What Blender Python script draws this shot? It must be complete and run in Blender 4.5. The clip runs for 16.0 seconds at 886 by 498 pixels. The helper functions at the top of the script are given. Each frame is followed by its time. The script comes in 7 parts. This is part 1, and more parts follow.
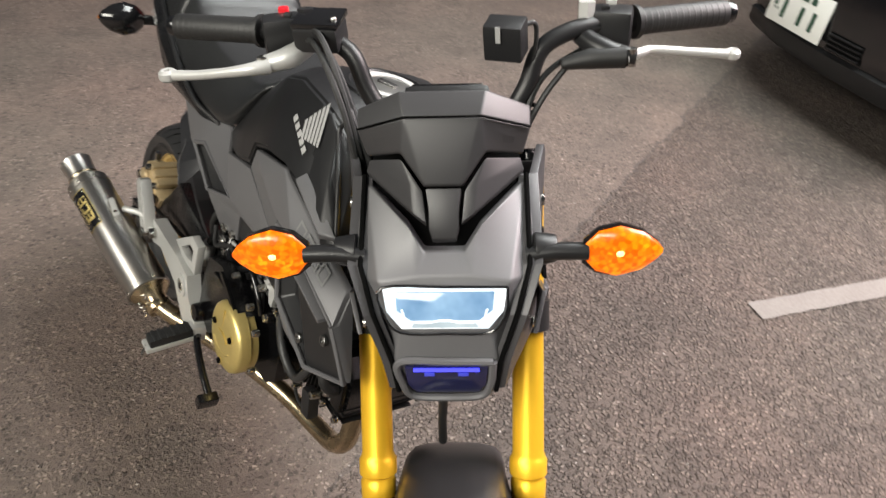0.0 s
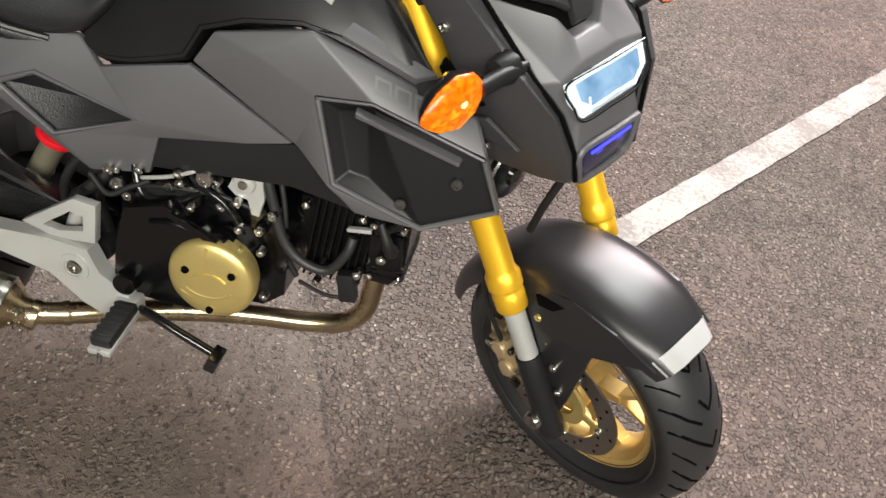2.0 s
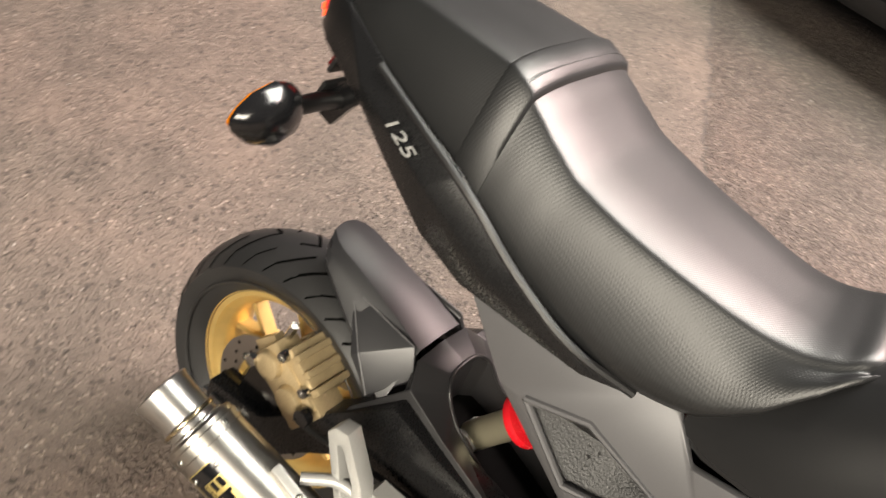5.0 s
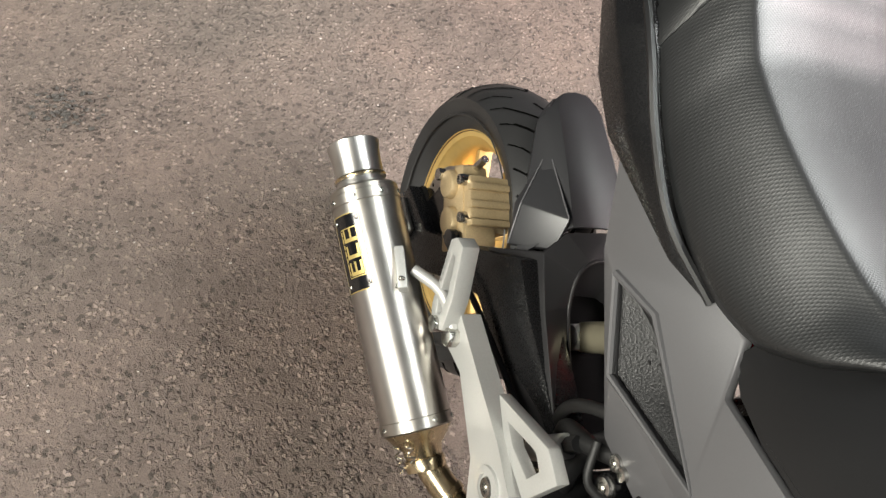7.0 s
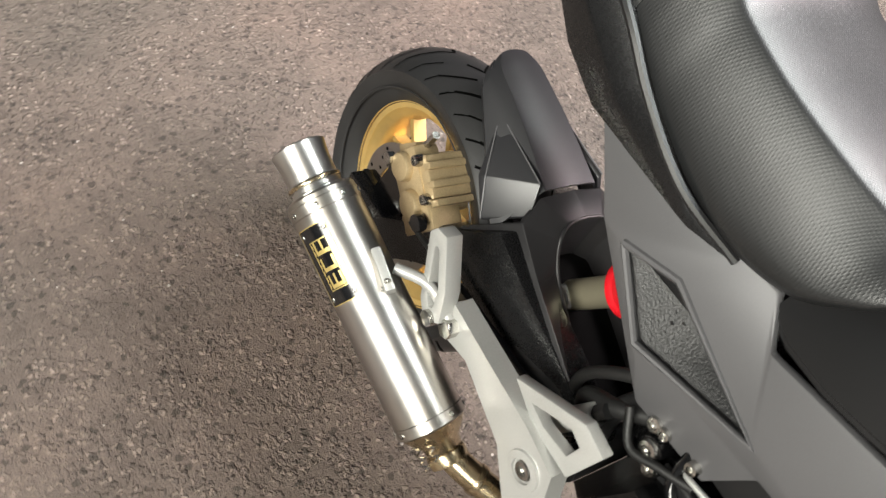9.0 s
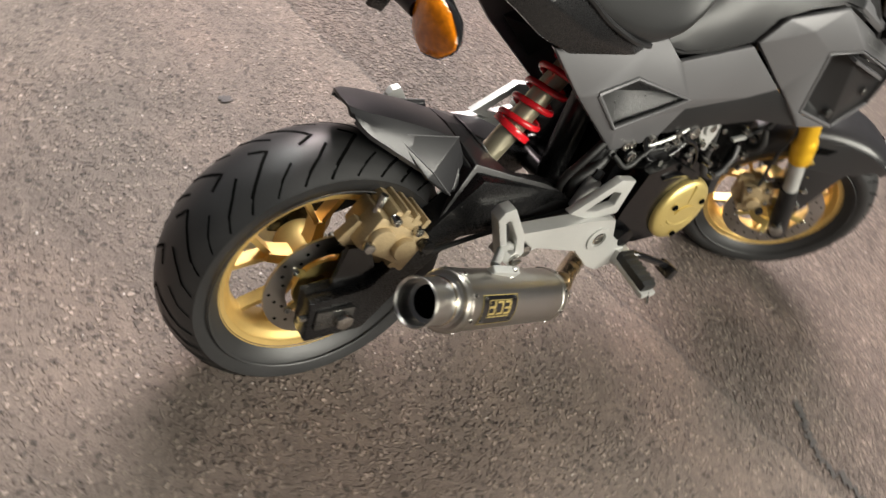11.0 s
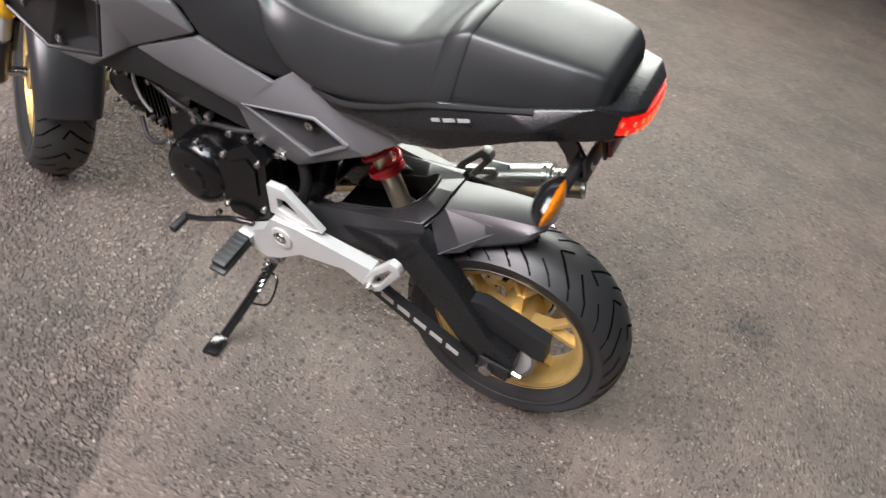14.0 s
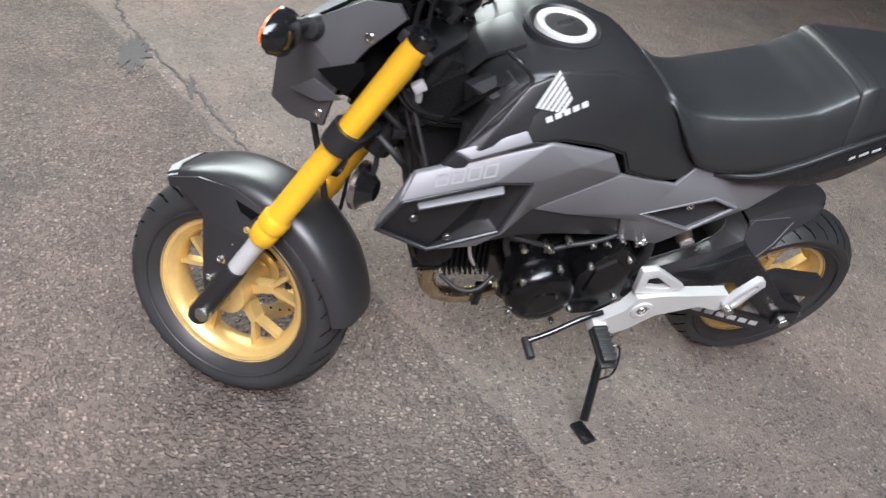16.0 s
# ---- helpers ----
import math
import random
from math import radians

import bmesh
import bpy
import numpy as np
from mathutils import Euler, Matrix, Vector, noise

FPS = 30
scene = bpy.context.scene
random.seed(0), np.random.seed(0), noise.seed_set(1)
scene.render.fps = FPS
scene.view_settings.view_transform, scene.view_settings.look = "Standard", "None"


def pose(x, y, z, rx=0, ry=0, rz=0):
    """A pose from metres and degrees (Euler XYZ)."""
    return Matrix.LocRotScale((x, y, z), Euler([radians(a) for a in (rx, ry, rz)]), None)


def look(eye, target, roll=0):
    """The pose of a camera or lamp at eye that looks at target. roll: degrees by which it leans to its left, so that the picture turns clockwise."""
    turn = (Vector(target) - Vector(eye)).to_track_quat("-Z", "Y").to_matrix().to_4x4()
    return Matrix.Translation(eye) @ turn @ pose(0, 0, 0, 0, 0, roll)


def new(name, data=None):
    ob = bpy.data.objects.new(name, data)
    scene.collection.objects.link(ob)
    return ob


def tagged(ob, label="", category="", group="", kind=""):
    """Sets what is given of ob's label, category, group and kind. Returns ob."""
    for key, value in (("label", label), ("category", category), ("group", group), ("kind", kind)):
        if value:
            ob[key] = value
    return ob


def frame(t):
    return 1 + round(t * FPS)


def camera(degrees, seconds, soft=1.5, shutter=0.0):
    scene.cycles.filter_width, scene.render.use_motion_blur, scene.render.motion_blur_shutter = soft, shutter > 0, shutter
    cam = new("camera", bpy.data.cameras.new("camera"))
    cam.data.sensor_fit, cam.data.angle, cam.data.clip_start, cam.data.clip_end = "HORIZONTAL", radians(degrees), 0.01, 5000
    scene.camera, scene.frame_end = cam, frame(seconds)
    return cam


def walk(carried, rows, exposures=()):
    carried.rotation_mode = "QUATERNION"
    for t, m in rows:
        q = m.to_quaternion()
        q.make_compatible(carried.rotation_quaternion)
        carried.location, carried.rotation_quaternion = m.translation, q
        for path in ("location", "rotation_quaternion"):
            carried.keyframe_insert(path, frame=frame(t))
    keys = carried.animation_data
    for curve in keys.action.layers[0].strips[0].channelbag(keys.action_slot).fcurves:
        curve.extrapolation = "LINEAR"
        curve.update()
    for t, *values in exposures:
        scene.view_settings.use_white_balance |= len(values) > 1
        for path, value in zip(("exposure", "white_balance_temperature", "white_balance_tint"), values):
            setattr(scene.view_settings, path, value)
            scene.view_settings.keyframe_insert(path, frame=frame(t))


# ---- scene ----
cam = camera(60.77, 16.0, 1.4, 0.35)
PATH = [
    (0, (1.6028, -0.3290, 1.2764), (0.9445, 0.1409, 0.6883), 4.27),
    (0.5, (1.4573, -0.4091, 1.2403), (0.9272, 0.1644, 0.6156), 3.99),
    (1, (1.3107, -0.5031, 1.2341), (0.9509, 0.1685, 0.5864), 5.33),
    (1.5, (1.1535, -0.7011, 1.2402), (0.9702, 0.0280, 0.5809), 7.50),
    (2, (1.0206, -0.7232, 1.1962), (0.9470, -0.0232, 0.4859), 8.39),
    (2.5, (0.8401, -0.6739, 1.1986), (0.8428, 0.0274, 0.4857), 9.45),
    (3, (0.6182, -0.6821, 1.2019), (0.7049, 0.0663, 0.5460), 11.24),
    (3.5, (0.4039, -0.7266, 1.1632), (0.5400, 0.0298, 0.5241), 15.47),
    (4, (0.3603, -0.6822, 1.1495), (0.3942, 0.0646, 0.4839), 16.31),
    (4.5, (0.3945, -0.4870, 1.1650), (0.2504, 0.2130, 0.4990), 15.30),
    (5, (0.4304, -0.4277, 1.1588), (0.1001, 0.1886, 0.4736), 16.33),
    (5.2, (0.4810, -0.4382, 1.1306), (0.0936, 0.1311, 0.4365), 17.40),
    (7.3, (0.6512, -0.3317, 1.1030), (0.1027, -0.0576, 0.3097), 18.02),
    (7.5, (0.6493, -0.3310, 1.1017), (0.1053, -0.0535, 0.3067), 18.09),
    (8, (0.6425, -0.3210, 1.0880), (0.1180, -0.0465, 0.3070), 18.50),
    (8.2, (0.6317, -0.3144, 1.0866), (0.1192, -0.0355, 0.3000), 18.79),
    (10.3, (0.0412, -0.6468, 1.1188), (0.1999, -0.0258, 0.3511), 29.75),
    (10.5, (-0.0998, -0.6520, 1.1077), (0.2024, -0.0524, 0.3667), 32.06),
    (11, (-0.4583, -0.5452, 1.1175), (0.0944, -0.1004, 0.4128), 31.96),
    (11.5, (-0.7065, -0.2783, 1.1091), (-0.0313, -0.0288, 0.4149), 26.69),
    (12, (-0.8997, 0.0618, 1.1231), (-0.1777, 0.0510, 0.4312), 24.24),
    (12.5, (-0.8467, 0.3874, 1.1225), (-0.1550, 0.1420, 0.4432), 22.75),
    (13, (-0.7043, 0.7444, 1.1437), (-0.1166, 0.2574, 0.4976), 20.78),
    (13.5, (-0.4712, 0.9979, 1.1437), (-0.0534, 0.3344, 0.5230), 18.93),
    (14, (-0.1266, 1.1717, 1.1534), (0.0889, 0.3982, 0.5574), 17.13),
    (14.5, (0.2195, 1.3263, 1.1640), (0.2566, 0.5048, 0.5949), 16.07),
    (15, (0.5753, 1.3052, 1.1601), (0.5088, 0.4825, 0.5955), 13.01),
    (15.5, (0.9441, 1.3078, 1.1508), (0.7714, 0.4895, 0.6027), 11.24),
    (16, (1.2576, 1.2275, 1.1587), (0.9590, 0.4522, 0.6022), 11.28),
]
walk(cam, [(t, look(eye, target, roll)) for t, eye, target, roll in PATH],
     [(0, 0.0, 6850, 14), (0.7, -0.04, 6850, 14), (1.5, 0.0, 6900, 14), (2.5, 0.05, 6600, 12), (3.2, 0.12, 6700, 14), (4.0, 0.25, 7400, 15), (5.0, 0.45, 7500, 16), (7.5, 0.48, 6700, 12), (8.5, 0.5, 6700, 12), (10.5, 0.31, 7000, 14), (12.0, 0.28, 6500, 10), (13.5, 0.16, 6300, 10), (14.5, 0.08, 6450, 12), (16.0, 0.13, 6000, 10)])

# world and lamps: a car park at night, area lamps added for unseen sources
world = bpy.data.worlds.new("night_sky")
scene.world = world
world.use_nodes = True
wn, wl = world.node_tree.nodes, world.node_tree.links
wn.clear()
w_out = wn.new("ShaderNodeOutputWorld")
w_bg = wn.new("ShaderNodeBackground")
w_bg.inputs["Color"].default_value = (0.55, 0.60, 0.70, 1)
w_bg.inputs["Strength"].default_value = 0.07
wl.new(w_bg.outputs["Background"], w_out.inputs["Surface"])


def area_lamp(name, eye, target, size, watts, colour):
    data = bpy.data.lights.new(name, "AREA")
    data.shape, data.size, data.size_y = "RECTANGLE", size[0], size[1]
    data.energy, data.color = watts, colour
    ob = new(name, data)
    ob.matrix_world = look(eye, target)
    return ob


# three added lamps, placed and tinted to suit highlights and ground tone
area_lamp("unseen_right_lamp", (1.8, -3.3, 2.8), (1.0, -0.4, 0.2), (4.2, 1.2), 325, (0.98, 1.0, 0.92))
area_lamp("unseen_pink_lamp", (2.1, 3.6, 3.4), (1.0, 0.5, 0.0), (3.0, 1.6), 385, (1.0, 0.84, 0.87))
area_lamp("unseen_high_lamp", (1.1, 2.2, 3.6), (1.0, 1.0, 0), (3.2, 2.2), 365, (0.91, 1.0, 1.0))


# ---- materials ----
def nodes_of(name):
    m = bpy.data.materials.new(name)
    m.use_nodes = True
    nt = m.node_tree
    return m, nt, nt.nodes["Principled BSDF"]


def surface(name, colour, rough=0.5, metal=0.0, grain=200.0, bump=0.1, vary=0.12, rough_vary=0.1, wear=6.0, coat=0.0, spec=0.5, dist=0.001):
    """A procedural surface: tone and gloss vary at a broad and a fine scale, with a fine relief."""
    m, nt, b = nodes_of(name)
    n, l = nt.nodes, nt.links
    tc = n.new("ShaderNodeTexCoord")
    broad, fine = n.new("ShaderNodeTexNoise"), n.new("ShaderNodeTexNoise")
    broad.inputs["Scale"].default_value, broad.inputs["Detail"].default_value = wear, 4
    fine.inputs["Scale"].default_value, fine.inputs["Detail"].default_value = grain, 3
    for t in (broad, fine):
        l.new(tc.outputs["Object"], t.inputs["Vector"])
    add = n.new("ShaderNodeMath")
    add.operation = "ADD"
    l.new(broad.outputs["Fac"], add.inputs[0]), l.new(fine.outputs["Fac"], add.inputs[1])
    tone = n.new("ShaderNodeMapRange")
    tone.inputs["From Min"].default_value, tone.inputs["From Max"].default_value = 0.6, 1.4
    tone.inputs["To Min"].default_value, tone.inputs["To Max"].default_value = 1 - vary, 1 + vary
    l.new(add.outputs[0], tone.inputs["Value"])
    mul = n.new("ShaderNodeVectorMath")
    mul.operation = "SCALE"
    mul.inputs[0].default_value = colour
    l.new(tone.outputs["Result"], mul.inputs["Scale"])
    l.new(mul.outputs["Vector"], b.inputs["Base Color"])
    rr = n.new("ShaderNodeMapRange")
    rr.inputs["From Min"].default_value, rr.inputs["From Max"].default_value = 0.6, 1.4
    rr.inputs["To Min"].default_value, rr.inputs["To Max"].default_value = max(rough - rough_vary, 0.02), min(rough + rough_vary, 1)
    l.new(add.outputs[0], rr.inputs["Value"])
    l.new(rr.outputs["Result"], b.inputs["Roughness"])
    b.inputs["Metallic"].default_value = metal
    b.inputs["Coat Weight"].default_value = coat
    b.inputs["Coat Roughness"].default_value = 0.15
    b.inputs["Specular IOR Level"].default_value = spec
    if bump:
        bp = n.new("ShaderNodeBump")
        bp.inputs["Strength"].default_value, bp.inputs["Distance"].default_value = bump, dist
        l.new(fine.outputs["Fac"], bp.inputs["Height"])
        l.new(bp.outputs["Normal"], b.inputs["Normal"])
    return m


def glow(name, colour, strength, base=(0.8, 0.8, 0.8)):
    m, nt, b = nodes_of(name)
    b.inputs["Base Color"].default_value = (*base, 1)
    b.inputs["Emission Color"].default_value = (*colour, 1)
    b.inputs["Emission Strength"].default_value = strength
    b.inputs["Roughness"].default_value = 0.12
    return m


def brushed(name, colour, rough):
    """Turned metal: fine streaks round its length, slightly tinted by heat."""
    m, nt, b = nodes_of(name)
    n, l = nt.nodes, nt.links
    tc, mp, a, c = n.new("ShaderNodeTexCoord"), n.new("ShaderNodeMapping"), n.new("ShaderNodeTexNoise"), n.new("ShaderNodeTexNoise")
    mp.inputs["Scale"].default_value = (160, 14, 60)
    a.inputs["Scale"].default_value, a.inputs["Detail"].default_value = 1.0, 2
    c.inputs["Scale"].default_value, c.inputs["Detail"].default_value = 7.0, 4
    l.new(tc.outputs["Object"], mp.inputs["Vector"])
    l.new(mp.outputs["Vector"], a.inputs["Vector"]), l.new(tc.outputs["Object"], c.inputs["Vector"])
    r = n.new("ShaderNodeMapRange")
    r.inputs["To Min"].default_value, r.inputs["To Max"].default_value = rough - 0.03, rough + 0.04
    l.new(a.outputs["Fac"], r.inputs["Value"]), l.new(r.outputs["Result"], b.inputs["Roughness"])
    k = n.new("ShaderNodeValToRGB")
    k.color_ramp.elements[0].position, k.color_ramp.elements[0].color = 0.3, (colour[0] * 0.82, colour[1] * 0.78, colour[2] * 0.70, 1)
    k.color_ramp.elements[1].position, k.color_ramp.elements[1].color = 0.65, (*colour, 1)
    l.new(c.outputs["Fac"], k.inputs["Fac"]), l.new(k.outputs["Color"], b.inputs["Base Color"])
    b.inputs["Metallic"].default_value = 1.0
    return m


def woven(name, colour, rough):
    """Black vinyl with a fine diagonal weave and a soft sheen."""
    m, nt, b = nodes_of(name)
    n, l = nt.nodes, nt.links
    tc = n.new("ShaderNodeTexCoord")
    ws = []
    for d in ("X", "Y"):
        mp, w = n.new("ShaderNodeMapping"), n.new("ShaderNodeTexWave")
        mp.inputs["Rotation"].default_value = (0, 0, radians(45))
        w.bands_direction = d
        w.inputs["Scale"].default_value, w.inputs["Distortion"].default_value = 150, 0.2
        l.new(tc.outputs["Object"], mp.inputs["Vector"]), l.new(mp.outputs["Vector"], w.inputs["Vector"])
        ws.append(w)
    mul = n.new("ShaderNodeMath")
    mul.operation = "MULTIPLY"
    l.new(ws[0].outputs["Fac"], mul.inputs[0]), l.new(ws[1].outputs["Fac"], mul.inputs[1])
    ns = n.new("ShaderNodeTexNoise")
    ns.inputs["Scale"].default_value, ns.inputs["Detail"].default_value = 9, 4
    l.new(tc.outputs["Object"], ns.inputs["Vector"])
    k = n.new("ShaderNodeMapRange")
    k.inputs["To Min"].default_value, k.inputs["To Max"].default_value = 0.8, 1.2
    l.new(ns.outputs["Fac"], k.inputs["Value"])
    v = n.new("ShaderNodeVectorMath")
    v.operation = "SCALE"
    v.inputs[0].default_value = colour
    l.new(k.outputs["Result"], v.inputs["Scale"]), l.new(v.outputs["Vector"], b.inputs["Base Color"])
    r = n.new("ShaderNodeMapRange")
    r.inputs["To Min"].default_value, r.inputs["To Max"].default_value = rough - 0.06, rough + 0.08
    l.new(ns.outputs["Fac"], r.inputs["Value"]), l.new(r.outputs["Result"], b.inputs["Roughness"])
    b.inputs["Specular IOR Level"].default_value = 0.46
    bp = n.new("ShaderNodeBump")
    bp.inputs["Strength"].default_value, bp.inputs["Distance"].default_value = 0.20, 0.0005
    l.new(mul.outputs[0], bp.inputs["Height"]), l.new(bp.outputs["Normal"], b.inputs["Normal"])
    return m


def soft_glow(name, dark, bright, low, high, scale, base):
    """A lit lens whose brightness drifts softly."""
    m, nt, b = nodes_of(name)
    n, l = nt.nodes, nt.links
    tc, w, r, k = n.new("ShaderNodeTexCoord"), n.new("ShaderNodeTexNoise"), n.new("ShaderNodeValToRGB"), n.new("ShaderNodeMapRange")
    w.inputs["Scale"].default_value, w.inputs["Detail"].default_value = scale, 3
    l.new(tc.outputs["Object"], w.inputs["Vector"])
    r.color_ramp.elements[0].position, r.color_ramp.elements[0].color = 0.35, (*dark, 1)
    r.color_ramp.elements[1].position, r.color_ramp.elements[1].color = 0.65, (*bright, 1)
    l.new(w.outputs["Fac"], r.inputs["Fac"]), l.new(r.outputs["Color"], b.inputs["Emission Color"])
    k.inputs["From Min"].default_value, k.inputs["From Max"].default_value = 0.35, 0.65
    k.inputs["To Min"].default_value, k.inputs["To Max"].default_value = low, high
    l.new(w.outputs["Fac"], k.inputs["Value"]), l.new(k.outputs["Result"], b.inputs["Emission Strength"])
    b.inputs["Base Color"].default_value, b.inputs["Roughness"].default_value = (*base, 1), 0.1
    return m


M_GREY = surface("matt_grey_plastic", (0.116, 0.115, 0.120), 0.48, 0.3, 900, 0.05, 0.08, 0.05)
M_BLACK = surface("matt_black_plastic", (0.0120, 0.0120, 0.0126), 0.38, 0, 900, 0.05, 0.15, 0.05, spec=0.34)
M_GLOSS = surface("gloss_black", (0.006, 0.006, 0.0065), 0.16, 0, 300, 0.02, 0.2, 0.05, coat=0.3)
M_ENGINE = surface("black_engine_paint", (0.0025, 0.0025, 0.0028), 0.19, 0, 500, 0.10, 0.3, 0.07, wear=20, spec=0.4)
M_RUBBER = surface("tyre_rubber", (0.019, 0.019, 0.0195), 0.44, 0, 500, 0.12, 0.3, 0.10, wear=12)
M_HUGGER = surface("satin_charcoal_plastic", (0.023, 0.023, 0.025), 0.33, 0.1, 900, 0.04, 0.12, 0.05)
M_FRAME = surface("satin_black_frame_paint", (0.0075, 0.0075, 0.008), 0.28, 0, 500, 0.06, 0.2, 0.06, spec=0.4)
M_GRIP = surface("grip_rubber", (0.008, 0.008, 0.008), 0.55, 0, 600, 0.15, 0.2, 0.1)
M_GOLDRIM = surface("gold_rim_paint", (0.66, 0.46, 0.17), 0.42, 0.6, 60, 0.0, 0.10, 0.04, wear=14)
M_FORK = surface("gold_anodised", (0.84, 0.48, 0.028), 0.36, 0.55, 40, 0.0, 0.06, 0.03)
M_GOLDCAST = surface("gold_cast_cover", (0.62, 0.48, 0.18), 0.38, 0.7, 500, 0.06, 0.1, 0.05)
M_BRONZE = surface("bronze_caliper", (0.47, 0.36, 0.21), 0.42, 0.5, 500, 0.12, 0.2, 0.06, wear=25)
M_STEEL = brushed("brushed_steel", (0.50, 0.485, 0.465), 0.30)
M_CHROME = surface("bright_chrome", (0.54, 0.525, 0.50), 0.31, 1.0, 40, 0.0, 0.08, 0.03, wear=18)
M_PIPE = surface("heat_tinted_pipe", (0.52, 0.42, 0.27), 0.26, 1.0, 40, 0.0, 0.25, 0.05, wear=9)
M_ALU = surface("silver_painted_aluminium", (0.46, 0.46, 0.445), 0.40, 0.4, 500, 0.06, 0.08, 0.05, wear=15)
M_BOLT = surface("zinc_bolt", (0.50, 0.49, 0.46), 0.25, 1.0, 60, 0.0, 0.15, 0.05)
M_SEAT = woven("seat_vinyl", (0.012, 0.0125, 0.013), 0.39)
M_RED = surface("red_spring_paint", (0.62, 0.012, 0.02), 0.25, 0, 300, 0.03, 0.1, 0.05, coat=0.4)
M_WHITE = surface("white_decal", (0.30, 0.30, 0.295), 0.45, 0, 400, 0.02, 0.06, 0.05)
M_DARKDECAL = surface("grey_outline_decal", (0.15, 0.15, 0.15), 0.45, 0, 400, 0.02, 0.06, 0.05)


def faceted_glow(name, dark, bright, low, high, scale, base):
    """A lit lens: small reflector facets behind it glow unevenly."""
    m, nt, b = nodes_of(name)
    n, l = nt.nodes, nt.links
    tc = n.new("ShaderNodeTexCoord")
    v, w = n.new("ShaderNodeTexVoronoi"), n.new("ShaderNodeTexNoise")
    v.feature = "SMOOTH_F1"
    v.inputs["Smoothness"].default_value = 0.7
    v.inputs["Scale"].default_value, w.inputs["Scale"].default_value = scale, scale * 0.25
    l.new(tc.outputs["Object"], v.inputs["Vector"]), l.new(tc.outputs["Object"], w.inputs["Vector"])
    sc = n.new("ShaderNodeSeparateColor")
    l.new(v.outputs["Color"], sc.inputs["Color"])
    mul = n.new("ShaderNodeMath")
    mul.operation = "MULTIPLY"
    l.new(sc.outputs[0], mul.inputs[0]), l.new(w.outputs["Fac"], mul.inputs[1])
    r = n.new("ShaderNodeValToRGB")
    r.color_ramp.elements[0].position, r.color_ramp.elements[0].color = 0.05, (*dark, 1)
    r.color_ramp.elements[1].position, r.color_ramp.elements[1].color = 0.60, (*bright, 1)
    l.new(mul.outputs[0], r.inputs["Fac"])
    l.new(r.outputs["Color"], b.inputs["Emission Color"])
    mr = n.new("ShaderNodeMapRange")
    mr.inputs["From Max"].default_value = 0.6
    mr.inputs["To Min"].default_value, mr.inputs["To Max"].default_value = low, high
    l.new(mul.outputs[0], mr.inputs["Value"])
    l.new(mr.outputs["Result"], b.inputs["Emission Strength"])
    b.inputs["Base Color"].default_value = (*base, 1)
    b.inputs["Roughness"].default_value = 0.28
    b.inputs["Coat Weight"].default_value = 0.12
    bp = n.new("ShaderNodeBump")
    bp.inputs["Strength"].default_value, bp.inputs["Distance"].default_value = 0.15, 0.002
    l.new(v.outputs["Distance"], bp.inputs["Height"])
    l.new(bp.outputs["Normal"], b.inputs["Normal"])
    return m


M_AMBER = faceted_glow("lit_amber_lens", (1.0, 0.11, 0.0), (1.0, 0.34, 0.008), 0.85, 1.45, 190, (0.35, 0.06, 0.0))
M_AMBER_OFF = surface("amber_lens", (0.60, 0.165, 0.004), 0.16, 0, 150, 0.8, 0.45, 0.05, coat=0.3)
M_HEAD = soft_glow("lit_headlight_lens", (0.74, 0.92, 1.0), (0.97, 1.0, 1.0), 0.80, 1.15, 22, (0.25, 0.27, 0.3))
M_HEADBLUE = soft_glow("blue_headlight_reflector", (0.14, 0.33, 0.58), (0.36, 0.60, 0.80), 0.85, 1.1, 20, (0.04, 0.06, 0.09))
M_FENDER = surface("matt_dark_plastic", (0.018, 0.0175, 0.0185), 0.34, 0.1, 900, 0.04, 0.1, 0.05)
M_FOGBLUE = glow("blue_position_lamp", (0.02, 0.03, 1.0), 1.3, (0.1, 0.1, 0.8))
M_TAIL = faceted_glow("lit_tail_lens", (0.85, 0.003, 0.003), (1.0, 0.03, 0.010), 0.65, 1.2, 150, (0.22, 0.004, 0.004))
# near-black colour that stands in for shade in gaps, holes and grooves
M_SHADE_BLACK = surface("shade_black", (0.002, 0.002, 0.002), 0.9, 0, 200, 0, 0.1, 0.05, spec=0.05)
M_LED = glow("red_led", (1.0, 0.12, 0.03), 1.35, (0.6, 0.05, 0.03))
M_DEEPRED = surface("deep_red_lens", (0.10, 0.004, 0.006), 0.15, 0, 200, 0.1, 0.2, 0.05, coat=0.3)
M_AMBERLAMP = glow("warm_plate_lamp", (1.0, 0.42, 0.10), 0.35, (0.5, 0.25, 0.08))
M_CHAMPAGNE = surface("champagne_metal", (0.55, 0.50, 0.36), 0.30, 0.8, 40, 0.0, 0.1, 0.04)
M_CHAIN = surface("greasy_chain", (0.20, 0.19, 0.17), 0.35, 0.9, 600, 0.2, 0.3, 0.1, wear=40)
M_CARPAINT = surface("black_car_paint", (0.006, 0.006, 0.007), 0.14, 0, 200, 0.005, 0.2, 0.03, coat=0.6)
M_CARGLASS = surface("tinted_car_glass", (0.008, 0.009, 0.010), 0.06, 0, 200, 0.0, 0.1, 0.02, coat=0.5)
M_PLATE = surface("number_plate_white", (0.72, 0.72, 0.68), 0.4, 0, 300, 0.03, 0.05, 0.05)
M_PLATEINK = surface("number_plate_green", (0.02, 0.06, 0.035), 0.5, 0, 300, 0.03, 0.05, 0.05)
M_FOGDIM = glow("dim_blue_diode", (0.02, 0.04, 0.9), 0.35, (0.05, 0.06, 0.3))
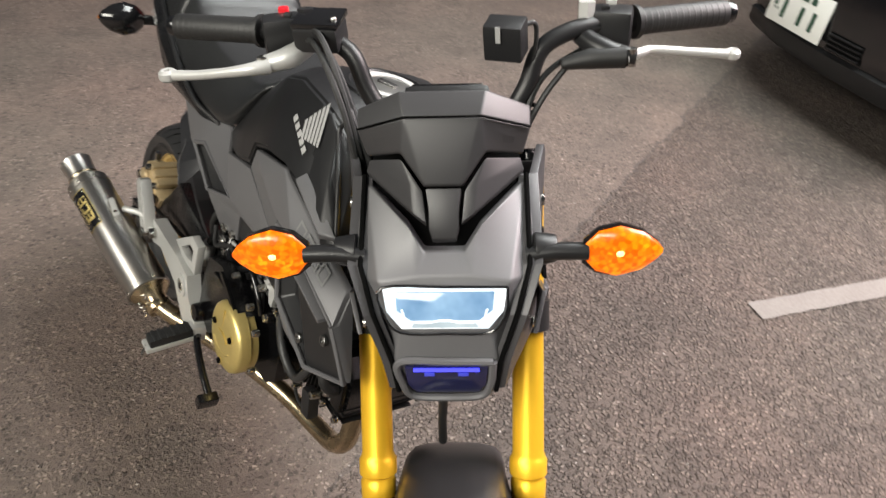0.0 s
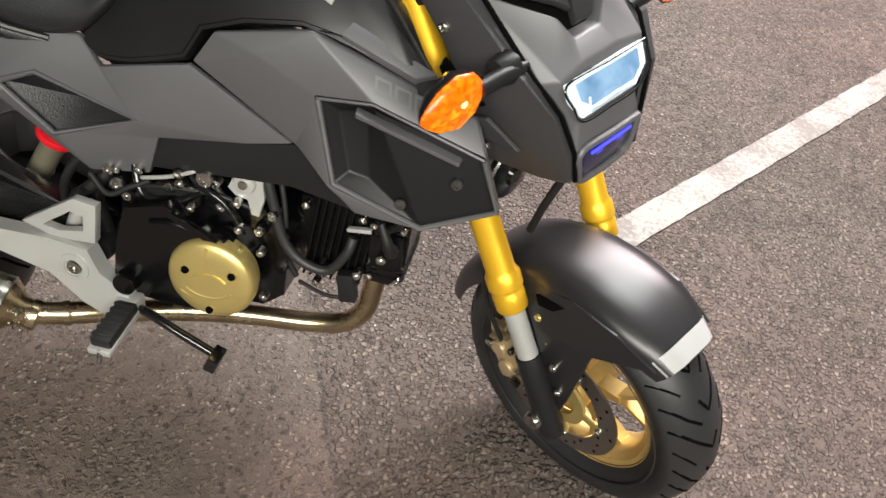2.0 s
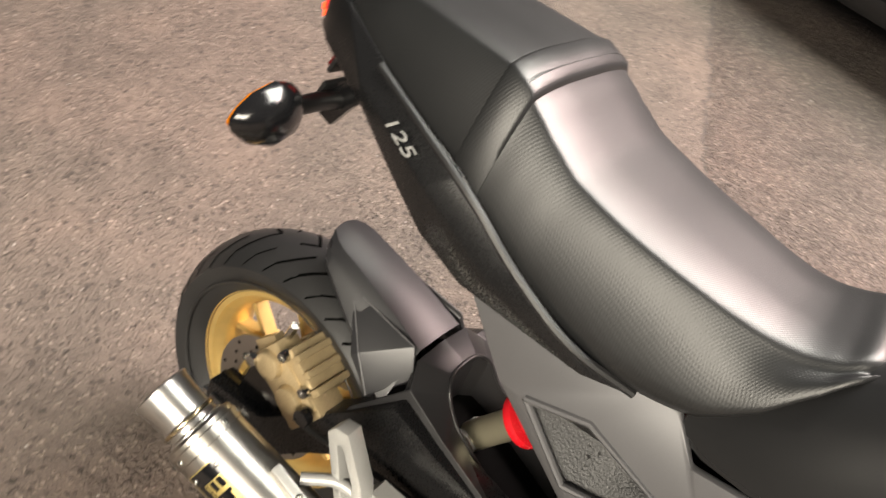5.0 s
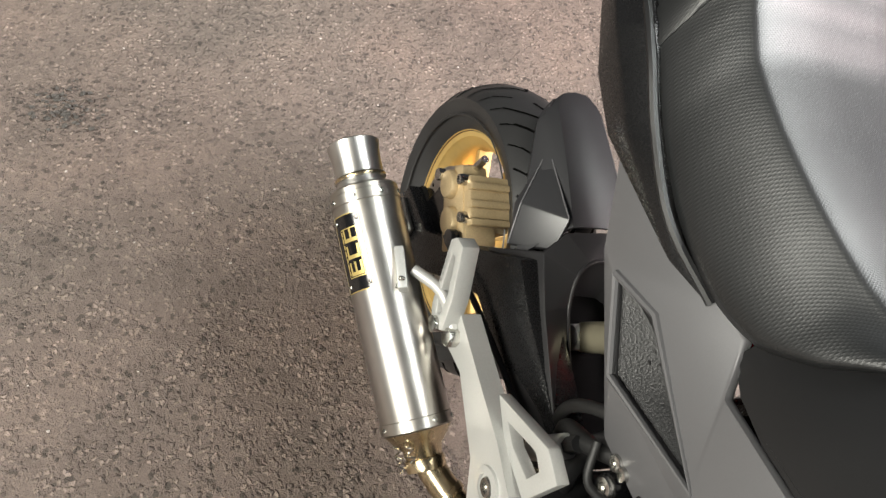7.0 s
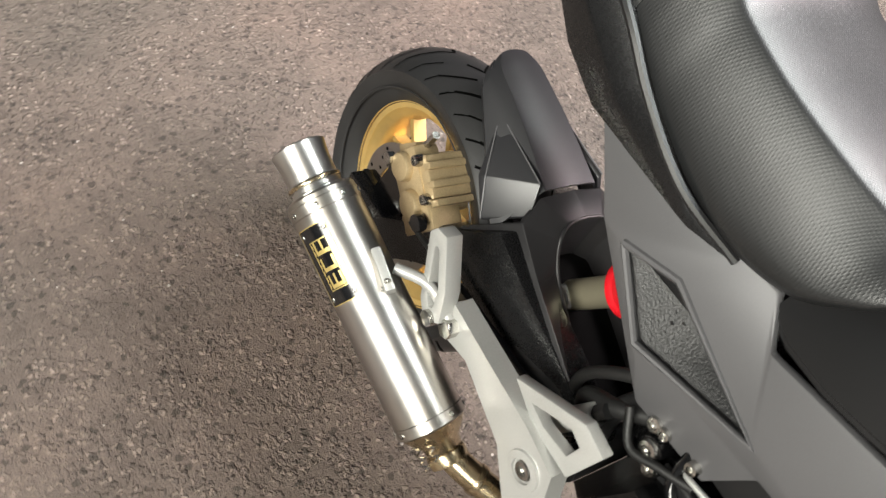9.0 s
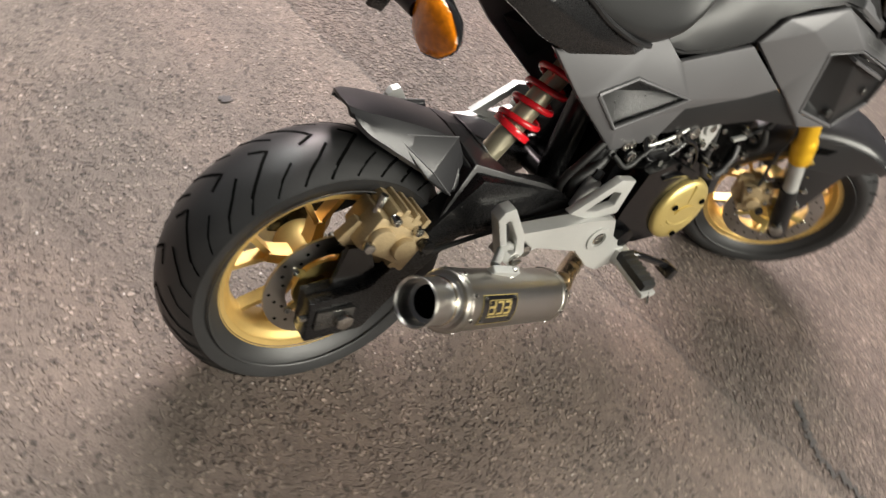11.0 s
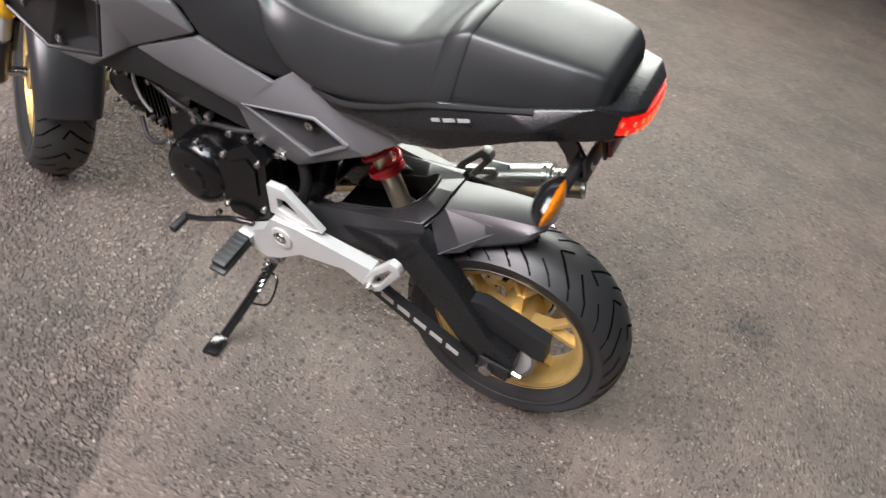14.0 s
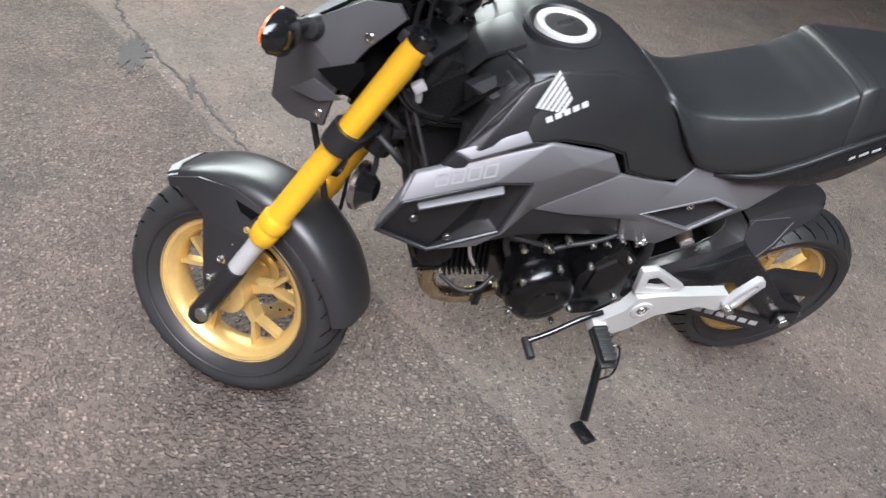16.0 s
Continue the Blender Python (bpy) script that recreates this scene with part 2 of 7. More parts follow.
M_FOGLENS = surface("dark_blue_lens", (0.010, 0.012, 0.05), 0.12, 0, 120, 0.05, 0.3, 0.04, coat=0.5)
M_BULB = glow("hot_amber_bulb", (1.0, 0.70, 0.22), 2.2, (0.9, 0.6, 0.2))
M_LENSGREY = soft_glow("grey_lens_panel", (0.42, 0.56, 0.62), (0.62, 0.76, 0.80), 0.7, 0.9, 16, (0.1, 0.12, 0.14))
M_VENT = surface("dotted_vent_plastic", (0.012, 0.012, 0.0125), 0.45, 0, 420, 0.45, 0.3, 0.1, dist=0.0015)
M_PEWTER = surface("dark_bolt_metal", (0.16, 0.16, 0.155), 0.30, 0.9, 60, 0.0, 0.15, 0.05)
M_FIN = surface("black_cooling_fin", (0.003, 0.003, 0.003), 0.5, 0, 300, 0.05, 0.2, 0.05, spec=0.15)
M_COWL = surface("matt_dark_grey_plastic", (0.050, 0.0485, 0.051), 0.44, 0.2, 900, 0.05, 0.10, 0.05)
M_VISOR = surface("matt_charcoal_plastic", (0.030, 0.0295, 0.031), 0.42, 0, 900, 0.05, 0.12, 0.05, spec=0.42)


# ---- mesh helpers ----
def part(name, bm, material, parent, label="", m=None, smooth=40.0):
    """Links a bmesh as one mesh object under a thing or a part."""
    if m is not None:
        bm.transform(m)
    bmesh.ops.recalc_face_normals(bm, faces=bm.faces)
    limit = radians(smooth)
    for f in bm.faces:
        f.smooth = True
    for e in bm.edges:
        e.smooth = len(e.link_faces) == 2 and e.calc_face_angle(0.0) < limit
    me = bpy.data.meshes.new(name)
    bm.to_mesh(me)
    bm.free()
    me.materials.append(material)
    ob = new(name, me)
    ob.parent = parent
    return tagged(ob, label)


def join(*bms):
    out = bmesh.new()
    for b in bms:
        me = bpy.data.meshes.new("tmp")
        b.to_mesh(me)
        b.free()
        out.from_mesh(me)
        bpy.data.meshes.remove(me)
    return out


def bevelled(bm, width, seg=2, angle=25.0):
    edges = [e for e in bm.edges if len(e.link_faces) == 2 and e.calc_face_angle(0.0) > radians(angle)]
    if edges:
        bmesh.ops.bevel(bm, geom=edges, offset=width, segments=seg, affect="EDGES", profile=0.6, clamp_overlap=True)
    return bm


def box(sx, sy, sz, at=(0, 0, 0), bevel=0.0, rot=(0, 0, 0)):
    bm = bmesh.new()
    bmesh.ops.create_cube(bm, size=1, matrix=Matrix.Diagonal((sx, sy, sz, 1)))
    if bevel:
        bevelled(bm, bevel)
    bm.transform(pose(*at, *rot))
    return bm


def rod(a, b, r0, r1=None, seg=16, bevel=0.0):
    a, b = Vector(a), Vector(b)
    bm = bmesh.new()
    bmesh.ops.create_cone(bm, cap_ends=True, segments=seg, radius1=r0, radius2=r0 if r1 is None else r1, depth=(b - a).length)
    if bevel:
        bevelled(bm, bevel, 2, 50)
    bm.transform(Matrix.Translation((a + b) / 2) @ (b - a).to_track_quat("Z", "Y").to_matrix().to_4x4())
    return bm


def spline(points, n=8):
    """Catmull-Rom through the points."""
    p = [Vector(q) for q in points]
    p = [2 * p[0] - p[1], *p, 2 * p[-1] - p[-2]]
    out = []
    for i in range(1, len(p) - 2):
        for k in range(n):
            t = k / n
            a, b, c, d = p[i - 1], p[i], p[i + 1], p[i + 2]
            out.append(0.5 * (2 * b + (c - a) * t + (2 * a - 5 * b + 4 * c - d) * t * t + (3 * b - 3 * c + d - a) * t ** 3))
    return [*out, p[-2]]


def tube(points, r, seg=12, n=8, radii=None):
    pts = spline(points, n) if n > 1 else [Vector(q) for q in points]
    bm, rings, up = bmesh.new(), [], None
    for i, p in enumerate(pts):
        d = (pts[min(i + 1, len(pts) - 1)] - pts[max(i - 1, 0)]).normalized()
        up = d.orthogonal().normalized() if up is None else (up - d * up.dot(d)).normalized()
        side, rr = d.cross(up), r
        if radii:
            s = i / (len(pts) - 1) * (len(radii) - 1)
            k = min(int(s), len(radii) - 2)
            rr = radii[k] + (radii[k + 1] - radii[k]) * (s - k)
        rings.append([bm.verts.new(p + rr * (math.cos(2 * math.pi * k / seg) * up + math.sin(2 * math.pi * k / seg) * side)) for k in range(seg)])
    for a, b in zip(rings, rings[1:]):
        for k in range(seg):
            bm.faces.new((a[k], a[(k + 1) % seg], b[(k + 1) % seg], b[k]))
    bm.faces.new(rings[0][::-1]), bm.faces.new(rings[-1])
    return bm


def loft(rings, closed=True, cap=True):
    bm = bmesh.new()
    rows = [[bm.verts.new(q) for q in ring] for ring in rings]
    for a, b in zip(rows, rows[1:]):
        for k in range(len(a) if closed else len(a) - 1):
            j = (k + 1) % len(a)
            bm.faces.new((a[k], a[j], b[j], b[k]))
    if cap:
        bm.faces.new(rows[0][::-1]), bm.faces.new(rows[-1])
    return bm


def lathe(profile, seg=64, axis="Y", closed=False):
    """profile: (radius, along) pairs, turned about the axis through the origin."""
    bm = bmesh.new()
    rows = []
    for k in range(seg):
        a = 2 * math.pi * k / seg
        c, s = math.cos(a), math.sin(a)
        rows.append([bm.verts.new((r * c, y, r * s) if axis == "Y" else (y, r * c, r * s) if axis == "X" else (r * c, r * s, y)) for r, y in profile])
    for k in range(seg):
        a, b = rows[k], rows[(k + 1) % seg]
        for i in range(len(profile) if closed else len(profile) - 1):
            j = (i + 1) % len(profile)
            bm.faces.new((a[i], a[j], b[j], b[i]))
    bmesh.ops.remove_doubles(bm, verts=bm.verts, dist=1e-6)
    return bm


def prism(outline, y0, y1, bevel=0.003):
    """An outline of (x, z) pairs as a plate from y0 to y1."""
    bm = bmesh.new()
    a = [bm.verts.new((x, y0, z)) for x, z in outline]
    b = [bm.verts.new((x, y1, z)) for x, z in outline]
    bm.faces.new(a), bm.faces.new(b[::-1])
    for k in range(len(a)):
        j = (k + 1) % len(a)
        bm.faces.new((a[k], b[k], b[j], a[j]))
    return bevelled(bm, bevel) if bevel else bm


def shell(verts, faces, depth=0.008, bevel=0.003, inward=(0, -1, 0), seg=2):
    """A faceted panel: named vertices, faces by name, thickened inward."""
    bm = bmesh.new()
    v = {k: bm.verts.new(p) for k, p in verts.items()}
    for f in faces:
        bm.faces.new([v[k] for k in f])
    top = list(bm.faces)
    rim = [e for e in bm.edges if len(e.link_faces) == 1]
    low = {q: bm.verts.new(q.co + Vector(inward) * depth) for q in list(bm.verts)}
    for f in top:
        bm.faces.new([low[q] for q in f.verts][::-1])
    for e in rim:
        a, b = e.verts
        bm.faces.new((a, b, low[b], low[a]))
    bmesh.ops.recalc_face_normals(bm, faces=bm.faces)
    return bevelled(bm, bevel, seg, 12) if bevel else bm


def mirrored(bm):
    out = bm.copy()
    out.transform(Matrix.Diagonal((1, -1, 1, 1)))
    bmesh.ops.reverse_faces(out, faces=out.faces)
    return out


def bolt(at, axis, r=0.007, h=0.004):
    """A domed hex-socket bolt head."""
    bm = lathe([(0.0, h * 0.35), (r * 0.42, h * 0.35), (r * 0.5, h), (r * 0.85, h * 0.9), (r, h * 0.4), (r, -h)], 14, "Z")
    bm.transform(Matrix.Translation(at) @ Vector(axis).to_track_quat("Z", "Y").to_matrix().to_4x4())
    return bm


def empty(name, m=None):
    ob = new(name)
    ob.empty_display_size = 0.1
    if m is not None:
        ob.matrix_world = m
    return ob


# ---- the ground ----
def asphalt():
    """Fine pale asphalt behind a paving joint, coarse dark asphalt in front of it."""
    m, nt, b = nodes_of("asphalt")
    n, l = nt.nodes, nt.links
    geo = n.new("ShaderNodeNewGeometry")

    def noise_tex(scale, detail=4.0, rough=0.6):
        t = n.new("ShaderNodeTexNoise")
        t.inputs["Scale"].default_value, t.inputs["Detail"].default_value, t.inputs["Roughness"].default_value = scale, detail, rough
        l.new(geo.outputs["Position"], t.inputs["Vector"])
        return t.outputs["Fac"]

    def math_node(op, a, c, clamp=False):
        t = n.new("ShaderNodeMath")
        t.operation, t.use_clamp = op, clamp
        for i, v in enumerate((a, c)):
            if isinstance(v, (int, float)):
                t.inputs[i].default_value = v
            else:
                l.new(v, t.inputs[i])
        return t.outputs[0]

    def ramp(fac, stops):
        t = n.new("ShaderNodeValToRGB")
        e = t.color_ramp.elements
        while len(e) < len(stops):
            e.new(0.5)
        for el, (p, c) in zip(e, stops):
            el.position, el.color = p, (*c, 1)
        l.new(fac, t.inputs["Fac"])
        return t.outputs["Color"]

    def mix(fac, a, c):
        t = n.new("ShaderNodeMix")
        t.data_type = "RGBA"
        l.new(fac, t.inputs[0])
        for i, v in ((6, a), (7, c)):
            if isinstance(v, tuple):
                t.inputs[i].default_value = (*v, 1)
            else:
                l.new(v, t.inputs[i])
        return t.outputs[2]

    sep = n.new("ShaderNodeSeparateXYZ")
    l.new(geo.outputs["Position"], sep.inputs[0])
    # signed distance in front of the joint through (0.653, 0.28), direction (-0.4, 0.917)
    across = math_node("ADD", math_node("MULTIPLY", sep.outputs["X"], 0.917), math_node("MULTIPLY", sep.outputs["Y"], 0.40))
    across = math_node("SUBTRACT", across, 0.712)
    ragged = math_node("ADD", math_node("MULTIPLY", math_node("SUBTRACT", noise_tex(9, 5), 0.5), 0.07), across)
    ragged = math_node("ADD", math_node("MULTIPLY", math_node("SUBTRACT", noise_tex(70, 3), 0.5), 0.03), ragged)
    front = math_node("MULTIPLY", math_node("ADD", ragged, 0.008), 60.0, True)
    warp = n.new("ShaderNodeVectorMath")
    warp.operation = "MULTIPLY_ADD"
    wn3 = n.new("ShaderNodeTexNoise")
    wn3.inputs["Scale"].default_value = 110
    l.new(geo.outputs["Position"], wn3.inputs["Vector"])
    l.new(wn3.outputs["Color"], warp.inputs[0])
    warp.inputs[1].default_value = (0.014, 0.014, 0.014)
    l.new(geo.outputs["Position"], warp.inputs[2])
    def stones(scale, share, seat):
        """Bare stones in the binder: how far each stands out, and its own tone."""
        v = n.new("ShaderNodeTexVoronoi")
        v.inputs["Scale"].default_value = scale
        l.new(warp.outputs["Vector"], v.inputs["Vector"])
        c = n.new("ShaderNodeSeparateColor")
        l.new(v.outputs["Color"], c.inputs["Color"])
        r = n.new("ShaderNodeMapRange")
        r.interpolation_type = "SMOOTHSTEP"
        r.inputs["From Min"].default_value, r.inputs["From Max"].default_value = seat, seat * 0.45
        l.new(v.outputs["Distance"], r.inputs["Value"])
        there = math_node("GREATER_THAN", c.outputs[0], 1 - share)
        return math_node("MULTIPLY", r.outputs["Result"], there), c.outputs[1]

    stone_a, tone_a = stones(112, 0.80, 0.58)
    stone_b, tone_b = stones(100, 0.92, 0.66)
    fine = noise_tex(310, 4, 0.7)
    mid = noise_tex(38, 4, 0.65)
    grain_a = math_node("ADD", math_node("MULTIPLY", fine, 0.6), math_node("MULTIPLY", mid, 0.4))
    pale = ramp(grain_a, [(0.30, (0.075, 0.062, 0.054)), (0.5, (0.145, 0.123, 0.109)), (0.70, (0.215, 0.185, 0.166))])
    tones_a = ramp(tone_a, [(0.0, (0.075, 0.065, 0.060)), (0.5, (0.165, 0.142, 0.128)), (1.0, (0.42, 0.37, 0.335))])
    open_ = n.new("ShaderNodeMapRange")
    open_.inputs["From Min"].default_value, open_.inputs["From Max"].default_value = 0.40, 0.60
    open_.inputs["To Min"].default_value, open_.inputs["To Max"].default_value = 0.35, 1.0
    l.new(noise_tex(5.5, 6, 0.68), open_.inputs["Value"])
    stone_a = math_node("MULTIPLY", stone_a, open_.outputs["Result"])
    pale = mix(math_node("MULTIPLY", stone_a, 0.9), pale, tones_a)
    pit = n.new("ShaderNodeTexVoronoi")
    pit.inputs["Scale"].default_value = 58
    l.new(warp.outputs["Vector"], pit.inputs["Vector"])
    pc = n.new("ShaderNodeSeparateColor")
    l.new(pit.outputs["Color"], pc.inputs["Color"])
    pits = math_node("MULTIPLY", math_node("LESS_THAN", pit.outputs["Distance"], 0.36), math_node("GREATER_THAN", pc.outputs[2], 0.55))
    pale = mix(math_node("MULTIPLY", pits, 0.75), pale, (0.040, 0.034, 0.030))
    dark = ramp(grain_a, [(0.30, (0.036, 0.029, 0.025)), (0.5, (0.108, 0.089, 0.079)), (0.72, (0.195, 0.166, 0.149))])
    tones_b = ramp(tone_b, [(0.0, (0.062, 0.051, 0.045)), (0.5, (0.160, 0.134, 0.119)), (1.0, (0.29, 0.252, 0.228))])
    dark = mix(math_node("MULTIPLY", math_node("MULTIPLY", stone_b, math_node("ADD", fine, 0.45), True), 0.9), dark, tones_b)
    grain_b = math_node("ADD", math_node("MULTIPLY", grain_a, 0.5), math_node("MULTIPLY", stone_b, 0.95))
    col = mix(front, pale, dark)
    blot = ramp(noise_tex(3.5, 8, 0.72), [(0.26, (0.50, 0.50, 0.50)), (0.5, (0.78, 0.78, 0.78)), (0.72, (1.0, 0.98, 0.96))])
    mul = n.new("ShaderNodeMix")
    mul.data_type, mul.blend_type = "RGBA", "MULTIPLY"
    mul.inputs[0].default_value = 1
    l.new(col, mul.inputs[6]), l.new(blot, mul.inputs[7])
    # broad drifts between a pinkish and a greenish grey tone
    drift = ramp(noise_tex(0.9, 3, 0.5), [(0.38, (1.02, 0.98, 0.92)), (0.62, (1.15, 1.0, 0.94))])
    mul2 = n.new("ShaderNodeMix")
    mul2.data_type, mul2.blend_type = "RGBA", "MULTIPLY"
    mul2.inputs[0].default_value = 1
    l.new(mul.outputs[2], mul2.inputs[6]), l.new(drift, mul2.inputs[7])
    # pale specks of bare stone
    speck = n.new("ShaderNodeTexVoronoi")
    speck.inputs["Scale"].default_value = 34
    l.new(geo.outputs["Position"], speck.inputs["Vector"])
    hit = math_node("LESS_THAN", speck.outputs["Distance"], 0.085)
    sc = n.new("ShaderNodeSeparateColor")
    l.new(speck.outputs["Color"], sc.inputs["Color"])
    hit = math_node("MULTIPLY", hit, math_node("GREATER_THAN", sc.outputs[1], 0.72))
    col = mix(hit, mul2.outputs[2], (0.40, 0.36, 0.33))
    # the seam itself is a thin dark gap
    gap = math_node("LESS_THAN", math_node("ABSOLUTE", math_node("ADD", ragged, 0.006), 0), 0.005)
    col = mix(math_node("MULTIPLY", gap, 0.55), col, (0.04, 0.035, 0.032))
    l.new(col, b.inputs["Base Color"])
    rough = n.new("ShaderNodeMapRange")
    rough.inputs["To Min"].default_value, rough.inputs["To Max"].default_value = 0.55, 0.85
    l.new(grain_a, rough.inputs["Value"])
    l.new(rough.outputs["Result"], b.inputs["Roughness"])
    h = n.new("ShaderNodeMix")
    h.data_type = "FLOAT"
    l.new(front, h.inputs[0])
    l.new(math_node("ADD", math_node("MULTIPLY", grain_a, 0.5), math_node("MULTIPLY", stone_a, 0.48)), h.inputs[2])
    l.new(grain_b, h.inputs[3])
    bp = n.new("ShaderNodeBump")
    bp.inputs["Strength"].default_value, bp.inputs["Distance"].default_value = 1.0, 0.011
    l.new(h.outputs[0], bp.inputs["Height"])
    l.new(bp.outputs["Normal"], b.inputs["Normal"])
    return m


M_ASPHALT = asphalt()


def make_ground():
    bm = bmesh.new()
    bmesh.ops.create_grid(bm, x_segments=60, y_segments=60, size=150)
    ob = part("ground", bm, M_ASPHALT, None)
    return tagged(ob, "brownish asphalt car park, smooth and coarse halves", "ground", kind="structure")


make_ground()


def worn_paint(name, white, edge):
    m, nt, b = nodes_of(name)
    n, l = nt.nodes, nt.links
    geo = n.new("ShaderNodeNewGeometry")
    a, c = n.new("ShaderNodeTexNoise"), n.new("ShaderNodeTexNoise")
    a.inputs["Scale"].default_value, a.inputs["Detail"].default_value = 110, 5
    c.inputs["Scale"].default_value, c.inputs["Detail"].default_value = 7, 3
    for t in (a, c):
        l.new(geo.outputs["Position"], t.inputs["Vector"])
    add = n.new("ShaderNodeMath")
    l.new(a.outputs["Fac"], add.inputs[0]), l.new(c.outputs["Fac"], add.inputs[1])
    r = n.new("ShaderNodeValToRGB")
    r.color_ramp.elements[0].position, r.color_ramp.elements[0].color = edge, (0.15, 0.132, 0.12, 1)
    r.color_ramp.elements[1].position, r.color_ramp.elements[1].color = edge + 0.12, (*white, 1)
    half = n.new("ShaderNodeMath")
    half.operation = "MULTIPLY"
    half.inputs[1].default_value = 0.46
    l.new(add.outputs[0], half.inputs[0])
    l.new(half.outputs[0], r.inputs["Fac"])
    l.new(r.outputs["Color"], b.inputs["Base Color"])
    b.inputs["Roughness"].default_value = 0.7
    bp = n.new("ShaderNodeBump")
    bp.inputs["Strength"].default_value, bp.inputs["Distance"].default_value = 0.6, 0.004
    l.new(a.outputs["Fac"], bp.inputs["Height"])
    l.new(bp.outputs["Normal"], b.inputs["Normal"])
    return m


M_PAINT = worn_paint("worn_line_paint", (0.265, 0.248, 0.228), 0.39)
M_PAINT_FADED = worn_paint("faded_line_paint", (0.168, 0.152, 0.138), 0.42)


def painted_line(a, b, width, label, paint):
    """A flat painted bay line with slightly ragged edges."""
    a, b = Vector((*a, 0.004)), Vector((*b, 0.004))
    d = (b - a).normalized()
    s = Vector((-d.y, d.x, 0)) * width / 2
    bm, rows = bmesh.new(), []
    n = max(4, int((b - a).length / 0.03))
    for k in range(n + 1):
        p = a + (b - a) * k / n
        w = 1 + random.uniform(-0.05, 0.05)
        rows.append((bm.verts.new(p + s * w), bm.verts.new(p - s * w)))
    for (p, q), (r, t) in zip(rows, rows[1:]):
        bm.faces.new((p, q, t, r))
    return tagged(part("painted_line", bm, paint, None), label, "road marking", kind="structure")


painted_line((1.283, 0.617), (3.3, 3.08), 0.085, "worn white parking bay line on coarse asphalt", M_PAINT)
painted_line((0.812, 1.275), (1.50, 3.75), 0.07, "faded white parking bay line on asphalt", M_PAINT_FADED)


def patch(name, at, size, label, mat, seed, n=26, ragged=0.35):
    """A thin irregular dark patch lying on the ground."""
    rng = random.Random(seed)
    bm = bmesh.new()
    ring = []
    for k in range(n):
        a = 2 * math.pi * k / n
        r = 1 + rng.uniform(-ragged, ragged)
        ring.append(bm.verts.new((at[0] + size[0] * r * math.cos(a), at[1] + size[1] * r * math.sin(a), 0.004)))
    mid = bm.verts.new((at[0], at[1], 0.005))
    for k in range(n):
        bm.faces.new((ring[k], ring[(k + 1) % n], mid))
    return tagged(part(name, bm, mat, None), label, "ground mark", kind="structure")


M_GUM = surface("dark_spot", (0.035, 0.030, 0.028), 0.7, 0, 300, 0.5, 0.3, 0.1, dist=0.004)
patch("ground_spot", (0.093, 0.62), (0.014, 0.010), "small round dark spot on the asphalt", M_GUM, 3)
patch("broken_asphalt", (1.50, -1.66), (0.045, 0.15), "broken dark patch in the paving joint", M_GUM, 5, 40, 0.5)
patch("broken_asphalt", (1.30, -1.37), (0.014, 0.09), "crumbled dark crack along the paving joint", M_GUM, 8, 40, 0.6)


def crack(pts, w, seed):
    rng = random.Random(seed)
    bm, rows = bmesh.new(), []
    line = spline([(x, y, 0.004) for x, y in pts], 14)
    for i, q in enumerate(line):
        d = (line[min(i + 1, len(line) - 1)] - line[max(i - 1, 0)]).normalized()
        s = Vector((-d.y, d.x, 0))
        o = s * rng.uniform(-0.012, 0.012)
        h = w * rng.uniform(0.25, 1.0)
        rows.append((bm.verts.new(q + o + s * h), bm.verts.new(q + o - s * h)))
    for (a, b), (c, e) in zip(rows, rows[1:]):
        bm.faces.new((a, b, e, c))
    return tagged(part("ground_crack", bm, M_GUM, None), "thin dark crack in the asphalt", "ground mark", kind="structure")


M_OIL = surface("old_oil_stain", (0.060, 0.054, 0.048), 0.45, 0, 200, 0.9, 0.5, 0.15, wear=30, dist=0.006)


def stain(at, size, seed):
    """A cluster of small dark oil flecks soaked into the asphalt."""
    rng = random.Random(seed)
    bm = bmesh.new()
    for k in range(90):
        x, y = at[0] + rng.gauss(0, size * .45), at[1] + rng.gauss(0, size * .45)
        r, o = rng.uniform(.002, .007), rng.uniform(0, 6)
        ring = [bm.verts.new((x + r * rng.uniform(.5, 1.2) * math.cos(o + a), y + r * rng.uniform(.5, 1.2) * math.sin(o + a), 0.0045 + k * 1e-6)) for a in (0, 1, 2, 3, 4, 5)]
        bm.faces.new(ring)
    return tagged(part("oil_stain", bm, M_OIL, None), "dark oil flecks soaked into the asphalt", "ground mark", kind="structure")


stain((-0.50, -0.60), 0.075, 4)
crack([(1.107, -0.397), (1.071, -0.459), (1.053, -0.525), (1.079, -0.591), (1.109, -0.665), (1.146, -0.754)], 0.013, 6)
crack([(1.10, -0.85), (1.20, -1.10), (1.28, -1.35), (1.40, -1.60), (1.55, -1.95), (1.62, -2.3)], 0.007, 2)


# ---- the motorcycle ----
LEAN_DEG, STEER_DEG = 12.06, 38.74
bike = empty("motorcycle", pose(0, 0, -0.004, -LEAN_DEG, 0, 0))
tagged(bike, "small matt black and grey motorcycle on gold wheels, leaning", "motorcycle")
AXIS_DIR = Vector((-math.sin(radians(25)), 0, math.cos(radians(25))))
AXIS_AT = Vector((1.281, 0, 0))
STEER = Matrix.Translation(AXIS_AT) @ Matrix.Rotation(-radians(STEER_DEG), 4, AXIS_DIR) @ Matrix.Translation(-AXIS_AT)
R_FRONT, R_REAR = 0.228, 0.2245
FAX, RAX = Vector((1.201, 0, 0.2325)), Vector((0.008, 0, 0.2270))


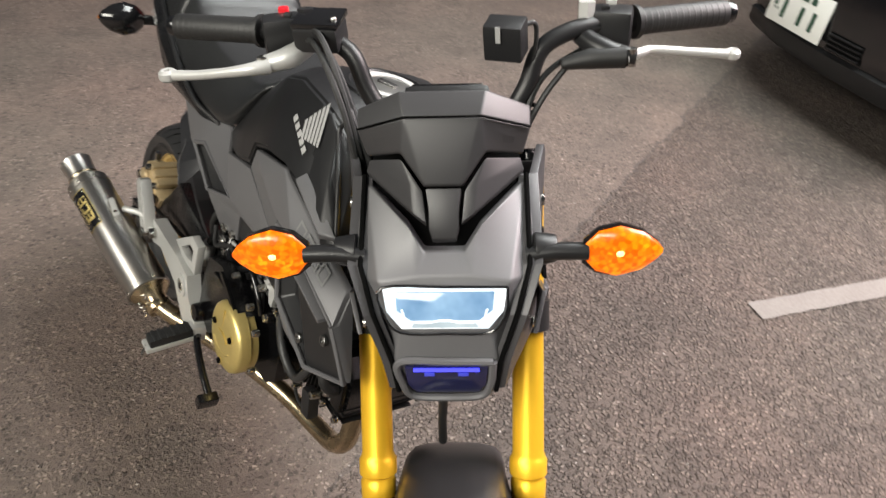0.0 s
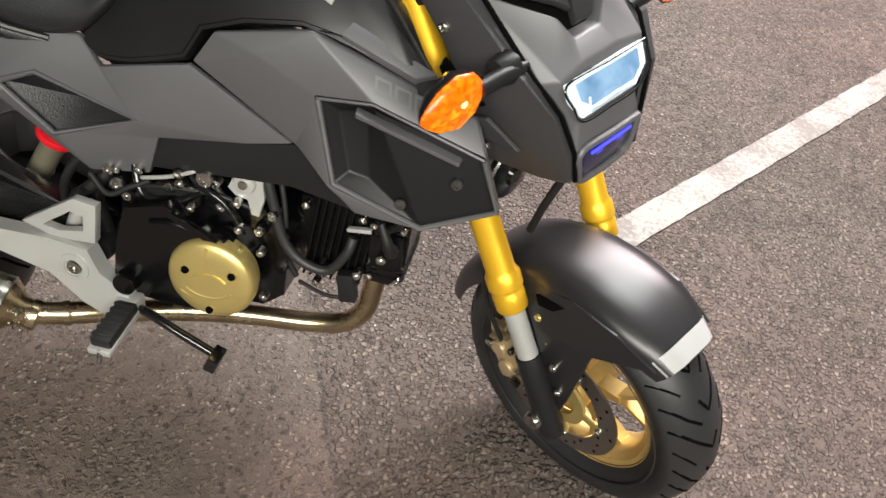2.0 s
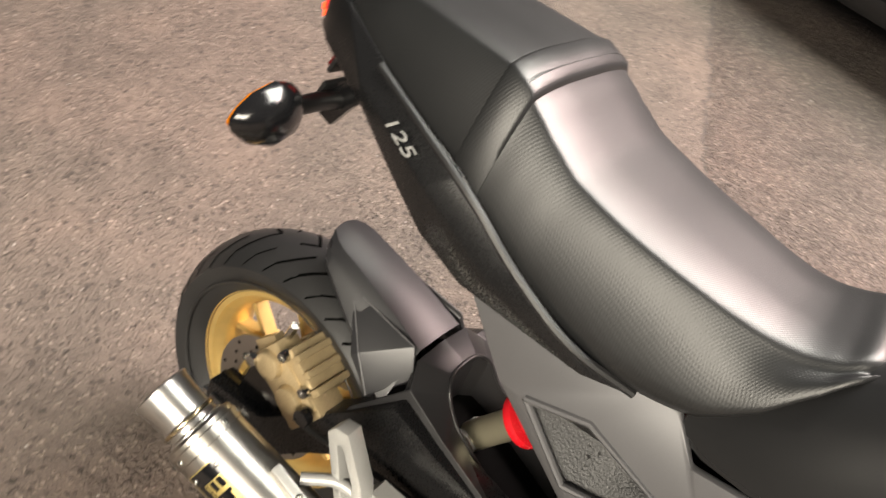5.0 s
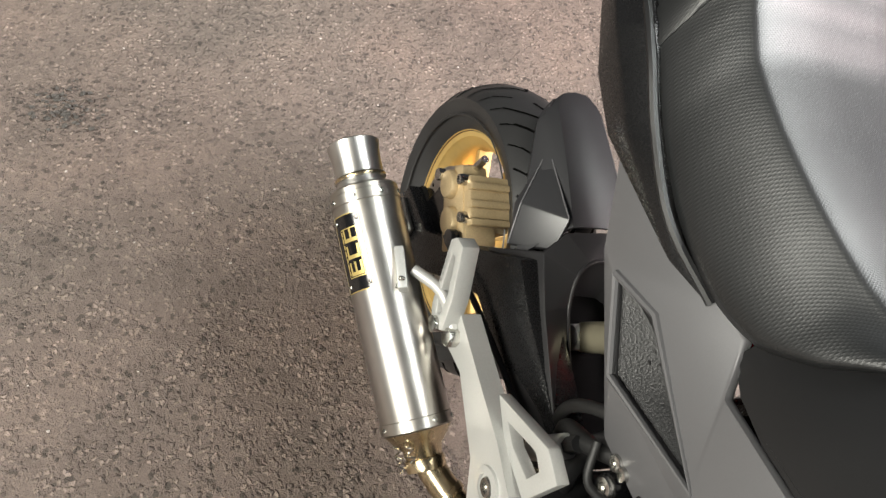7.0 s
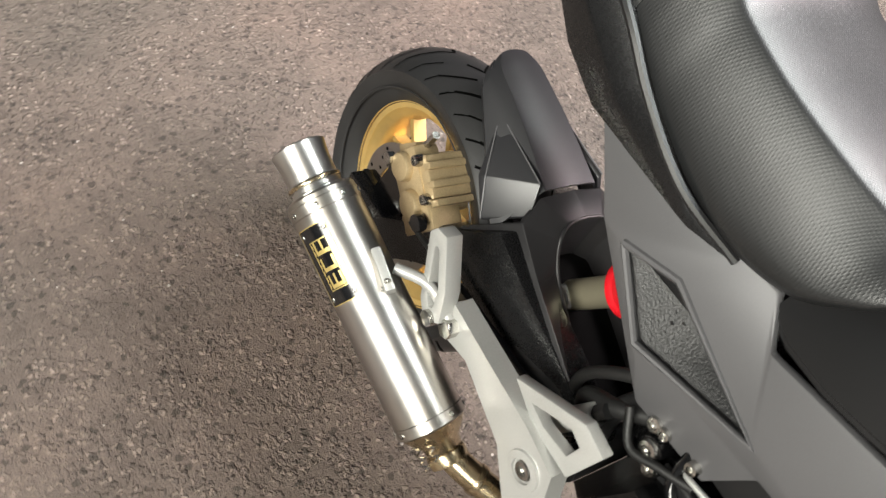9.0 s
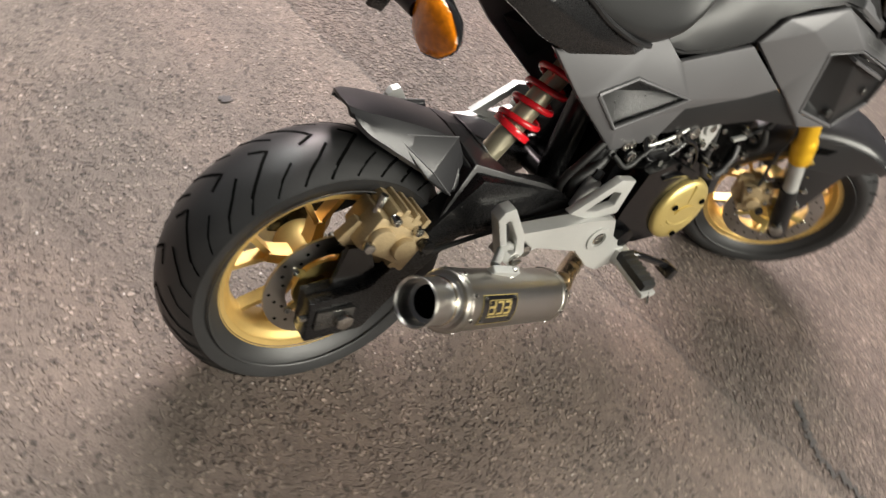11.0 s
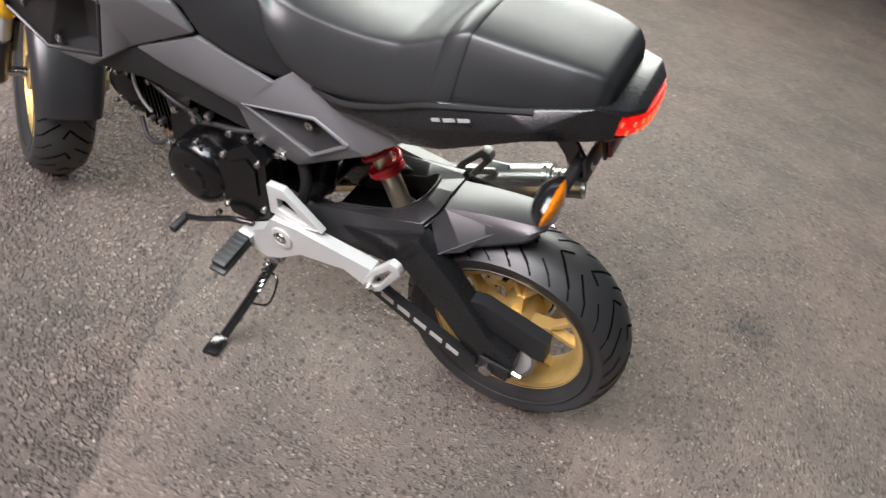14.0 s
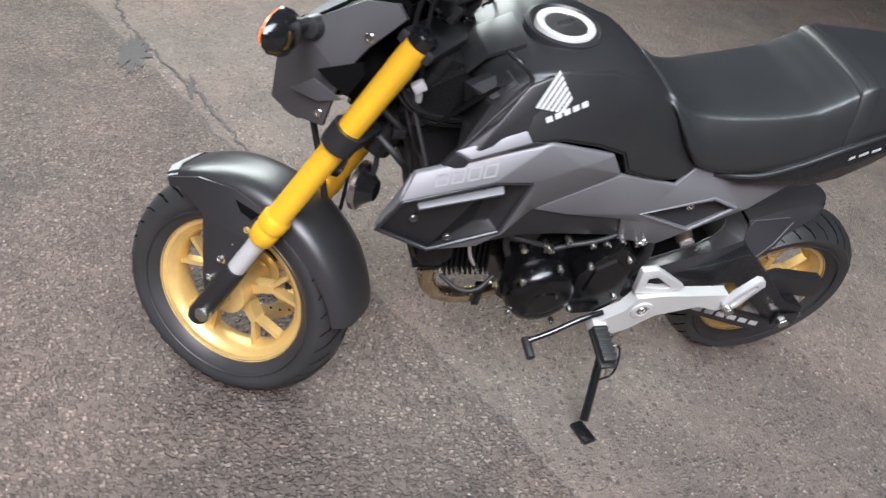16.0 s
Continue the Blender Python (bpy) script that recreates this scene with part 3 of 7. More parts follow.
def tyre_profile(R, half):
    """Half section mirrored: bead, sidewall, rounded crown; (radius, along)."""
    rim = 0.150
    side = [(rim, half * 0.62), (rim + 0.012, half * 0.80), (rim + 0.034, half * 0.97), (rim + 0.044, half), (R - 0.028, half * 0.95), (R - 0.016, half * 0.78), (R - 0.007, half * 0.52), (R - 0.0015, half * 0.25), (R, 0)]
    return side + [(r, -y) for r, y in reversed(side[:-1])]


def groove(R, half, pts, w=0.0062):
    """A dark groove strip laid in the tread: pts are (angle, share of the half width)."""
    bm, rows = bmesh.new(), []
    prof = [(R - 0.028, 0.95), (R - 0.016, 0.78), (R - 0.007, 0.52), (R - 0.0015, 0.25), (R, 0.0)]

    def at(ang, s, lift=0.0006):
        u = abs(s)
        r = R
        for (r0, u0), (r1, u1) in zip(prof, prof[1:]):
            if u1 <= u <= u0:
                r = r1 + (r0 - r1) * (u - u1) / (u0 - u1)
        r += lift
        return Vector((r * math.cos(ang), s * half, r * math.sin(ang)))

    fine = []
    for (a0, s0), (a1, s1) in zip(pts, pts[1:]):
        for k in range(5):
            fine.append((a0 + (a1 - a0) * k / 5, s0 + (s1 - s0) * k / 5))
    fine.append(pts[-1])
    for i, (a, s) in enumerate(fine):
        p = at(a, s)
        q = at(*fine[min(i + 1, len(fine) - 1)]) - at(*fine[max(i - 1, 0)])
        nrm = Vector((math.cos(a), 0.35 * s, math.sin(a)))
        side = q.cross(nrm).normalized() * w / 2
        rows.append((bm.verts.new(p + side), bm.verts.new(p - side)))
    for (p, q), (r, t) in zip(rows, rows[1:]):
        bm.faces.new((p, q, t, r))
    return bm


def make_wheel(name, R, half, disc_side, m, label):
    hub = part(name, rod((0, -0.05, 0), (0, 0.05, 0), 0.038, seg=32, bevel=0.004), M_GOLDRIM, bike, label, m)
    part("tyre", lathe(tyre_profile(R, half), 128), M_RUBBER, hub, "black tyre with angled grooves", m)
    for side in (1, -1):
        part("rim_line", lathe([(.1700, half * .955 * side), (.1712, half * (.955 + .022) * side), (.1728, half * (.965 + .022) * side), (.1740, half * .968 * side)], 96), M_RUBBER, hub, "fine raised ring on the tyre wall", m)
    n = 11
    st = 2 * math.pi / n
    for k in range(n):
        for sgn in (1, -1):
            o = st * (k + (0.5 if sgn < 0 else 0))
            part("tread_groove", join(groove(R, half, [(o + st * 0.20, -0.16 * sgn), (o + st * .02, 0.04 * sgn), (o + st * 0.22, 0.46 * sgn), (o + st * 0.50, 0.94 * sgn)], .0052),
                 groove(R, half, [(o + st * 0.42, 0.26 * sgn), (o + st * 0.56, 0.55 * sgn), (o + st * 0.83, 0.94 * sgn)], .0046),
                 groove(R, half, [(o + st * 0.86, 0.50 * sgn), (o + st * 1.16, 0.94 * sgn)], .0034)), M_SHADE_BLACK, hub, "", m)
    lip = [(0.157, .66), (0.1515, .655), (0.1500, .60), (0.1425, .575), (0.1405, .50), (0.1325, .43), (0.1285, .30)]
    back = [(0.163, .62), (0.163, .56), (0.150, .48), (0.138, .34), (0.131, 0.0)]
    prof_ = back + [(r, -w) for r, w in back[-2::-1]] + [(r, -w) for r, w in lip] + [(0.124, 0.0)] + lip[::-1]
    rim_bm = lathe([(r, half * w) for r, w in prof_], 96, "Y", True)
    part("rim", rim_bm, M_GOLDRIM, hub, "gold painted cast rim", m)
    for k in range(5):
        a = 2 * math.pi * k / 5 + 0.3
        c, s = math.cos(a), math.sin(a)
        foot, mid = Vector((0.034 * c, 0, 0.034 * s)), Vector((0.074 * c, 0, 0.074 * s))
        legs = [prism([(0.028, -0.0125), (0.050, -0.009), (0.078, -0.0070), (0.078, 0.0070), (0.050, 0.009), (0.028, 0.0125)], -0.015, 0.015, 0.003)]
        for d in (-0.26, 0.26):
            e = (0.132 * math.cos(d), 0.132 * math.sin(d))
            t = Vector((e[0] - 0.070, e[1], 0)).normalized()
            p = Vector((-t.y, t.x, 0)) * 0.0042
            legs.append(prism([(0.068 + p.x, p.y), (e[0] + p.x, e[1] + p.y), (e[0] - p.x, e[1] - p.y), (0.068 - p.x, -p.y)], -0.011, 0.011, 0.002))
        part("spoke", join(*legs), M_GOLDRIM, hub, "", m @ Matrix.Rotation(-a, 4, "Y"))
    dr = 0.110 if name == "front_wheel" else 0.095
    y = disc_side * 0.062
    ring = lathe([(dr, y - 0.002), (dr, y + 0.002), (dr - 0.034, y + 0.002), (dr - 0.034, y - 0.002)], 72, "Y", True)
    disc = part("brake_disc", ring, M_STEEL, hub, "drilled steel brake disc", m)
    for k in range(30):
        a = 2 * math.pi * k / 30
        rr = dr - 0.008 - 0.009 * (k % 3)
        for side in (-1, 1):
            part("hole", rod((rr * math.cos(a), y + side * 0.0021, rr * math.sin(a)), (rr * math.cos(a), y + side * 0.0026, rr * math.sin(a)), 0.0028, seg=8), M_SHADE_BLACK, disc, "", m)
    carrier = [lathe([(0.050, y + 0.003), (0.030, y + 0.006), (0.030, y - 0.004), (0.050, y - 0.003)], 48, "Y", True)]
    for k in range(5):
        arm = box(dr - 0.074, .005, .014, (.046 + (dr - 0.074) / 2, y, 0), .0015)
        arm.transform(Matrix.Rotation(2 * math.pi * k / 5, 4, "Y"))
        carrier.append(arm)
    part("disc_carrier", join(*carrier), M_GOLDCAST, hub, "", m)
    for k in range(5):
        a = 2 * math.pi * k / 5
        r = dr - 0.030
        part("disc_bolt", bolt((r * math.cos(a), y + .003 * disc_side, -r * math.sin(a)), (0, disc_side, 0), .006, .003), M_BOLT, disc, "", m)
    return hub


make_wheel("front_wheel", R_FRONT, 0.060, -1, STEER @ Matrix.Translation(FAX), "gold cast front wheel with black tyre")
make_wheel("rear_wheel", R_REAR, 0.066, -1, Matrix.Translation(RAX), "gold cast rear wheel with wide black tyre")

# front fork: gold outer tubes above, chromed sliders, black lower legs
RAKE = 26.8
FD = Vector((-math.sin(radians(RAKE)), 0, math.cos(radians(RAKE))))
FORK_FOOT = Vector((1.2135, 0, 0.228))


def fork_pt(s, y):
    return FORK_FOOT + FD * s + Vector((0, y, 0))


for sgn, word in ((1, "left"), (-1, "right")):
    y = 0.101 * sgn
    prof = lambda rows: lathe([(r, s) for s, r in rows], 32, "Z")
    m = STEER @ Matrix.Translation(fork_pt(0, y)) @ FD.to_track_quat("Z", "Y").to_matrix().to_4x4()
    leg = part("fork_leg", prof([(0.210, 0.0), (0.210, 0.0215), (0.213, 0.0230), (0.237, 0.0238), (0.240, 0.0218), (0.245, 0.0218), (0.248, 0.0252), (0.267, 0.0252), (0.271, 0.0228), (0.277, 0.0210), (0.44, 0.0205), (0.60, 0.0205), (0.655, 0.0210), (0.66, 0.0)]), M_FORK, bike, "gold anodised upside-down fork tube", m)
    part("slider", prof([(0.06, 0.0), (0.06, 0.0160), (0.214, 0.0160), (0.214, 0.0)]), M_ALU, leg, "polished steel slider", m)
    part("lower_leg", bevelled(prof([(-0.028, 0.0), (-0.028, 0.018), (-0.015, 0.0215), (0.09, 0.0205), (0.125, 0.0195), (0.128, 0.0)]), 0.001), M_BLACK, leg, "black cast axle lug", m)
    part("fork_cap", prof([(0.655, 0.0), (0.655, 0.021), (0.672, 0.021), (0.672, 0.012), (0.678, 0.011), (0.678, 0.0)]), M_GLOSS, leg, "", m)
    part("fork_clamp", prof([(0.445, 0.0), (0.445, 0.028), (0.484, 0.028), (0.484, 0.0)]), M_BLACK, leg, "black lower clamp", m)
    stay = part("fender_stay", bevelled(box(.046, .010, .105, fork_pt(.148, .080 * sgn) + Vector((.010, 0, 0)), 0, (0, -RAKE, 0)), .003), M_BLACK, leg, "black mudguard stay on the fork", STEER)
    for u in (.105, .150, .192):
        part("bolt", bolt(fork_pt(u, .0855 * sgn) + Vector((.027, 0, .012)), (0, sgn, 0), .0062, .004), M_GOLDCAST, stay, "", STEER)
part("axle", rod(FAX + Vector((0, -0.118, 0)), FAX + Vector((0, 0.118, 0)), 0.011, seg=12, bevel=0.002), M_BOLT, bike, "", STEER)
for sgn in (1, -1):
    part("axle_nut", rod(FAX + Vector((0, 0.116 * sgn, 0)), FAX + Vector((0, 0.130 * sgn, 0)), 0.0165, 0.014, 6 if sgn > 0 else 20, 0.002), M_BOLT, bike, "zinc front axle nut", STEER)
part("lower_yoke", bevelled(box(0.055, 0.20, 0.032, fork_pt(0.466, 0), 0, (0, -RAKE, 0)), 0.006), M_BLACK, bike, "black lower triple clamp", STEER)
horn = part("horn", lathe([(0, .016), (.012, .016), (.016, .011), (.034, .009), (.041, .006), (.043, .0), (.041, -.006), (.030, -.014), (.018, -.030), (0, -.030)], 36, "X"), M_GLOSS, bike, "round black horn below the steering clamp", STEER @ Matrix.Translation((0.998, .004, 0.527)))
part("horn_ring", lathe([(.0405, .0065), (.0440, .0035), (.0440, -.0045), (.0405, -.0065)], 36, "X", True), M_BOLT, horn, "bright crimped ring", STEER @ Matrix.Translation((0.998, .004, 0.527)))
part("horn_bracket", tube([(.990, .004, .530), (.978, .004, .570), (.985, .004, .625)], .005, 8, 4), M_BLACK, horn, "", STEER)
part("upper_yoke", bevelled(box(0.060, 0.225, 0.022, fork_pt(0.652, 0), 0, (0, -RAKE, 0)), 0.006), M_BLACK, bike, "black upper triple clamp", STEER)
part("steering_head", rod((0.99, 0, 0.60), (0.90, 0, 0.79), 0.030, seg=24), M_FRAME, bike)
part("frame_gusset", prism([(.962, .72), (.944, .628), (.900, .585), (.83, .60), (.835, .725), (.88, .775)], -.034, .034, .008), M_FRAME, bike, "black pressed frame gusset")
part("front_frame_tube", tube([(.935, 0, .62), (.900, 0, .560), (.868, 0, .500), (.852, 0, .462)], .027, 14, 5), M_FRAME, bike, "black front frame tube")
for pts, r in (([(.985, .050, .765), (.965, .066, .738), (.930, .068, .716), (.872, .060, .705), (.840, .05, .70)], .0060), ([(.990, .045, .752), (.962, .058, .722), (.925, .062, .700), (.862, .055, .690)], .0050), ([(.97, .03, .74), (.955, .055, .69), (.935, .060, .645), (.91, .05, .60)], .0065), ([(.975, -.05, .75), (.955, -.065, .70), (.925, -.06, .66), (.87, -.055, .65)], .0060)):
    part("wiring", tube(pts, r, 10, 6), M_GLOSS, bike, "shiny black wiring sleeve")
part("wire_plug", bevelled(box(.020, .014, .016, (.957, .064, .765), 0, (0, 35, 0)), .003), M_WHITE, bike, "small pale wiring plug")


def front_fender():
    """Arched mudguard round the front tyre: smooth crown and turned-down sides."""
    r0, half = R_FRONT + 0.029, 0.072
    rings = []
    for k in range(25):
        deg = 55 + k * (171 - 55) / 24
        a = radians(deg)
        wide = 1 - 0.22 * max(0, (75 - deg) / 20) ** 1.5 - 0.10 * max(0, (deg - 140) / 31)
        low = 0.030 + 0.016 * math.sin((deg - 55) / 116 * math.pi)
        sec = [(1.0, low), (0.985, 0.026), (0.93, 0.015), (0.80, 0.006), (0.55, 0.0015), (0.28, 0.0), (0, 0.0)]
        sec = sec + [(-u, d) for u, d in reversed(sec[:-1])]
        rings.append([Vector(((r0 - d) * math.cos(a), u * half * wide, (r0 - d) * math.sin(a))) for u, d in sec])
    bm = loft(rings, closed=False, cap=False)
    bmesh.ops.recalc_face_normals(bm, faces=bm.faces)
    bmesh.ops.solidify(bm, geom=bm.faces, thickness=0.004)
    return bm


FENDER_M = STEER @ Matrix.Translation(FAX)
fender = part("front_fender", front_fender(), M_FENDER, bike, "matt dark grey front mudguard", FENDER_M, 55)
for sgn in (1, -1):
    side = shell({"a": (0.128, 0.062, 0.208), "b": (0.045, 0.080, 0.172), "c": (0.030, 0.088, 0.060), "d": (0.020, 0.090, 0.008), "e": (-0.006, 0.090, 0.016), "f": (-0.022, 0.090, 0.090), "g": (-0.050, 0.092, 0.163), "h": (-0.105, 0.071, 0.208), "i": (-0.01, 0.0715, 0.238), "j": (0.065, 0.071, 0.234)},
                 ["jabi", "ibgh", "bcfg", "cdef"], 0.006, 0.002)
    # solid plate: the slit's darkness comes only from its colour, as painted shade
    slit = shell({"a": (-.014, .0768, .222), "b": (-.062, .0800, .211), "c": (-.052, .0838, .200), "d": (-.028, .0815, .206)}, ["abcd"], .004, .0005)
    if sgn < 0:
        side.transform(Matrix.Diagonal((1, -1, 1, 1))), slit.transform(Matrix.Diagonal((1, -1, 1, 1)))
    fs = part("fender_side", side, M_FENDER, fender, "", FENDER_M)
    part("slit", slit, M_SHADE_BLACK, fs, "near-black plate painted as a shaded air slit", FENDER_M)
    for p in ((-0.004, 0.0905 * sgn, 0.104), (0.012, 0.0915 * sgn, 0.059)):
        part("bolt", bolt(p, (0, sgn, 0), 0.007), M_BOLT, fs, "", FENDER_M)
rings = []
for k in range(5):
    a = radians(55.3 + k * 1.6)
    sec = [(u, 0.0 if abs(u) < 0.6 else 0.006 if abs(u) < 0.85 else 0.014) for u in (-0.9, -0.75, -0.5, -0.25, 0, 0.25, 0.5, 0.75, 0.9)]
    rings.append([Vector(((R_FRONT + 0.0305 - d) * math.cos(a), u * 0.072 * (1 - 0.22 * max(0, (75 - math.degrees(a)) / 20) ** 1.5), (R_FRONT + 0.0305 - d) * math.sin(a))) for u, d in sec])
part("reflective_strip", loft(rings, closed=False, cap=False), M_WHITE, fender, "white reflective strip", FENDER_M)

# front cowl and headlamp, in the unsteered frame
CREST, BAND_END, SEAM, SEAM_END = (1.016, .047, .957), (.990, .097, .927), (1.040, .041, .937), (1.012, .096, .911)
CORNER, INNER, TIP = (1.004, .089, .876), (1.048, .046, .901), (1.066, .021, .869)


def two_sided(points):
    """Small letters for the left, capitals for its mirror image."""
    out = dict(points)
    out.update({k.upper(): (p[0], -p[1], p[2]) for k, p in points.items()})
    return out


visor = part("headlamp_visor", shell(two_sided({"c": SEAM, "d": SEAM_END, "e": CORNER, "f": INNER, "g": TIP}), ["cCGg", "cgf", "cfed", "CFG", "CDEF"], 0.009, 0.003, (-0.75, 0, -0.66), 3), M_VISOR, bike, "matt black faceted visor over the headlamp", STEER)
band = two_sided({"a": CREST, "b": BAND_END, "c": (SEAM[0] - .0005, SEAM[1], SEAM[2] + .001), "d": (SEAM_END[0] - .0005, SEAM_END[1], SEAM_END[2] + .001), "h": (.996, .044, .946), "i": (.970, .094, .915)})
part("visor_band", shell(band, ["aACc", "bacd", "ABDC", "hHAa", "ihab", "HIBA"], 0.009, 0.004, (-0.5, 0, -0.86), 3), M_VISOR, visor, "rounded upper edge of the visor", STEER)
lift = Vector((.0012, 0, .0014))
part("visor_seam", tube([Vector(p) + lift for p in (SEAM_END, SEAM, (SEAM[0], -SEAM[1], SEAM[2]), (SEAM_END[0], -SEAM_END[1], SEAM_END[2]))], .0011, 6, 1), M_SHADE_BLACK, visor, "thin dark seam", STEER)
part("visor_back", shell(two_sided({"a": (.985, .090, .908), "b": (.905, .085, .862), "c": (.900, .040, .868), "d": (.998, .040, .932)}), ["abcd", "ADCB", "dcCD"], .006, .002, (-.3, 0, -.9)), M_BLACK, visor, "black inner back of the visor", STEER)
for sgn in (1, -1):
    wing = {"a": (1.003, .086 * sgn, .870), "f": (1.046, .046 * sgn, .892), "g": (1.065, .023 * sgn, .862), "n": (1.084, .019 * sgn, .832), "m": (1.077, .034 * sgn, .842), "o": (1.013, .090 * sgn, .860), "p": (1.060, .036 * sgn, .868)}
    part("visor_wing", shell(wing, ["afpo", "fgp", "gnmp", "mop"], 0.010, 0.002, (-0.6, 0, -0.8)), M_VISOR, visor, "", STEER)
nose = two_sided({"a": (1.066, .0195, .866), "b": (1.086, .0165, .829), "c": (1.090, .013, .816), "d": (1.0775, .0165, .846)})
part("nose_plate", shell(nose, ["aADd", "dDBb", "bBCc"], 0.012, 0.002, (-0.6, 0, -0.8)), M_VISOR, visor, "smooth black nose plate", STEER)
# filler sheet: the shade inside the cowl is put into its colour
part("inner_shell", shell({"a": (.95, .090, .865), "A": (.95, -.090, .865), "b": (1.0, .084, .848), "B": (1.0, -.084, .848), "c": (1.085, .06, .785), "C": (1.085, -.06, .785), "d": (1.09, .06, .66), "D": (1.09, -.06, .66), "e": (.95, .09, .78), "E": (.95, -.09, .78)}, ["aABb", "bBCc", "cCDd", "eEAa"], 0.01, 0, (-0.7, 0, -0.7)), M_SHADE_BLACK, visor, "", STEER)
face = {"a": (1.014, 0.092, 0.848), "b": (1.083, 0.040, 0.828), "B": (1.083, -0.040, 0.828), "A": (1.014, -0.092, 0.848), "r": (1.096, .022, .803), "R": (1.096, -.022, .803),
        "h": (1.122, 0.072, 0.782), "H": (1.122, -0.072, 0.782), "n": (1.118, 0.030, 0.787), "N": (1.118, -0.030, 0.787),
        "k": (1.1405, 0.051, 0.727), "K": (1.1405, -0.051, 0.727), "o": (1.10, 0.094, 0.775), "O": (1.10, -0.094, 0.775), "p": (1.13, 0.066, 0.70), "P": (1.13, -0.066, 0.70),
        "l": (1.150, 0.058, 0.690), "L": (1.150, -0.058, 0.690), "m": (1.140, 0.046, 0.630), "M": (1.140, -0.046, 0.630), "q": (1.118, 0.062, 0.632), "Q": (1.118, -0.062, 0.632)}
part("headlamp_cowl", shell(face, ["abrnh", "rRNn", "RBAHN", "aho", "AOH", "hnNHKk", "hkpo", "HOPK", "kKLl", "klp", "KPL", "lLMm", "lmqp", "LPQM"], 0.02, 0.003, (-1, 0, -0.2)), M_GREY, bike, "matt grey headlamp surround", STEER)
lens = {"a": (1.126, 0.068, 0.777), "A": (1.126, -0.068, 0.777), "b": (1.140, 0.064, 0.755), "B": (1.140, -0.064, 0.755), "c": (1.1435, 0.048, 0.733), "C": (1.1435, -0.048, 0.733)}
lamp = part("headlight", shell(lens, ["aABb", "bBCc"], 0.01, 0.002, (-1, 0, -0.2)), M_HEAD, bike, "lit white LED headlight", STEER)
blue = {"a": (1.1305, 0.054, 0.7745), "A": (1.1305, -0.054, 0.7745), "b": (1.1405, 0.052, 0.757), "B": (1.1405, -0.052, 0.757), "c": (1.1450, 0.037, 0.7465), "C": (1.1450, -0.037, 0.7465)}
part("reflector", shell(blue, ["aABb", "bBCc"], 0.002, 0.0008, (-1, 0, -0.4)), M_HEADBLUE, lamp, "bluish upper reflector", STEER)
part("lens_streak", tube([(1.1452, .046, .762), (1.1462, .040, .7475), (1.1470, .018, .7455), (1.1474, .006, .7485), (1.1474, -.006, .7485), (1.1470, -.018, .7455), (1.1462, -.040, .7475), (1.1452, -.046, .762)], .0014, 6, 4), M_HEAD, lamp, "bright light guide", STEER)
part("lens_shade", shell({"a": (1.1455, .033, .7445), "A": (1.1455, -.033, .7445), "b": (1.1460, .037, .7375), "B": (1.1460, -.037, .7375)}, ["aABb"], .002, .0006, (-1, 0, -.4)), M_LENSGREY, lamp, "", STEER)
part("lens_rim", tube([(1.1285, .068, .779), (1.142, .066, .754), (1.1455, .049, .7305), (1.1465, 0, .7295), (1.1455, -.049, .7305), (1.142, -.066, .754), (1.1285, -.068, .779), (1.131, 0, .7815), (1.1285, .068, .779)], .0016, 8, 4), M_GLOSS, lamp, "dark lens edge", STEER)
fog = {"a": (1.1535, 0.047, 0.688), "A": (1.1535, -0.047, 0.688), "b": (1.1525, 0.045, 0.660), "B": (1.1525, -0.045, 0.660), "c": (1.1505, 0.036, 0.645), "C": (1.1505, -0.036, 0.645)}
lamp2 = part("position_lamp", shell(fog, ["aABb", "bBCc"], 0.008, 0.002, (-1, 0, 0)), M_FOGLENS, bike, "dark lower lamp with a blue glow", STEER)
part("lamp_frame", tube([(1.152, .052, .693), (1.153, 0, .6945), (1.152, -.052, .693), (1.1515, -.050, .660), (1.149, -.039, .639), (1.150, 0, .637), (1.149, .039, .639), (1.1515, .050, .660), (1.152, .052, .693)], .0048, 8, 5), M_GREY, lamp2, "matt grey lamp frame", STEER)
part("light_bar", box(0.002, 0.074, 0.0042, (1.1555, 0, 0.6845), 0.0, (0, 0, 0)), M_FOGBLUE, lamp2, "glowing blue light bar", STEER)
for k in range(2):
    part("blue_led", bevelled(box(.002, .012, .005, (1.1545, -.019 + .038 * k, .677), 0), .001), M_FOGDIM, lamp2, "dim blue diode", STEER)
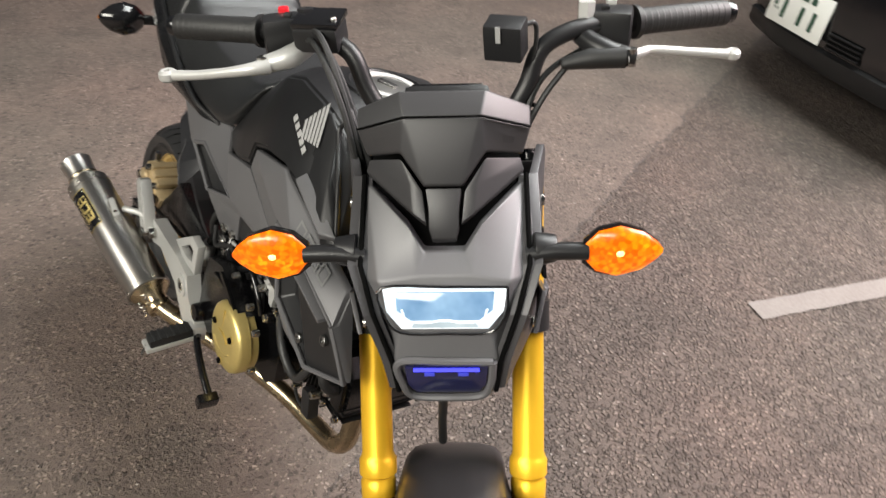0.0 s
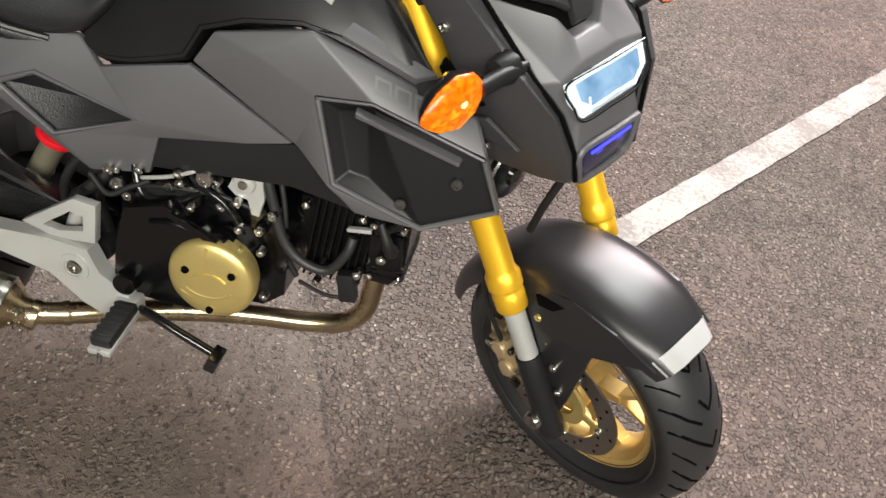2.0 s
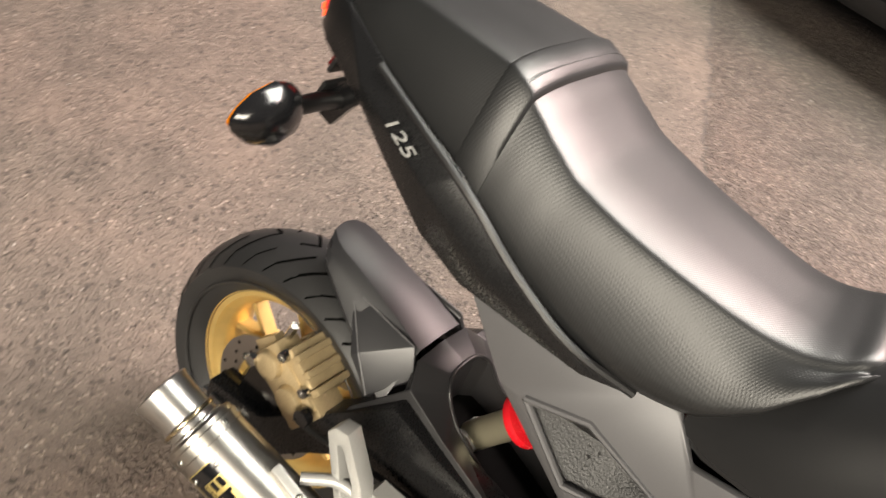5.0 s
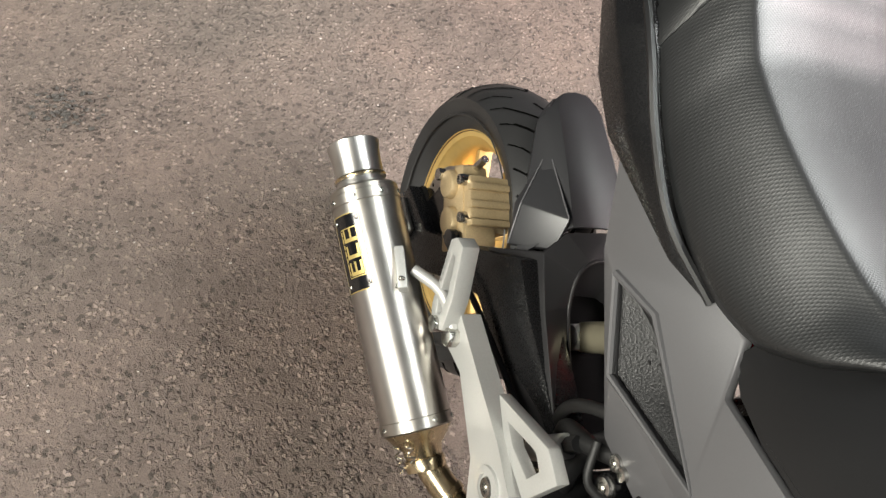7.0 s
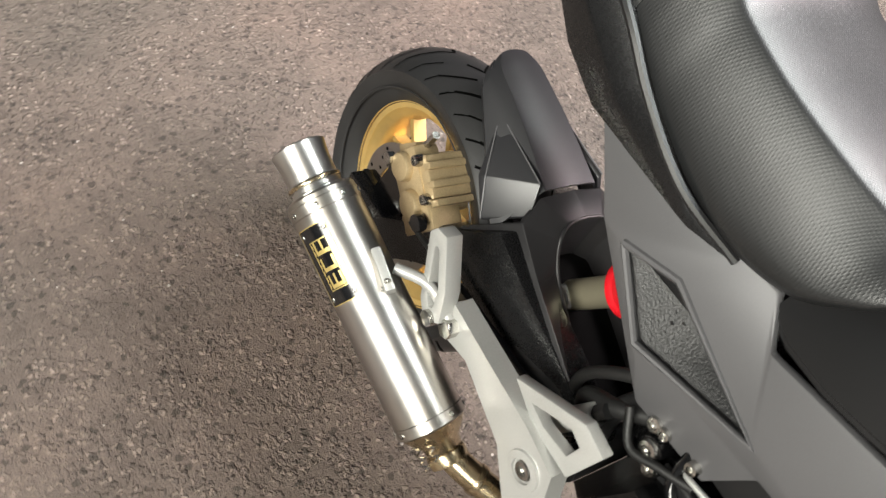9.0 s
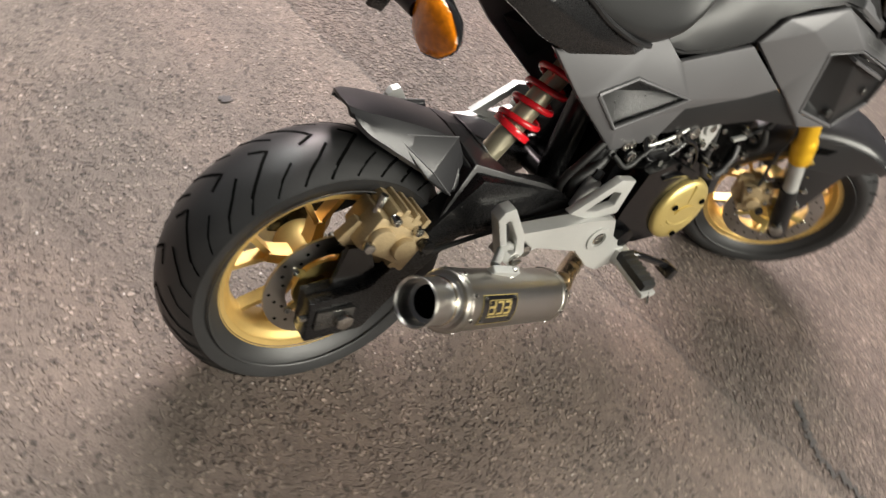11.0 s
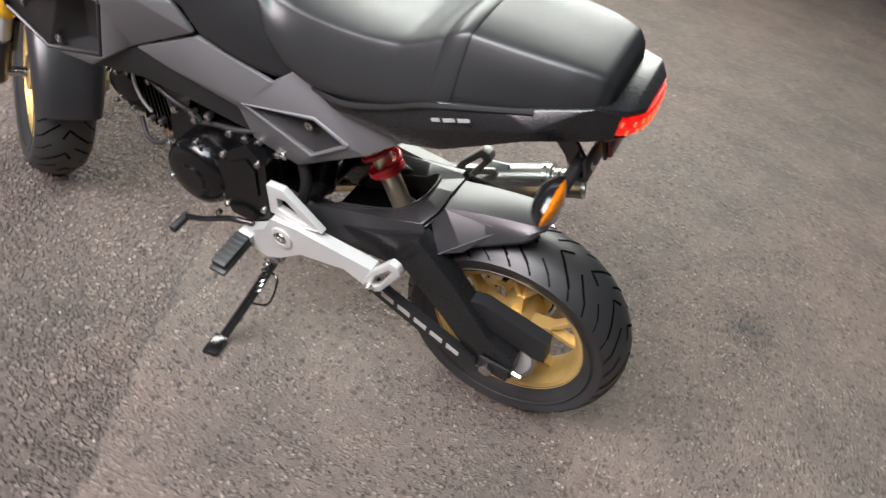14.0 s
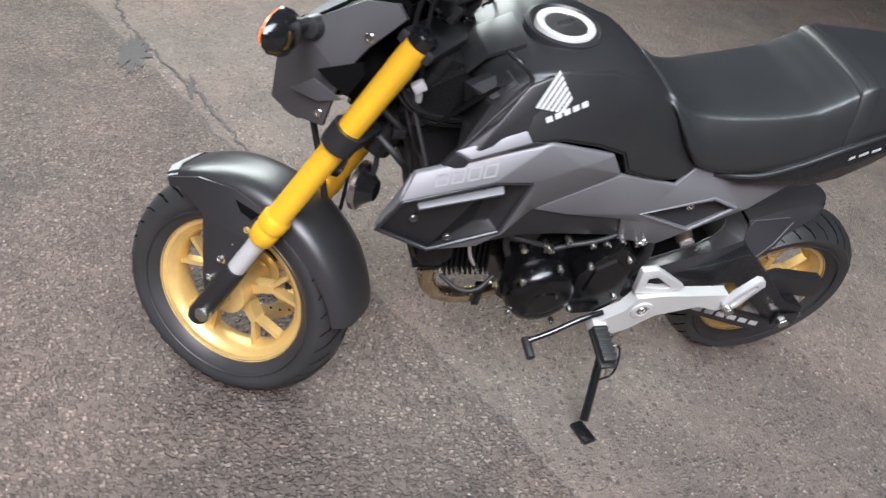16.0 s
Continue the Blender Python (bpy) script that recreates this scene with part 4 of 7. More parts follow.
for sgn in (1, -1):
    s = {"a": (0.952, 0.118, 0.861), "b": (1.004, 0.107, 0.850), "B": (1.010, .0935, .852), "C": (1.098, .0945, .786), "O": (1.133, .080, .745), "P": (1.146, .062, .690), "D": (1.149, .057, .650), "c": (1.100, 0.108, 0.790), "o": (1.137, 0.090, 0.747), "p": (1.147, 0.072, 0.690), "d": (1.150, 0.066, 0.652), "e": (1.110, 0.070, 0.636), "f": (1.040, 0.106, 0.650), "n": (1.02, 0.114, 0.735), "g": (0.985, 0.116, 0.790), "h": (0.936, 0.121, 0.845)}
    bm = shell(s, ["abgh", "bcng", "copn", "pdefn", "bBCc", "cCOo", "oOPp", "pPDd"], 0.010, 0.003)
    if sgn < 0:
        bm.transform(Matrix.Diagonal((1, -1, 1, 1)))
    sc = part("cowl_side", bm, M_COWL, bike, "matt dark grey headlamp side cover", STEER)
    for p in ((0.986, 0.1155 * sgn, 0.804), (1.050, 0.1055 * sgn, 0.668)):
        part("bolt", bolt(p, (0, sgn, 0), 0.0075, 0.0025), M_BOLT, sc, "", STEER)
    # plate slightly proud of the cover; its black colour replaces a recess's shade
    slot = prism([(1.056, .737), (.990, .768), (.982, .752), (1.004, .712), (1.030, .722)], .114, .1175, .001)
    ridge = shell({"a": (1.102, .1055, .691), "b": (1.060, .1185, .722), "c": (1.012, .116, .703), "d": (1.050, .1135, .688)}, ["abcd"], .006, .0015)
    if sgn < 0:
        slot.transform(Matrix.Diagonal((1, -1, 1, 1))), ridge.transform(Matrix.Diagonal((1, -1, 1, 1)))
    part("cover_slot", slot, M_SHADE_BLACK, sc, "near-black triangular plate painted as a shaded slot", STEER)
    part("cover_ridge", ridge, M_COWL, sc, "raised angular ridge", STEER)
    # no real gap here: a near-black tube paints its shade
    part("cover_gap", tube([(1.0125, .0925 * sgn, .8545), (1.100, .0935 * sgn, .7885), (1.1355, .0790 * sgn, .7475), (1.1490, .0610 * sgn, .6920), (1.1525, .0555 * sgn, .6500)], .0030, 8, 1), M_SHADE_BLACK, sc, "near-black tube painted as the shaded gap beside the headlamp surround", STEER)
    part("stalk_boss", rod((1.075, 0.100 * sgn, 0.792), (1.075, 0.125 * sgn, 0.793), 0.020, 0.015, 20, 0.003), M_BLACK, sc, "", STEER)


def indicator(at, sgn, facing, m, lit, label):
    """A stalked lamp: tapered black housing with an amber lens on one face."""
    mat = M_AMBER if lit else M_AMBER_OFF
    c = Vector(at)
    tip = Vector((0, 0.064 * sgn, 0))
    sec = []
    for u, w, h, off in ((0.0, 0.012, 0.016, 0), (0.18, 0.026, 0.029, 0), (0.45, 0.032, 0.0345, 0), (0.75, 0.025, 0.0262, 0), (0.93, 0.013, 0.0135, 0), (1.0, 0.004, 0.004, 0)):
        ctr = c + Vector((0, sgn * (u - 0.5) * 0.086, 0))
        sec.append([ctr + Vector((-facing * w * 0.85 * max(0, math.cos(a)) , 0, h * math.sin(a))) if math.cos(a) > 0 else ctr + Vector((0, 0, h * math.sin(a))) for a in [2 * math.pi * k / 20 for k in range(20)]])
    body = part("indicator", loft(sec), M_GLOSS, bike, label, m)
    lens_s = []
    for u, w, h, off in ((0.03, 0.003, 0.010, 0), (0.18, 0.008, 0.026, 0), (0.45, 0.013, 0.0325, 0), (0.75, 0.010, 0.0245, 0), (0.93, 0.005, 0.0120, 0), (1.01, 0.002, 0.003, 0)):
        ctr = c + Vector((facing * 0.0005, sgn * (u - 0.5) * 0.086, 0))
        lens_s.append([ctr + Vector((facing * w * max(0, math.cos(a)), 0, h * math.sin(a))) for a in [math.pi * (k / 10 - 0.5) for k in range(11)]])
    lens_o = part("lens", loft(lens_s, closed=True), mat, body, "amber ribbed lens" if not lit else "glowing amber lens", m)
    if lit:
        part("bulb_glow", lathe([(.0, .003), (.0025, .0026), (.0045, .001), (.005, 0), (0, -.003)], 16, "X"), M_BULB, lens_o, "bright bulb glow", m @ Matrix.Translation(c + Vector((facing * .0115, -sgn * .004, .004))))
    root = c - Vector((0, sgn * 0.043, 0))
    part("stalk", tube([root + Vector((0, sgn * 0.006, 0)), root - Vector((0, sgn * 0.03, 0)), root - Vector((0, sgn * 0.062, 0.004))], 0.010, 14, 4), M_BLACK, body, "", m)
    return body


for sgn in (1, -1):
    indicator((1.085, 0.195 * sgn, 0.795), sgn, 1, STEER, True, "lit amber front indicator on a black stalk")
    indicator((-0.012, 0.172 * sgn, 0.694), sgn, -1, Matrix.Identity(4), False, "amber rear indicator in a black housing")

# tank
def tank_body():
    rows = [
        (0.45, ((0, .70), (.04, .70), (.075, .69), (.095, .67), (.105, .655), (.106, .64), (.095, .632))),
        (0.48, ((0, .73), (.045, .728), (.08, .715), (.102, .69), (.112, .665), (.116, .638), (.104, .628))),
        (0.52, ((0, .765), (.05, .763), (.088, .75), (.110, .715), (.122, .68), (.126, .645), (.114, .636))),
        (0.56, ((0, .798), (.055, .795), (.09, .78), (.115, .74), (.129, .70), (.133, .658), (.122, .648))),
        (0.60, ((0, .825), (.058, .822), (.096, .808), (.118, .765), (.132, .722), (.138, .672), (.128, .662))),
        (0.625, ((0, .838), (.06, .835), (.101, .82), (.122, .78), (.137, .738), (.143, .712), (.132, .704))),
        (0.68, ((0, .850), (.062, .848), (.107, .838), (.126, .80), (.142, .758), (.150, .733), (.139, .724))),
        (0.75, ((0, .846), (.064, .843), (.110, .834), (.131, .80), (.148, .764), (.155, .745), (.143, .737))),
        (0.80, ((0, .832), (.058, .830), (.108, .823), (.131, .79), (.151, .755), (.158, .738), (.146, .728))),
        (0.845, ((0, .805), (.05, .803), (.098, .798), (.125, .772), (.148, .742), (.154, .724), (.142, .712))),
        (0.862, ((0, .77), (.045, .77), (.085, .77), (.112, .755), (.138, .733), (.146, .715), (.136, .704))),
    ]
    rings = []
    for x, half in rows:
        pts = spline([(x, y, z) for y, z in half[:3]], 4) + [Vector((x, *h)) for h in half[3:]]
        rings.append([Vector((x, p.y, p.z)) for p in pts] + [Vector((x, -p.y, p.z)) for p in reversed(pts[1:])])
    bm = loft(rings)
    bmesh.ops.recalc_face_normals(bm, faces=bm.faces)
    sharp = []
    for e in bm.edges:
        a, b = e.verts
        if len(e.link_faces) == 2 and e.calc_face_angle(0.0) > radians(16) and abs(a.co.x - b.co.x) > 0.005:
            sharp.append(e)
    bmesh.ops.bevel(bm, geom=sharp, offset=0.004, segments=2, affect="EDGES", clamp_overlap=True)
    return bm


tank = part("fuel_tank", tank_body(), M_BLACK, bike, "matt black fuel tank cover", None, 38)
cap = part("fuel_cap", lathe([(0.0, 0.0), (0.034, 0.0), (0.0355, 0.003), (0.040, 0.0045), (0.047, 0.003), (0.049, -0.004), (0.049, -0.02)], 56, "Z"), M_ALU, tank, "polished round fuel cap", pose(0.727, 0, 0.847, 0, 2, 0))
part("cap_disc", lathe([(0, .0022), (.026, .0022), (.0335, .0012), (.0335, -.003)], 48, "Z"), M_CHROME, cap, "dull grey middle of the cap", pose(0.727, 0, 0.8475, 0, 2, 0))
part("key_cover", bevelled(box(.030, .012, .005, (.727, 0, .8510), 0, (0, 2, 25)), .002), M_PEWTER, cap)
part("cap_bezel", lathe([(.051, -.008), (.057, -.001), (.063, -.003), (.065, -.014)], 56, "Z"), M_BLACK, cap, "black ring round the cap", pose(0.729, 0, 0.851, 0, 2, 0))
part("tank_top_plate", shell({"a": (.80, .045, .838), "A": (.80, -.045, .838), "b": (.855, .040, .812), "B": (.855, -.040, .812), "c": (.88, .036, .778), "C": (.88, -.036, .778)}, ["aABb", "bBCc"], .01, .003, (0, 0, -1)), M_BLACK, tank, "black plate before the fuel cap")
for sgn in (1, -1):
    w = {"a": (0.775, 0.112, 0.828), "b": (0.80, 0.156, 0.742), "g": (0.77, 0.158, 0.742), "c": (0.812, 0.117, 0.812), "k": (.79, .132, .792), "l": (.850, .140, .765), "d": (0.885, 0.162, 0.712), "e": (0.908, 0.150, 0.711), "f": (0.944, 0.156, 0.660), "h": (0.90, 0.160, 0.672)}
    bm = shell(w, ["aclk", "kldb", "led", "defh", "gbd"], 0.012, 0.003)
    duct = shell({"a": (.812, .114, .812), "t": (.820, .060, .815), "u": (.884, .048, .768), "v": (.872, .055, .706), "b": (.907, .146, .709), "e": (.850, .136, .764), "m": (.858, .108, .772)}, ["atum", "aem", "ebm", "muv", "mvb"], .007, .002, (-.6, -.3, -.3))
    crease = shell({"a": (.826, .108, .8085), "t": (.832, .072, .8095), "u": (.879, .063, .771), "m": (.857, .106, .7775)}, ["atum"], .006, .002, (-.6, -.3, -.3))
    ledge = shell({"e": (.910, .151, .7185), "d": (.888, .1645, .7135), "b": (.798, .1595, .7445), "s": (.808, .1490, .7585)}, ["edbs"], .010, .0025, (0, -.4, -1))
    rim = tube([(.906, .148, .712), (.858, .130, .764), (.812, .114, .812), (.814, .110, .828), (.833, .105, .843), (.845, .085, .846)], .0032, 8, 6)
    inner = shell({"a": (.84, .06, .79), "b": (.84, .100, .80), "c": (.925, .095, .72), "d": (.90, .06, .70)}, ["abcd"], .01, .002)
    if sgn < 0:
        for q in (bm, duct, rim, inner, crease, ledge):
            q.transform(Matrix.Diagonal((1, -1, 1, 1)))
    part("tank_wing", bm, M_BLACK, tank)
    part("tank_cheek", duct, M_BLACK, tank, "matt black folded front of the tank")
    part("cheek_panel", crease, M_VISOR, tank, "raised panel on the front of the tank")
    # paler than the black tank: the facet's light is put into its colour
    part("wing_ledge", ledge, M_GREY, tank, "tank wing ledge, painted pale grey for the light on it")
    part("duct_rim", rim, M_BLACK, tank, "thin raised rim round the duct")
    # the duct's inner shade is painted as this panel's colour
    part("inner_panel", inner, M_SHADE_BLACK, tank, "shade-black panel inside the tank wing")

# side panels, mirrored
def both(name, verts, faces, mat, label, depth=0.010, bevel=0.003, owner=None):
    made = []
    for sgn in (1, -1):
        bm = shell(verts, faces, depth, bevel)
        if sgn < 0:
            bm.transform(Matrix.Diagonal((1, -1, 1, 1)))
        made.append(part(name, bm, mat, owner or bike, label))
    return made


def pair(name, build, mat, owners, label=""):
    """The same small part on both sides; build(sgn) gives its bmesh for the left."""
    made = []
    for sgn, owner in zip((1, -1), owners):
        bm = build()
        if sgn < 0:
            bm.transform(Matrix.Diagonal((1, -1, 1, 1)))
        made.append(part(name, bm, mat, owner, label))
    return made


shrouds = both("shroud", {"a": (.611, .138, .668), "b": (.643, .146, .712), "c": (.764, .158, .741), "d": (.963, .155, .676), "e": (1.010, .161, .568), "f": (.918, .167, .521), "g": (.83, .158, .519), "h": (.743, .139, .587), "i": (.773, .164, .668), "j": (.845, .178, .680), "k": (.984, .180, .642), "l": (.798, .161, .552), "m": (.70, .160, .700)},
     ["abm", "bcm", "cjim", "cdkj", "amih", "hilg", "lgf", "kde"], M_GREY, "matt grey plastic shroud")
scoops = both("scoop", {"i": (.776, .160, .665), "j": (.845, .173, .676), "J": (.848, .172, .668), "k": (.981, .176, .639), "e": (1.007, .159, .567), "f": (.918, .164, .525), "l": (.801, .157, .556), "n": (.797, .140, .645), "o": (.832, .142, .655), "p": (.842, .141, .565), "q": (.815, .139, .567)},
     ["ijon", "ojJ", "nopq", "inql", "lqpf", "Jkef", "oJfp"], M_BLACK, "dark grey scoop with a deep slot", .008)
rims = pair("scoop_border", lambda: join(tube([(.776, .1625, .665), (.801, .1595, .556), (.918, .1665, .524), (1.007, .1615, .567), (.981, .1785, .639)], .0040, 8, 1), tube([(.776, .1625, .665), (.846, .1755, .677), (.981, .1785, .639)], .0022, 8, 1)), M_GREY, scoops, "grey rim round the scoop")
rims[0].data.materials[0] = M_FENDER
# grey strip on the black scoop; caught light is put into its colour
pair("scoop_ledge", lambda: shell({"a": (.954, .1835, .6310), "b": (.828, .1855, .6660), "c": (.826, .1700, .6690), "d": (.956, .1700, .6340)}, ["abcd"], .006, .0015, (0, -.3, -1)), M_GREY, scoops, "scoop ledge, painted pale where it catches light")
for sc, sgn in zip(scoops, (1, -1)):
    for p in ((.889, .1675, .551), (.954, .170, .596)):
        part("bolt", bolt((p[0], (p[1] - .0012) * sgn, p[2]), (0, sgn, 0), .0075, .0025), M_PEWTER, sc)
covers = both("side_cover", {"a": (.222, .116, .643), "b": (.417, .108, .656), "c": (.443, .105, .657), "d": (.477, .121, .627), "e": (.606, .137, .662), "f": (.739, .138, .586), "g": (.675, .133, .569), "h": (.549, .118, .542), "i": (.527, .108, .479), "j": (.437, .105, .462), "k": (.330, .126, .578), "l": (.391, .129, .603), "m": (.526, .131, .568), "n": (.400, .121, .517), "q": (.297, .121, .572)},
     ["ablkq", "bcdml", "dem", "efgm", "mghn", "hijn", "jqkn"], M_GREY, "matt grey side cover", .010)
inset = both("vent_panel", {"k": (.326, .117, .578), "l": (.391, .119, .606), "m": (.530, .121, .568), "n": (.400, .111, .513), "o": (.405, .091, .564), "p": (.470, .098, .566)}, ["klo", "lpo", "lmp", "mnp", "pno", "nko"], M_VENT, "dark dotted vent panel", .006, 0)


def dot_rows():
    """Rows of small raised dots on the two slopes of the vent panel."""
    at = lambda pts, u: (lambda q: q[min(int(u * (len(q) - 1)), len(q) - 1)])(spline(pts, 24))
    ridge, top_, low_ = [(.334, .113, .577), (.405, .0915, .564), (.470, .0985, .566), (.522, .115, .568)], [(.334, .113, .577), (.391, .1135, .600), (.522, .115, .568)], [(.334, .113, .577), (.400, .1065, .520), (.522, .115, .568)]
    dots = []
    for k in range(12):
        u = .14 + k * .066
        for edge in (top_, low_):
            for w in (.22, .42, .62):
                p, q = at(ridge, u), at(edge, u)
                c = p + (q - p) * w + Vector((0, .0004, 0))
                dots.append(box(.0036, .0012, .0026, c, 0, (0, 20, 0)))
    return join(*dots)


for iv, sgn in zip(inset, (1, -1)):
    bm = dot_rows()
    if sgn < 0:
        bm.transform(Matrix.Diagonal((1, -1, 1, 1)))
    part("vent_dots", bm, M_FENDER, iv, "rows of small dots")
for cv, sgn in zip(covers, (1, -1)):
    part("bolt", bolt((.466, .1075 * sgn, .471), (0, sgn, 0), .009), M_BOLT, cv)
pair("vent_border", lambda: tube([(.330, .1245, .578), (.391, .1275, .604), (.528, .1285, .568), (.400, .1190, .516), (.330, .1245, .578)], .0040, 8, 1), M_GREY, inset, "raised grey border")
for iv, sgn in zip(inset, (1, -1)):
    if sgn > 0:
        part("bolt", bolt((.413, .106, .566), (0, 1, 0), .009, .006), M_BOLT, iv)
both("lower_trim", {"a": (.741, .134, .584), "b": (.675, .129, .568), "c": (.549, .113, .541), "d": (.527, .106, .488), "e": (.66, .120, .508), "f": (.74, .134, .522), "g": (.83, .152, .518), "h": (.80, .152, .555)}, ["abef", "bcde", "afgh"], M_BLACK, "black lower fairing trim")

# seat
def seat_part(rows, n=5):
    full = []
    for r0, r1 in zip(rows, rows[1:]):
        full += [[p + (q - p) * k / n for p, q in zip(r0, r1)] for k in range(n)]
    full.append(rows[-1])
    sm = [list(r) for r in full]
    for i in range(2, len(full) - 2):
        for c in range(1, 6):
            sm[i][c] = sum(full[i + d][c] for d in (-2, -1, 0, 1, 2)) / 5
    rings = []
    for x, zt, zb, wt, wb, crown in sm:
        half = [(0, zt + crown), (wt * 0.48, zt + crown * 0.88), (wt * 0.88, zt), (wt * 1.0, zt - 0.010), (wt + (wb - wt) * .55 + 0.003, zt - 0.45 * (zt - zb)), (wb + 0.002, zb + 0.16 * (zt - zb)), (wb - 0.006, zb)]
        pts = spline([(x, y, z) for y, z in half], 4)
        rings.append([Vector((x, p.y, p.z)) for p in pts] + [Vector((x, -p.y, p.z)) for p in reversed(pts[1:])])
    return rings


seat_rows = [(.545, .772, .768, .060, .066, .003), (.532, .779, .762, .076, .086, .004), (.515, .766, .738, .084, .098, .006), (.49, .755, .700, .088, .112, .006), (.455, .752, .664, .092, .118, .006), (.40, .758, .652, .100, .123, .006), (.33, .769, .660, .107, .128, .006), (.27, .783, .684, .109, .130, .006), (.235, .803, .700, .108, .131, .006), (.210, .818, .710, .106, .1305, .006), (.195, .829, .716, .104, .130, .006)]
rear_rows = [(.195, .833, .718, .104, .130, .006), (.17, .838, .733, .103, .127, .006), (.10, .840, .752, .098, .117, .005), (.03, .842, .770, .090, .102, .004), (-.008, .838, .782, .080, .088, .003), (-.022, .826, .786, .070, .076, .002), (-.028, .808, .788, .062, .066, .001)]
seat = part("seat", loft(seat_part(seat_rows)), M_SEAT, bike, "black textured vinyl rider seat", None, 60)
pad = part("pillion_pad", loft(seat_part(rear_rows)), M_SEAT, seat, "black vinyl pillion pad", None, 60)
strap = [(.206, .8225, .7105, .1062, .1318, .0065), (.202, .829, .7125, .1072, .1328, .007), (.176, .8395, .727, .1050, .1298, .007), (.172, .8385, .7305, .1040, .1283, .0062)]
part("seam_strap", loft(seat_part(strap, 1)), M_SEAT, seat, "raised stitched strap across the seat", None, 60)
# tail
tails = both("tail_cover", {"a": (.405, .107, .640), "b": (.36, .128, .640), "c": (.227, .139, .647), "d": (.171, .141, .668), "e": (.118, .137, .700), "f": (.060, .126, .732), "g": (-.02, .103, .758), "h": (-.045, .084, .762), "i": (-.045, .080, .800), "j": (-.01, .095, .802), "k": (.10, .124, .766), "l": (.19, .137, .742), "m": (.261, .136, .700), "n": (.33, .133, .668), "p": (.16, .147, .715), "q": (.25, .146, .672), "r": (.05, .130, .757)},
     ["abn", "bcq", "bqmn", "cdpq", "qplm", "defrp", "prkl", "fgjr", "rjk", "ghij"], M_FRAME, "satin black tail cowl")
part("tail_top", shell({"a": (-.010, .09, .803), "A": (-.010, -.09, .803), "b": (-.052, .074, .806), "B": (-.052, -.074, .806), "c": (-.068, .045, .802), "C": (-.068, -.045, .802)}, ["aABb", "bBCc"], .010, .003, (0, 0, -1)), M_FRAME, bike, "black tail end")
pair("tail_gloss", lambda: tube([(.405, .110, .646), (.34, .134, .664), (.27, .138, .693), (.21, .139, .727), (.14, .131, .752), (.06, .117, .776)], .0045, 8, 6), M_BLACK, tails, "black edge strip")
def tail_lens():
    """A curved red band wrapped round the tail."""
    rings = []
    for k in range(17):
        y = .084 * (k / 8 - 1)
        u = abs(y) / .084
        x = -.076 + .014 * u ** 2 + .024 * u ** 6
        h = .0160 - .003 * u ** 3
        rings.append([Vector((x + .020, y * .97, .7785 + h)), Vector((x + .003, y, .7785 + h)), Vector((x, y, .7785 + h * .6)), Vector((x + .001, y, .7785 - h * .6)), Vector((x + .005, y, .7785 - h)), Vector((x + .020, y * .97, .7785 - h))])
    return loft(rings)


tl = part("tail_light", tail_lens(), M_TAIL, bike, "lit red LED tail light", None, 50)
for k in range(12):
    for row in (-1, 1):
        y = .0135 * (k - 5.5 + .25 * row)
        u = abs(y) / .084
        x = -.0757 + .014 * u ** 2 + .024 * u ** 6
        part("led", bevelled(box(.003, .0062, .0070, (x, y, .7785 + .0068 * row), 0, (0, 0, 0)), .0012), M_LED, tl, "orange-red diode")
part("lower_lens", tube([(-.035, .080, .757), (-.055, .050, .757), (-.062, 0, .757), (-.055, -.050, .757), (-.035, -.080, .757)], .005, 8, 5), M_DEEPRED, tl, "dark red lower lens")
# under-tail bracket and plate holder
brk = part("plate_bracket", bevelled(box(.006, .172, .034, (-.026, 0, .694), 0, (0, 20, 0)), .003), M_BLACK, bike, "black empty number plate bracket")
part("reflector", bevelled(box(.008, .105, .028, (-.042, .0, .722), 0, (0, 20, 0)), .002), M_DEEPRED, brk, "dark red reflector")
part("reflector_holder", bevelled(box(.006, .118, .040, (-.036, 0, .724), 0, (0, 20, 0)), .003), M_BLACK, brk)
part("bracket_lip", bevelled(box(.010, .172, .006, (-.022, 0, .679), 0, (0, 20, 0)), .002), M_BLACK, brk)
for sgn in (1, -1):
    part("bolt", bolt((-.030, .062 * sgn, .690), (-1, 0, 0), .006), M_BOLT, brk)
    part("bracket_arm", prism([(.06, .74), (.02, .745), (-.02, .70), (-.03, .665), (-.012, .66), (.01, .695)], .066 * sgn - .004, .066 * sgn + .004, .002), M_GLOSS, brk)
part("plate_lamp", bevelled(box(.02, .036, .012, (-.032, 0, .692), 0), .003), M_AMBERLAMP, brk, "small warm number plate lamp")

# markings on the tank: winged badge as plain slanted bars, lettering as plain blocks
def decal(quads, owner, mat, name, label):
    bm = bmesh.new()
    for q in quads:
        bm.faces.new([bm.verts.new(p) for p in q])
    part(name, bm, mat, owner, label)


def on_tank(x, z, sgn):
    """The tank flank between its shoulder and its crease, 2 mm proud."""
    t = (0.838 - z) / (0.838 - 0.798)
    y = (.108 + .021 * t) if t < 1 else .129 + (t - 1) * .0185
    return Vector((x, (y + .0035) * sgn, z))


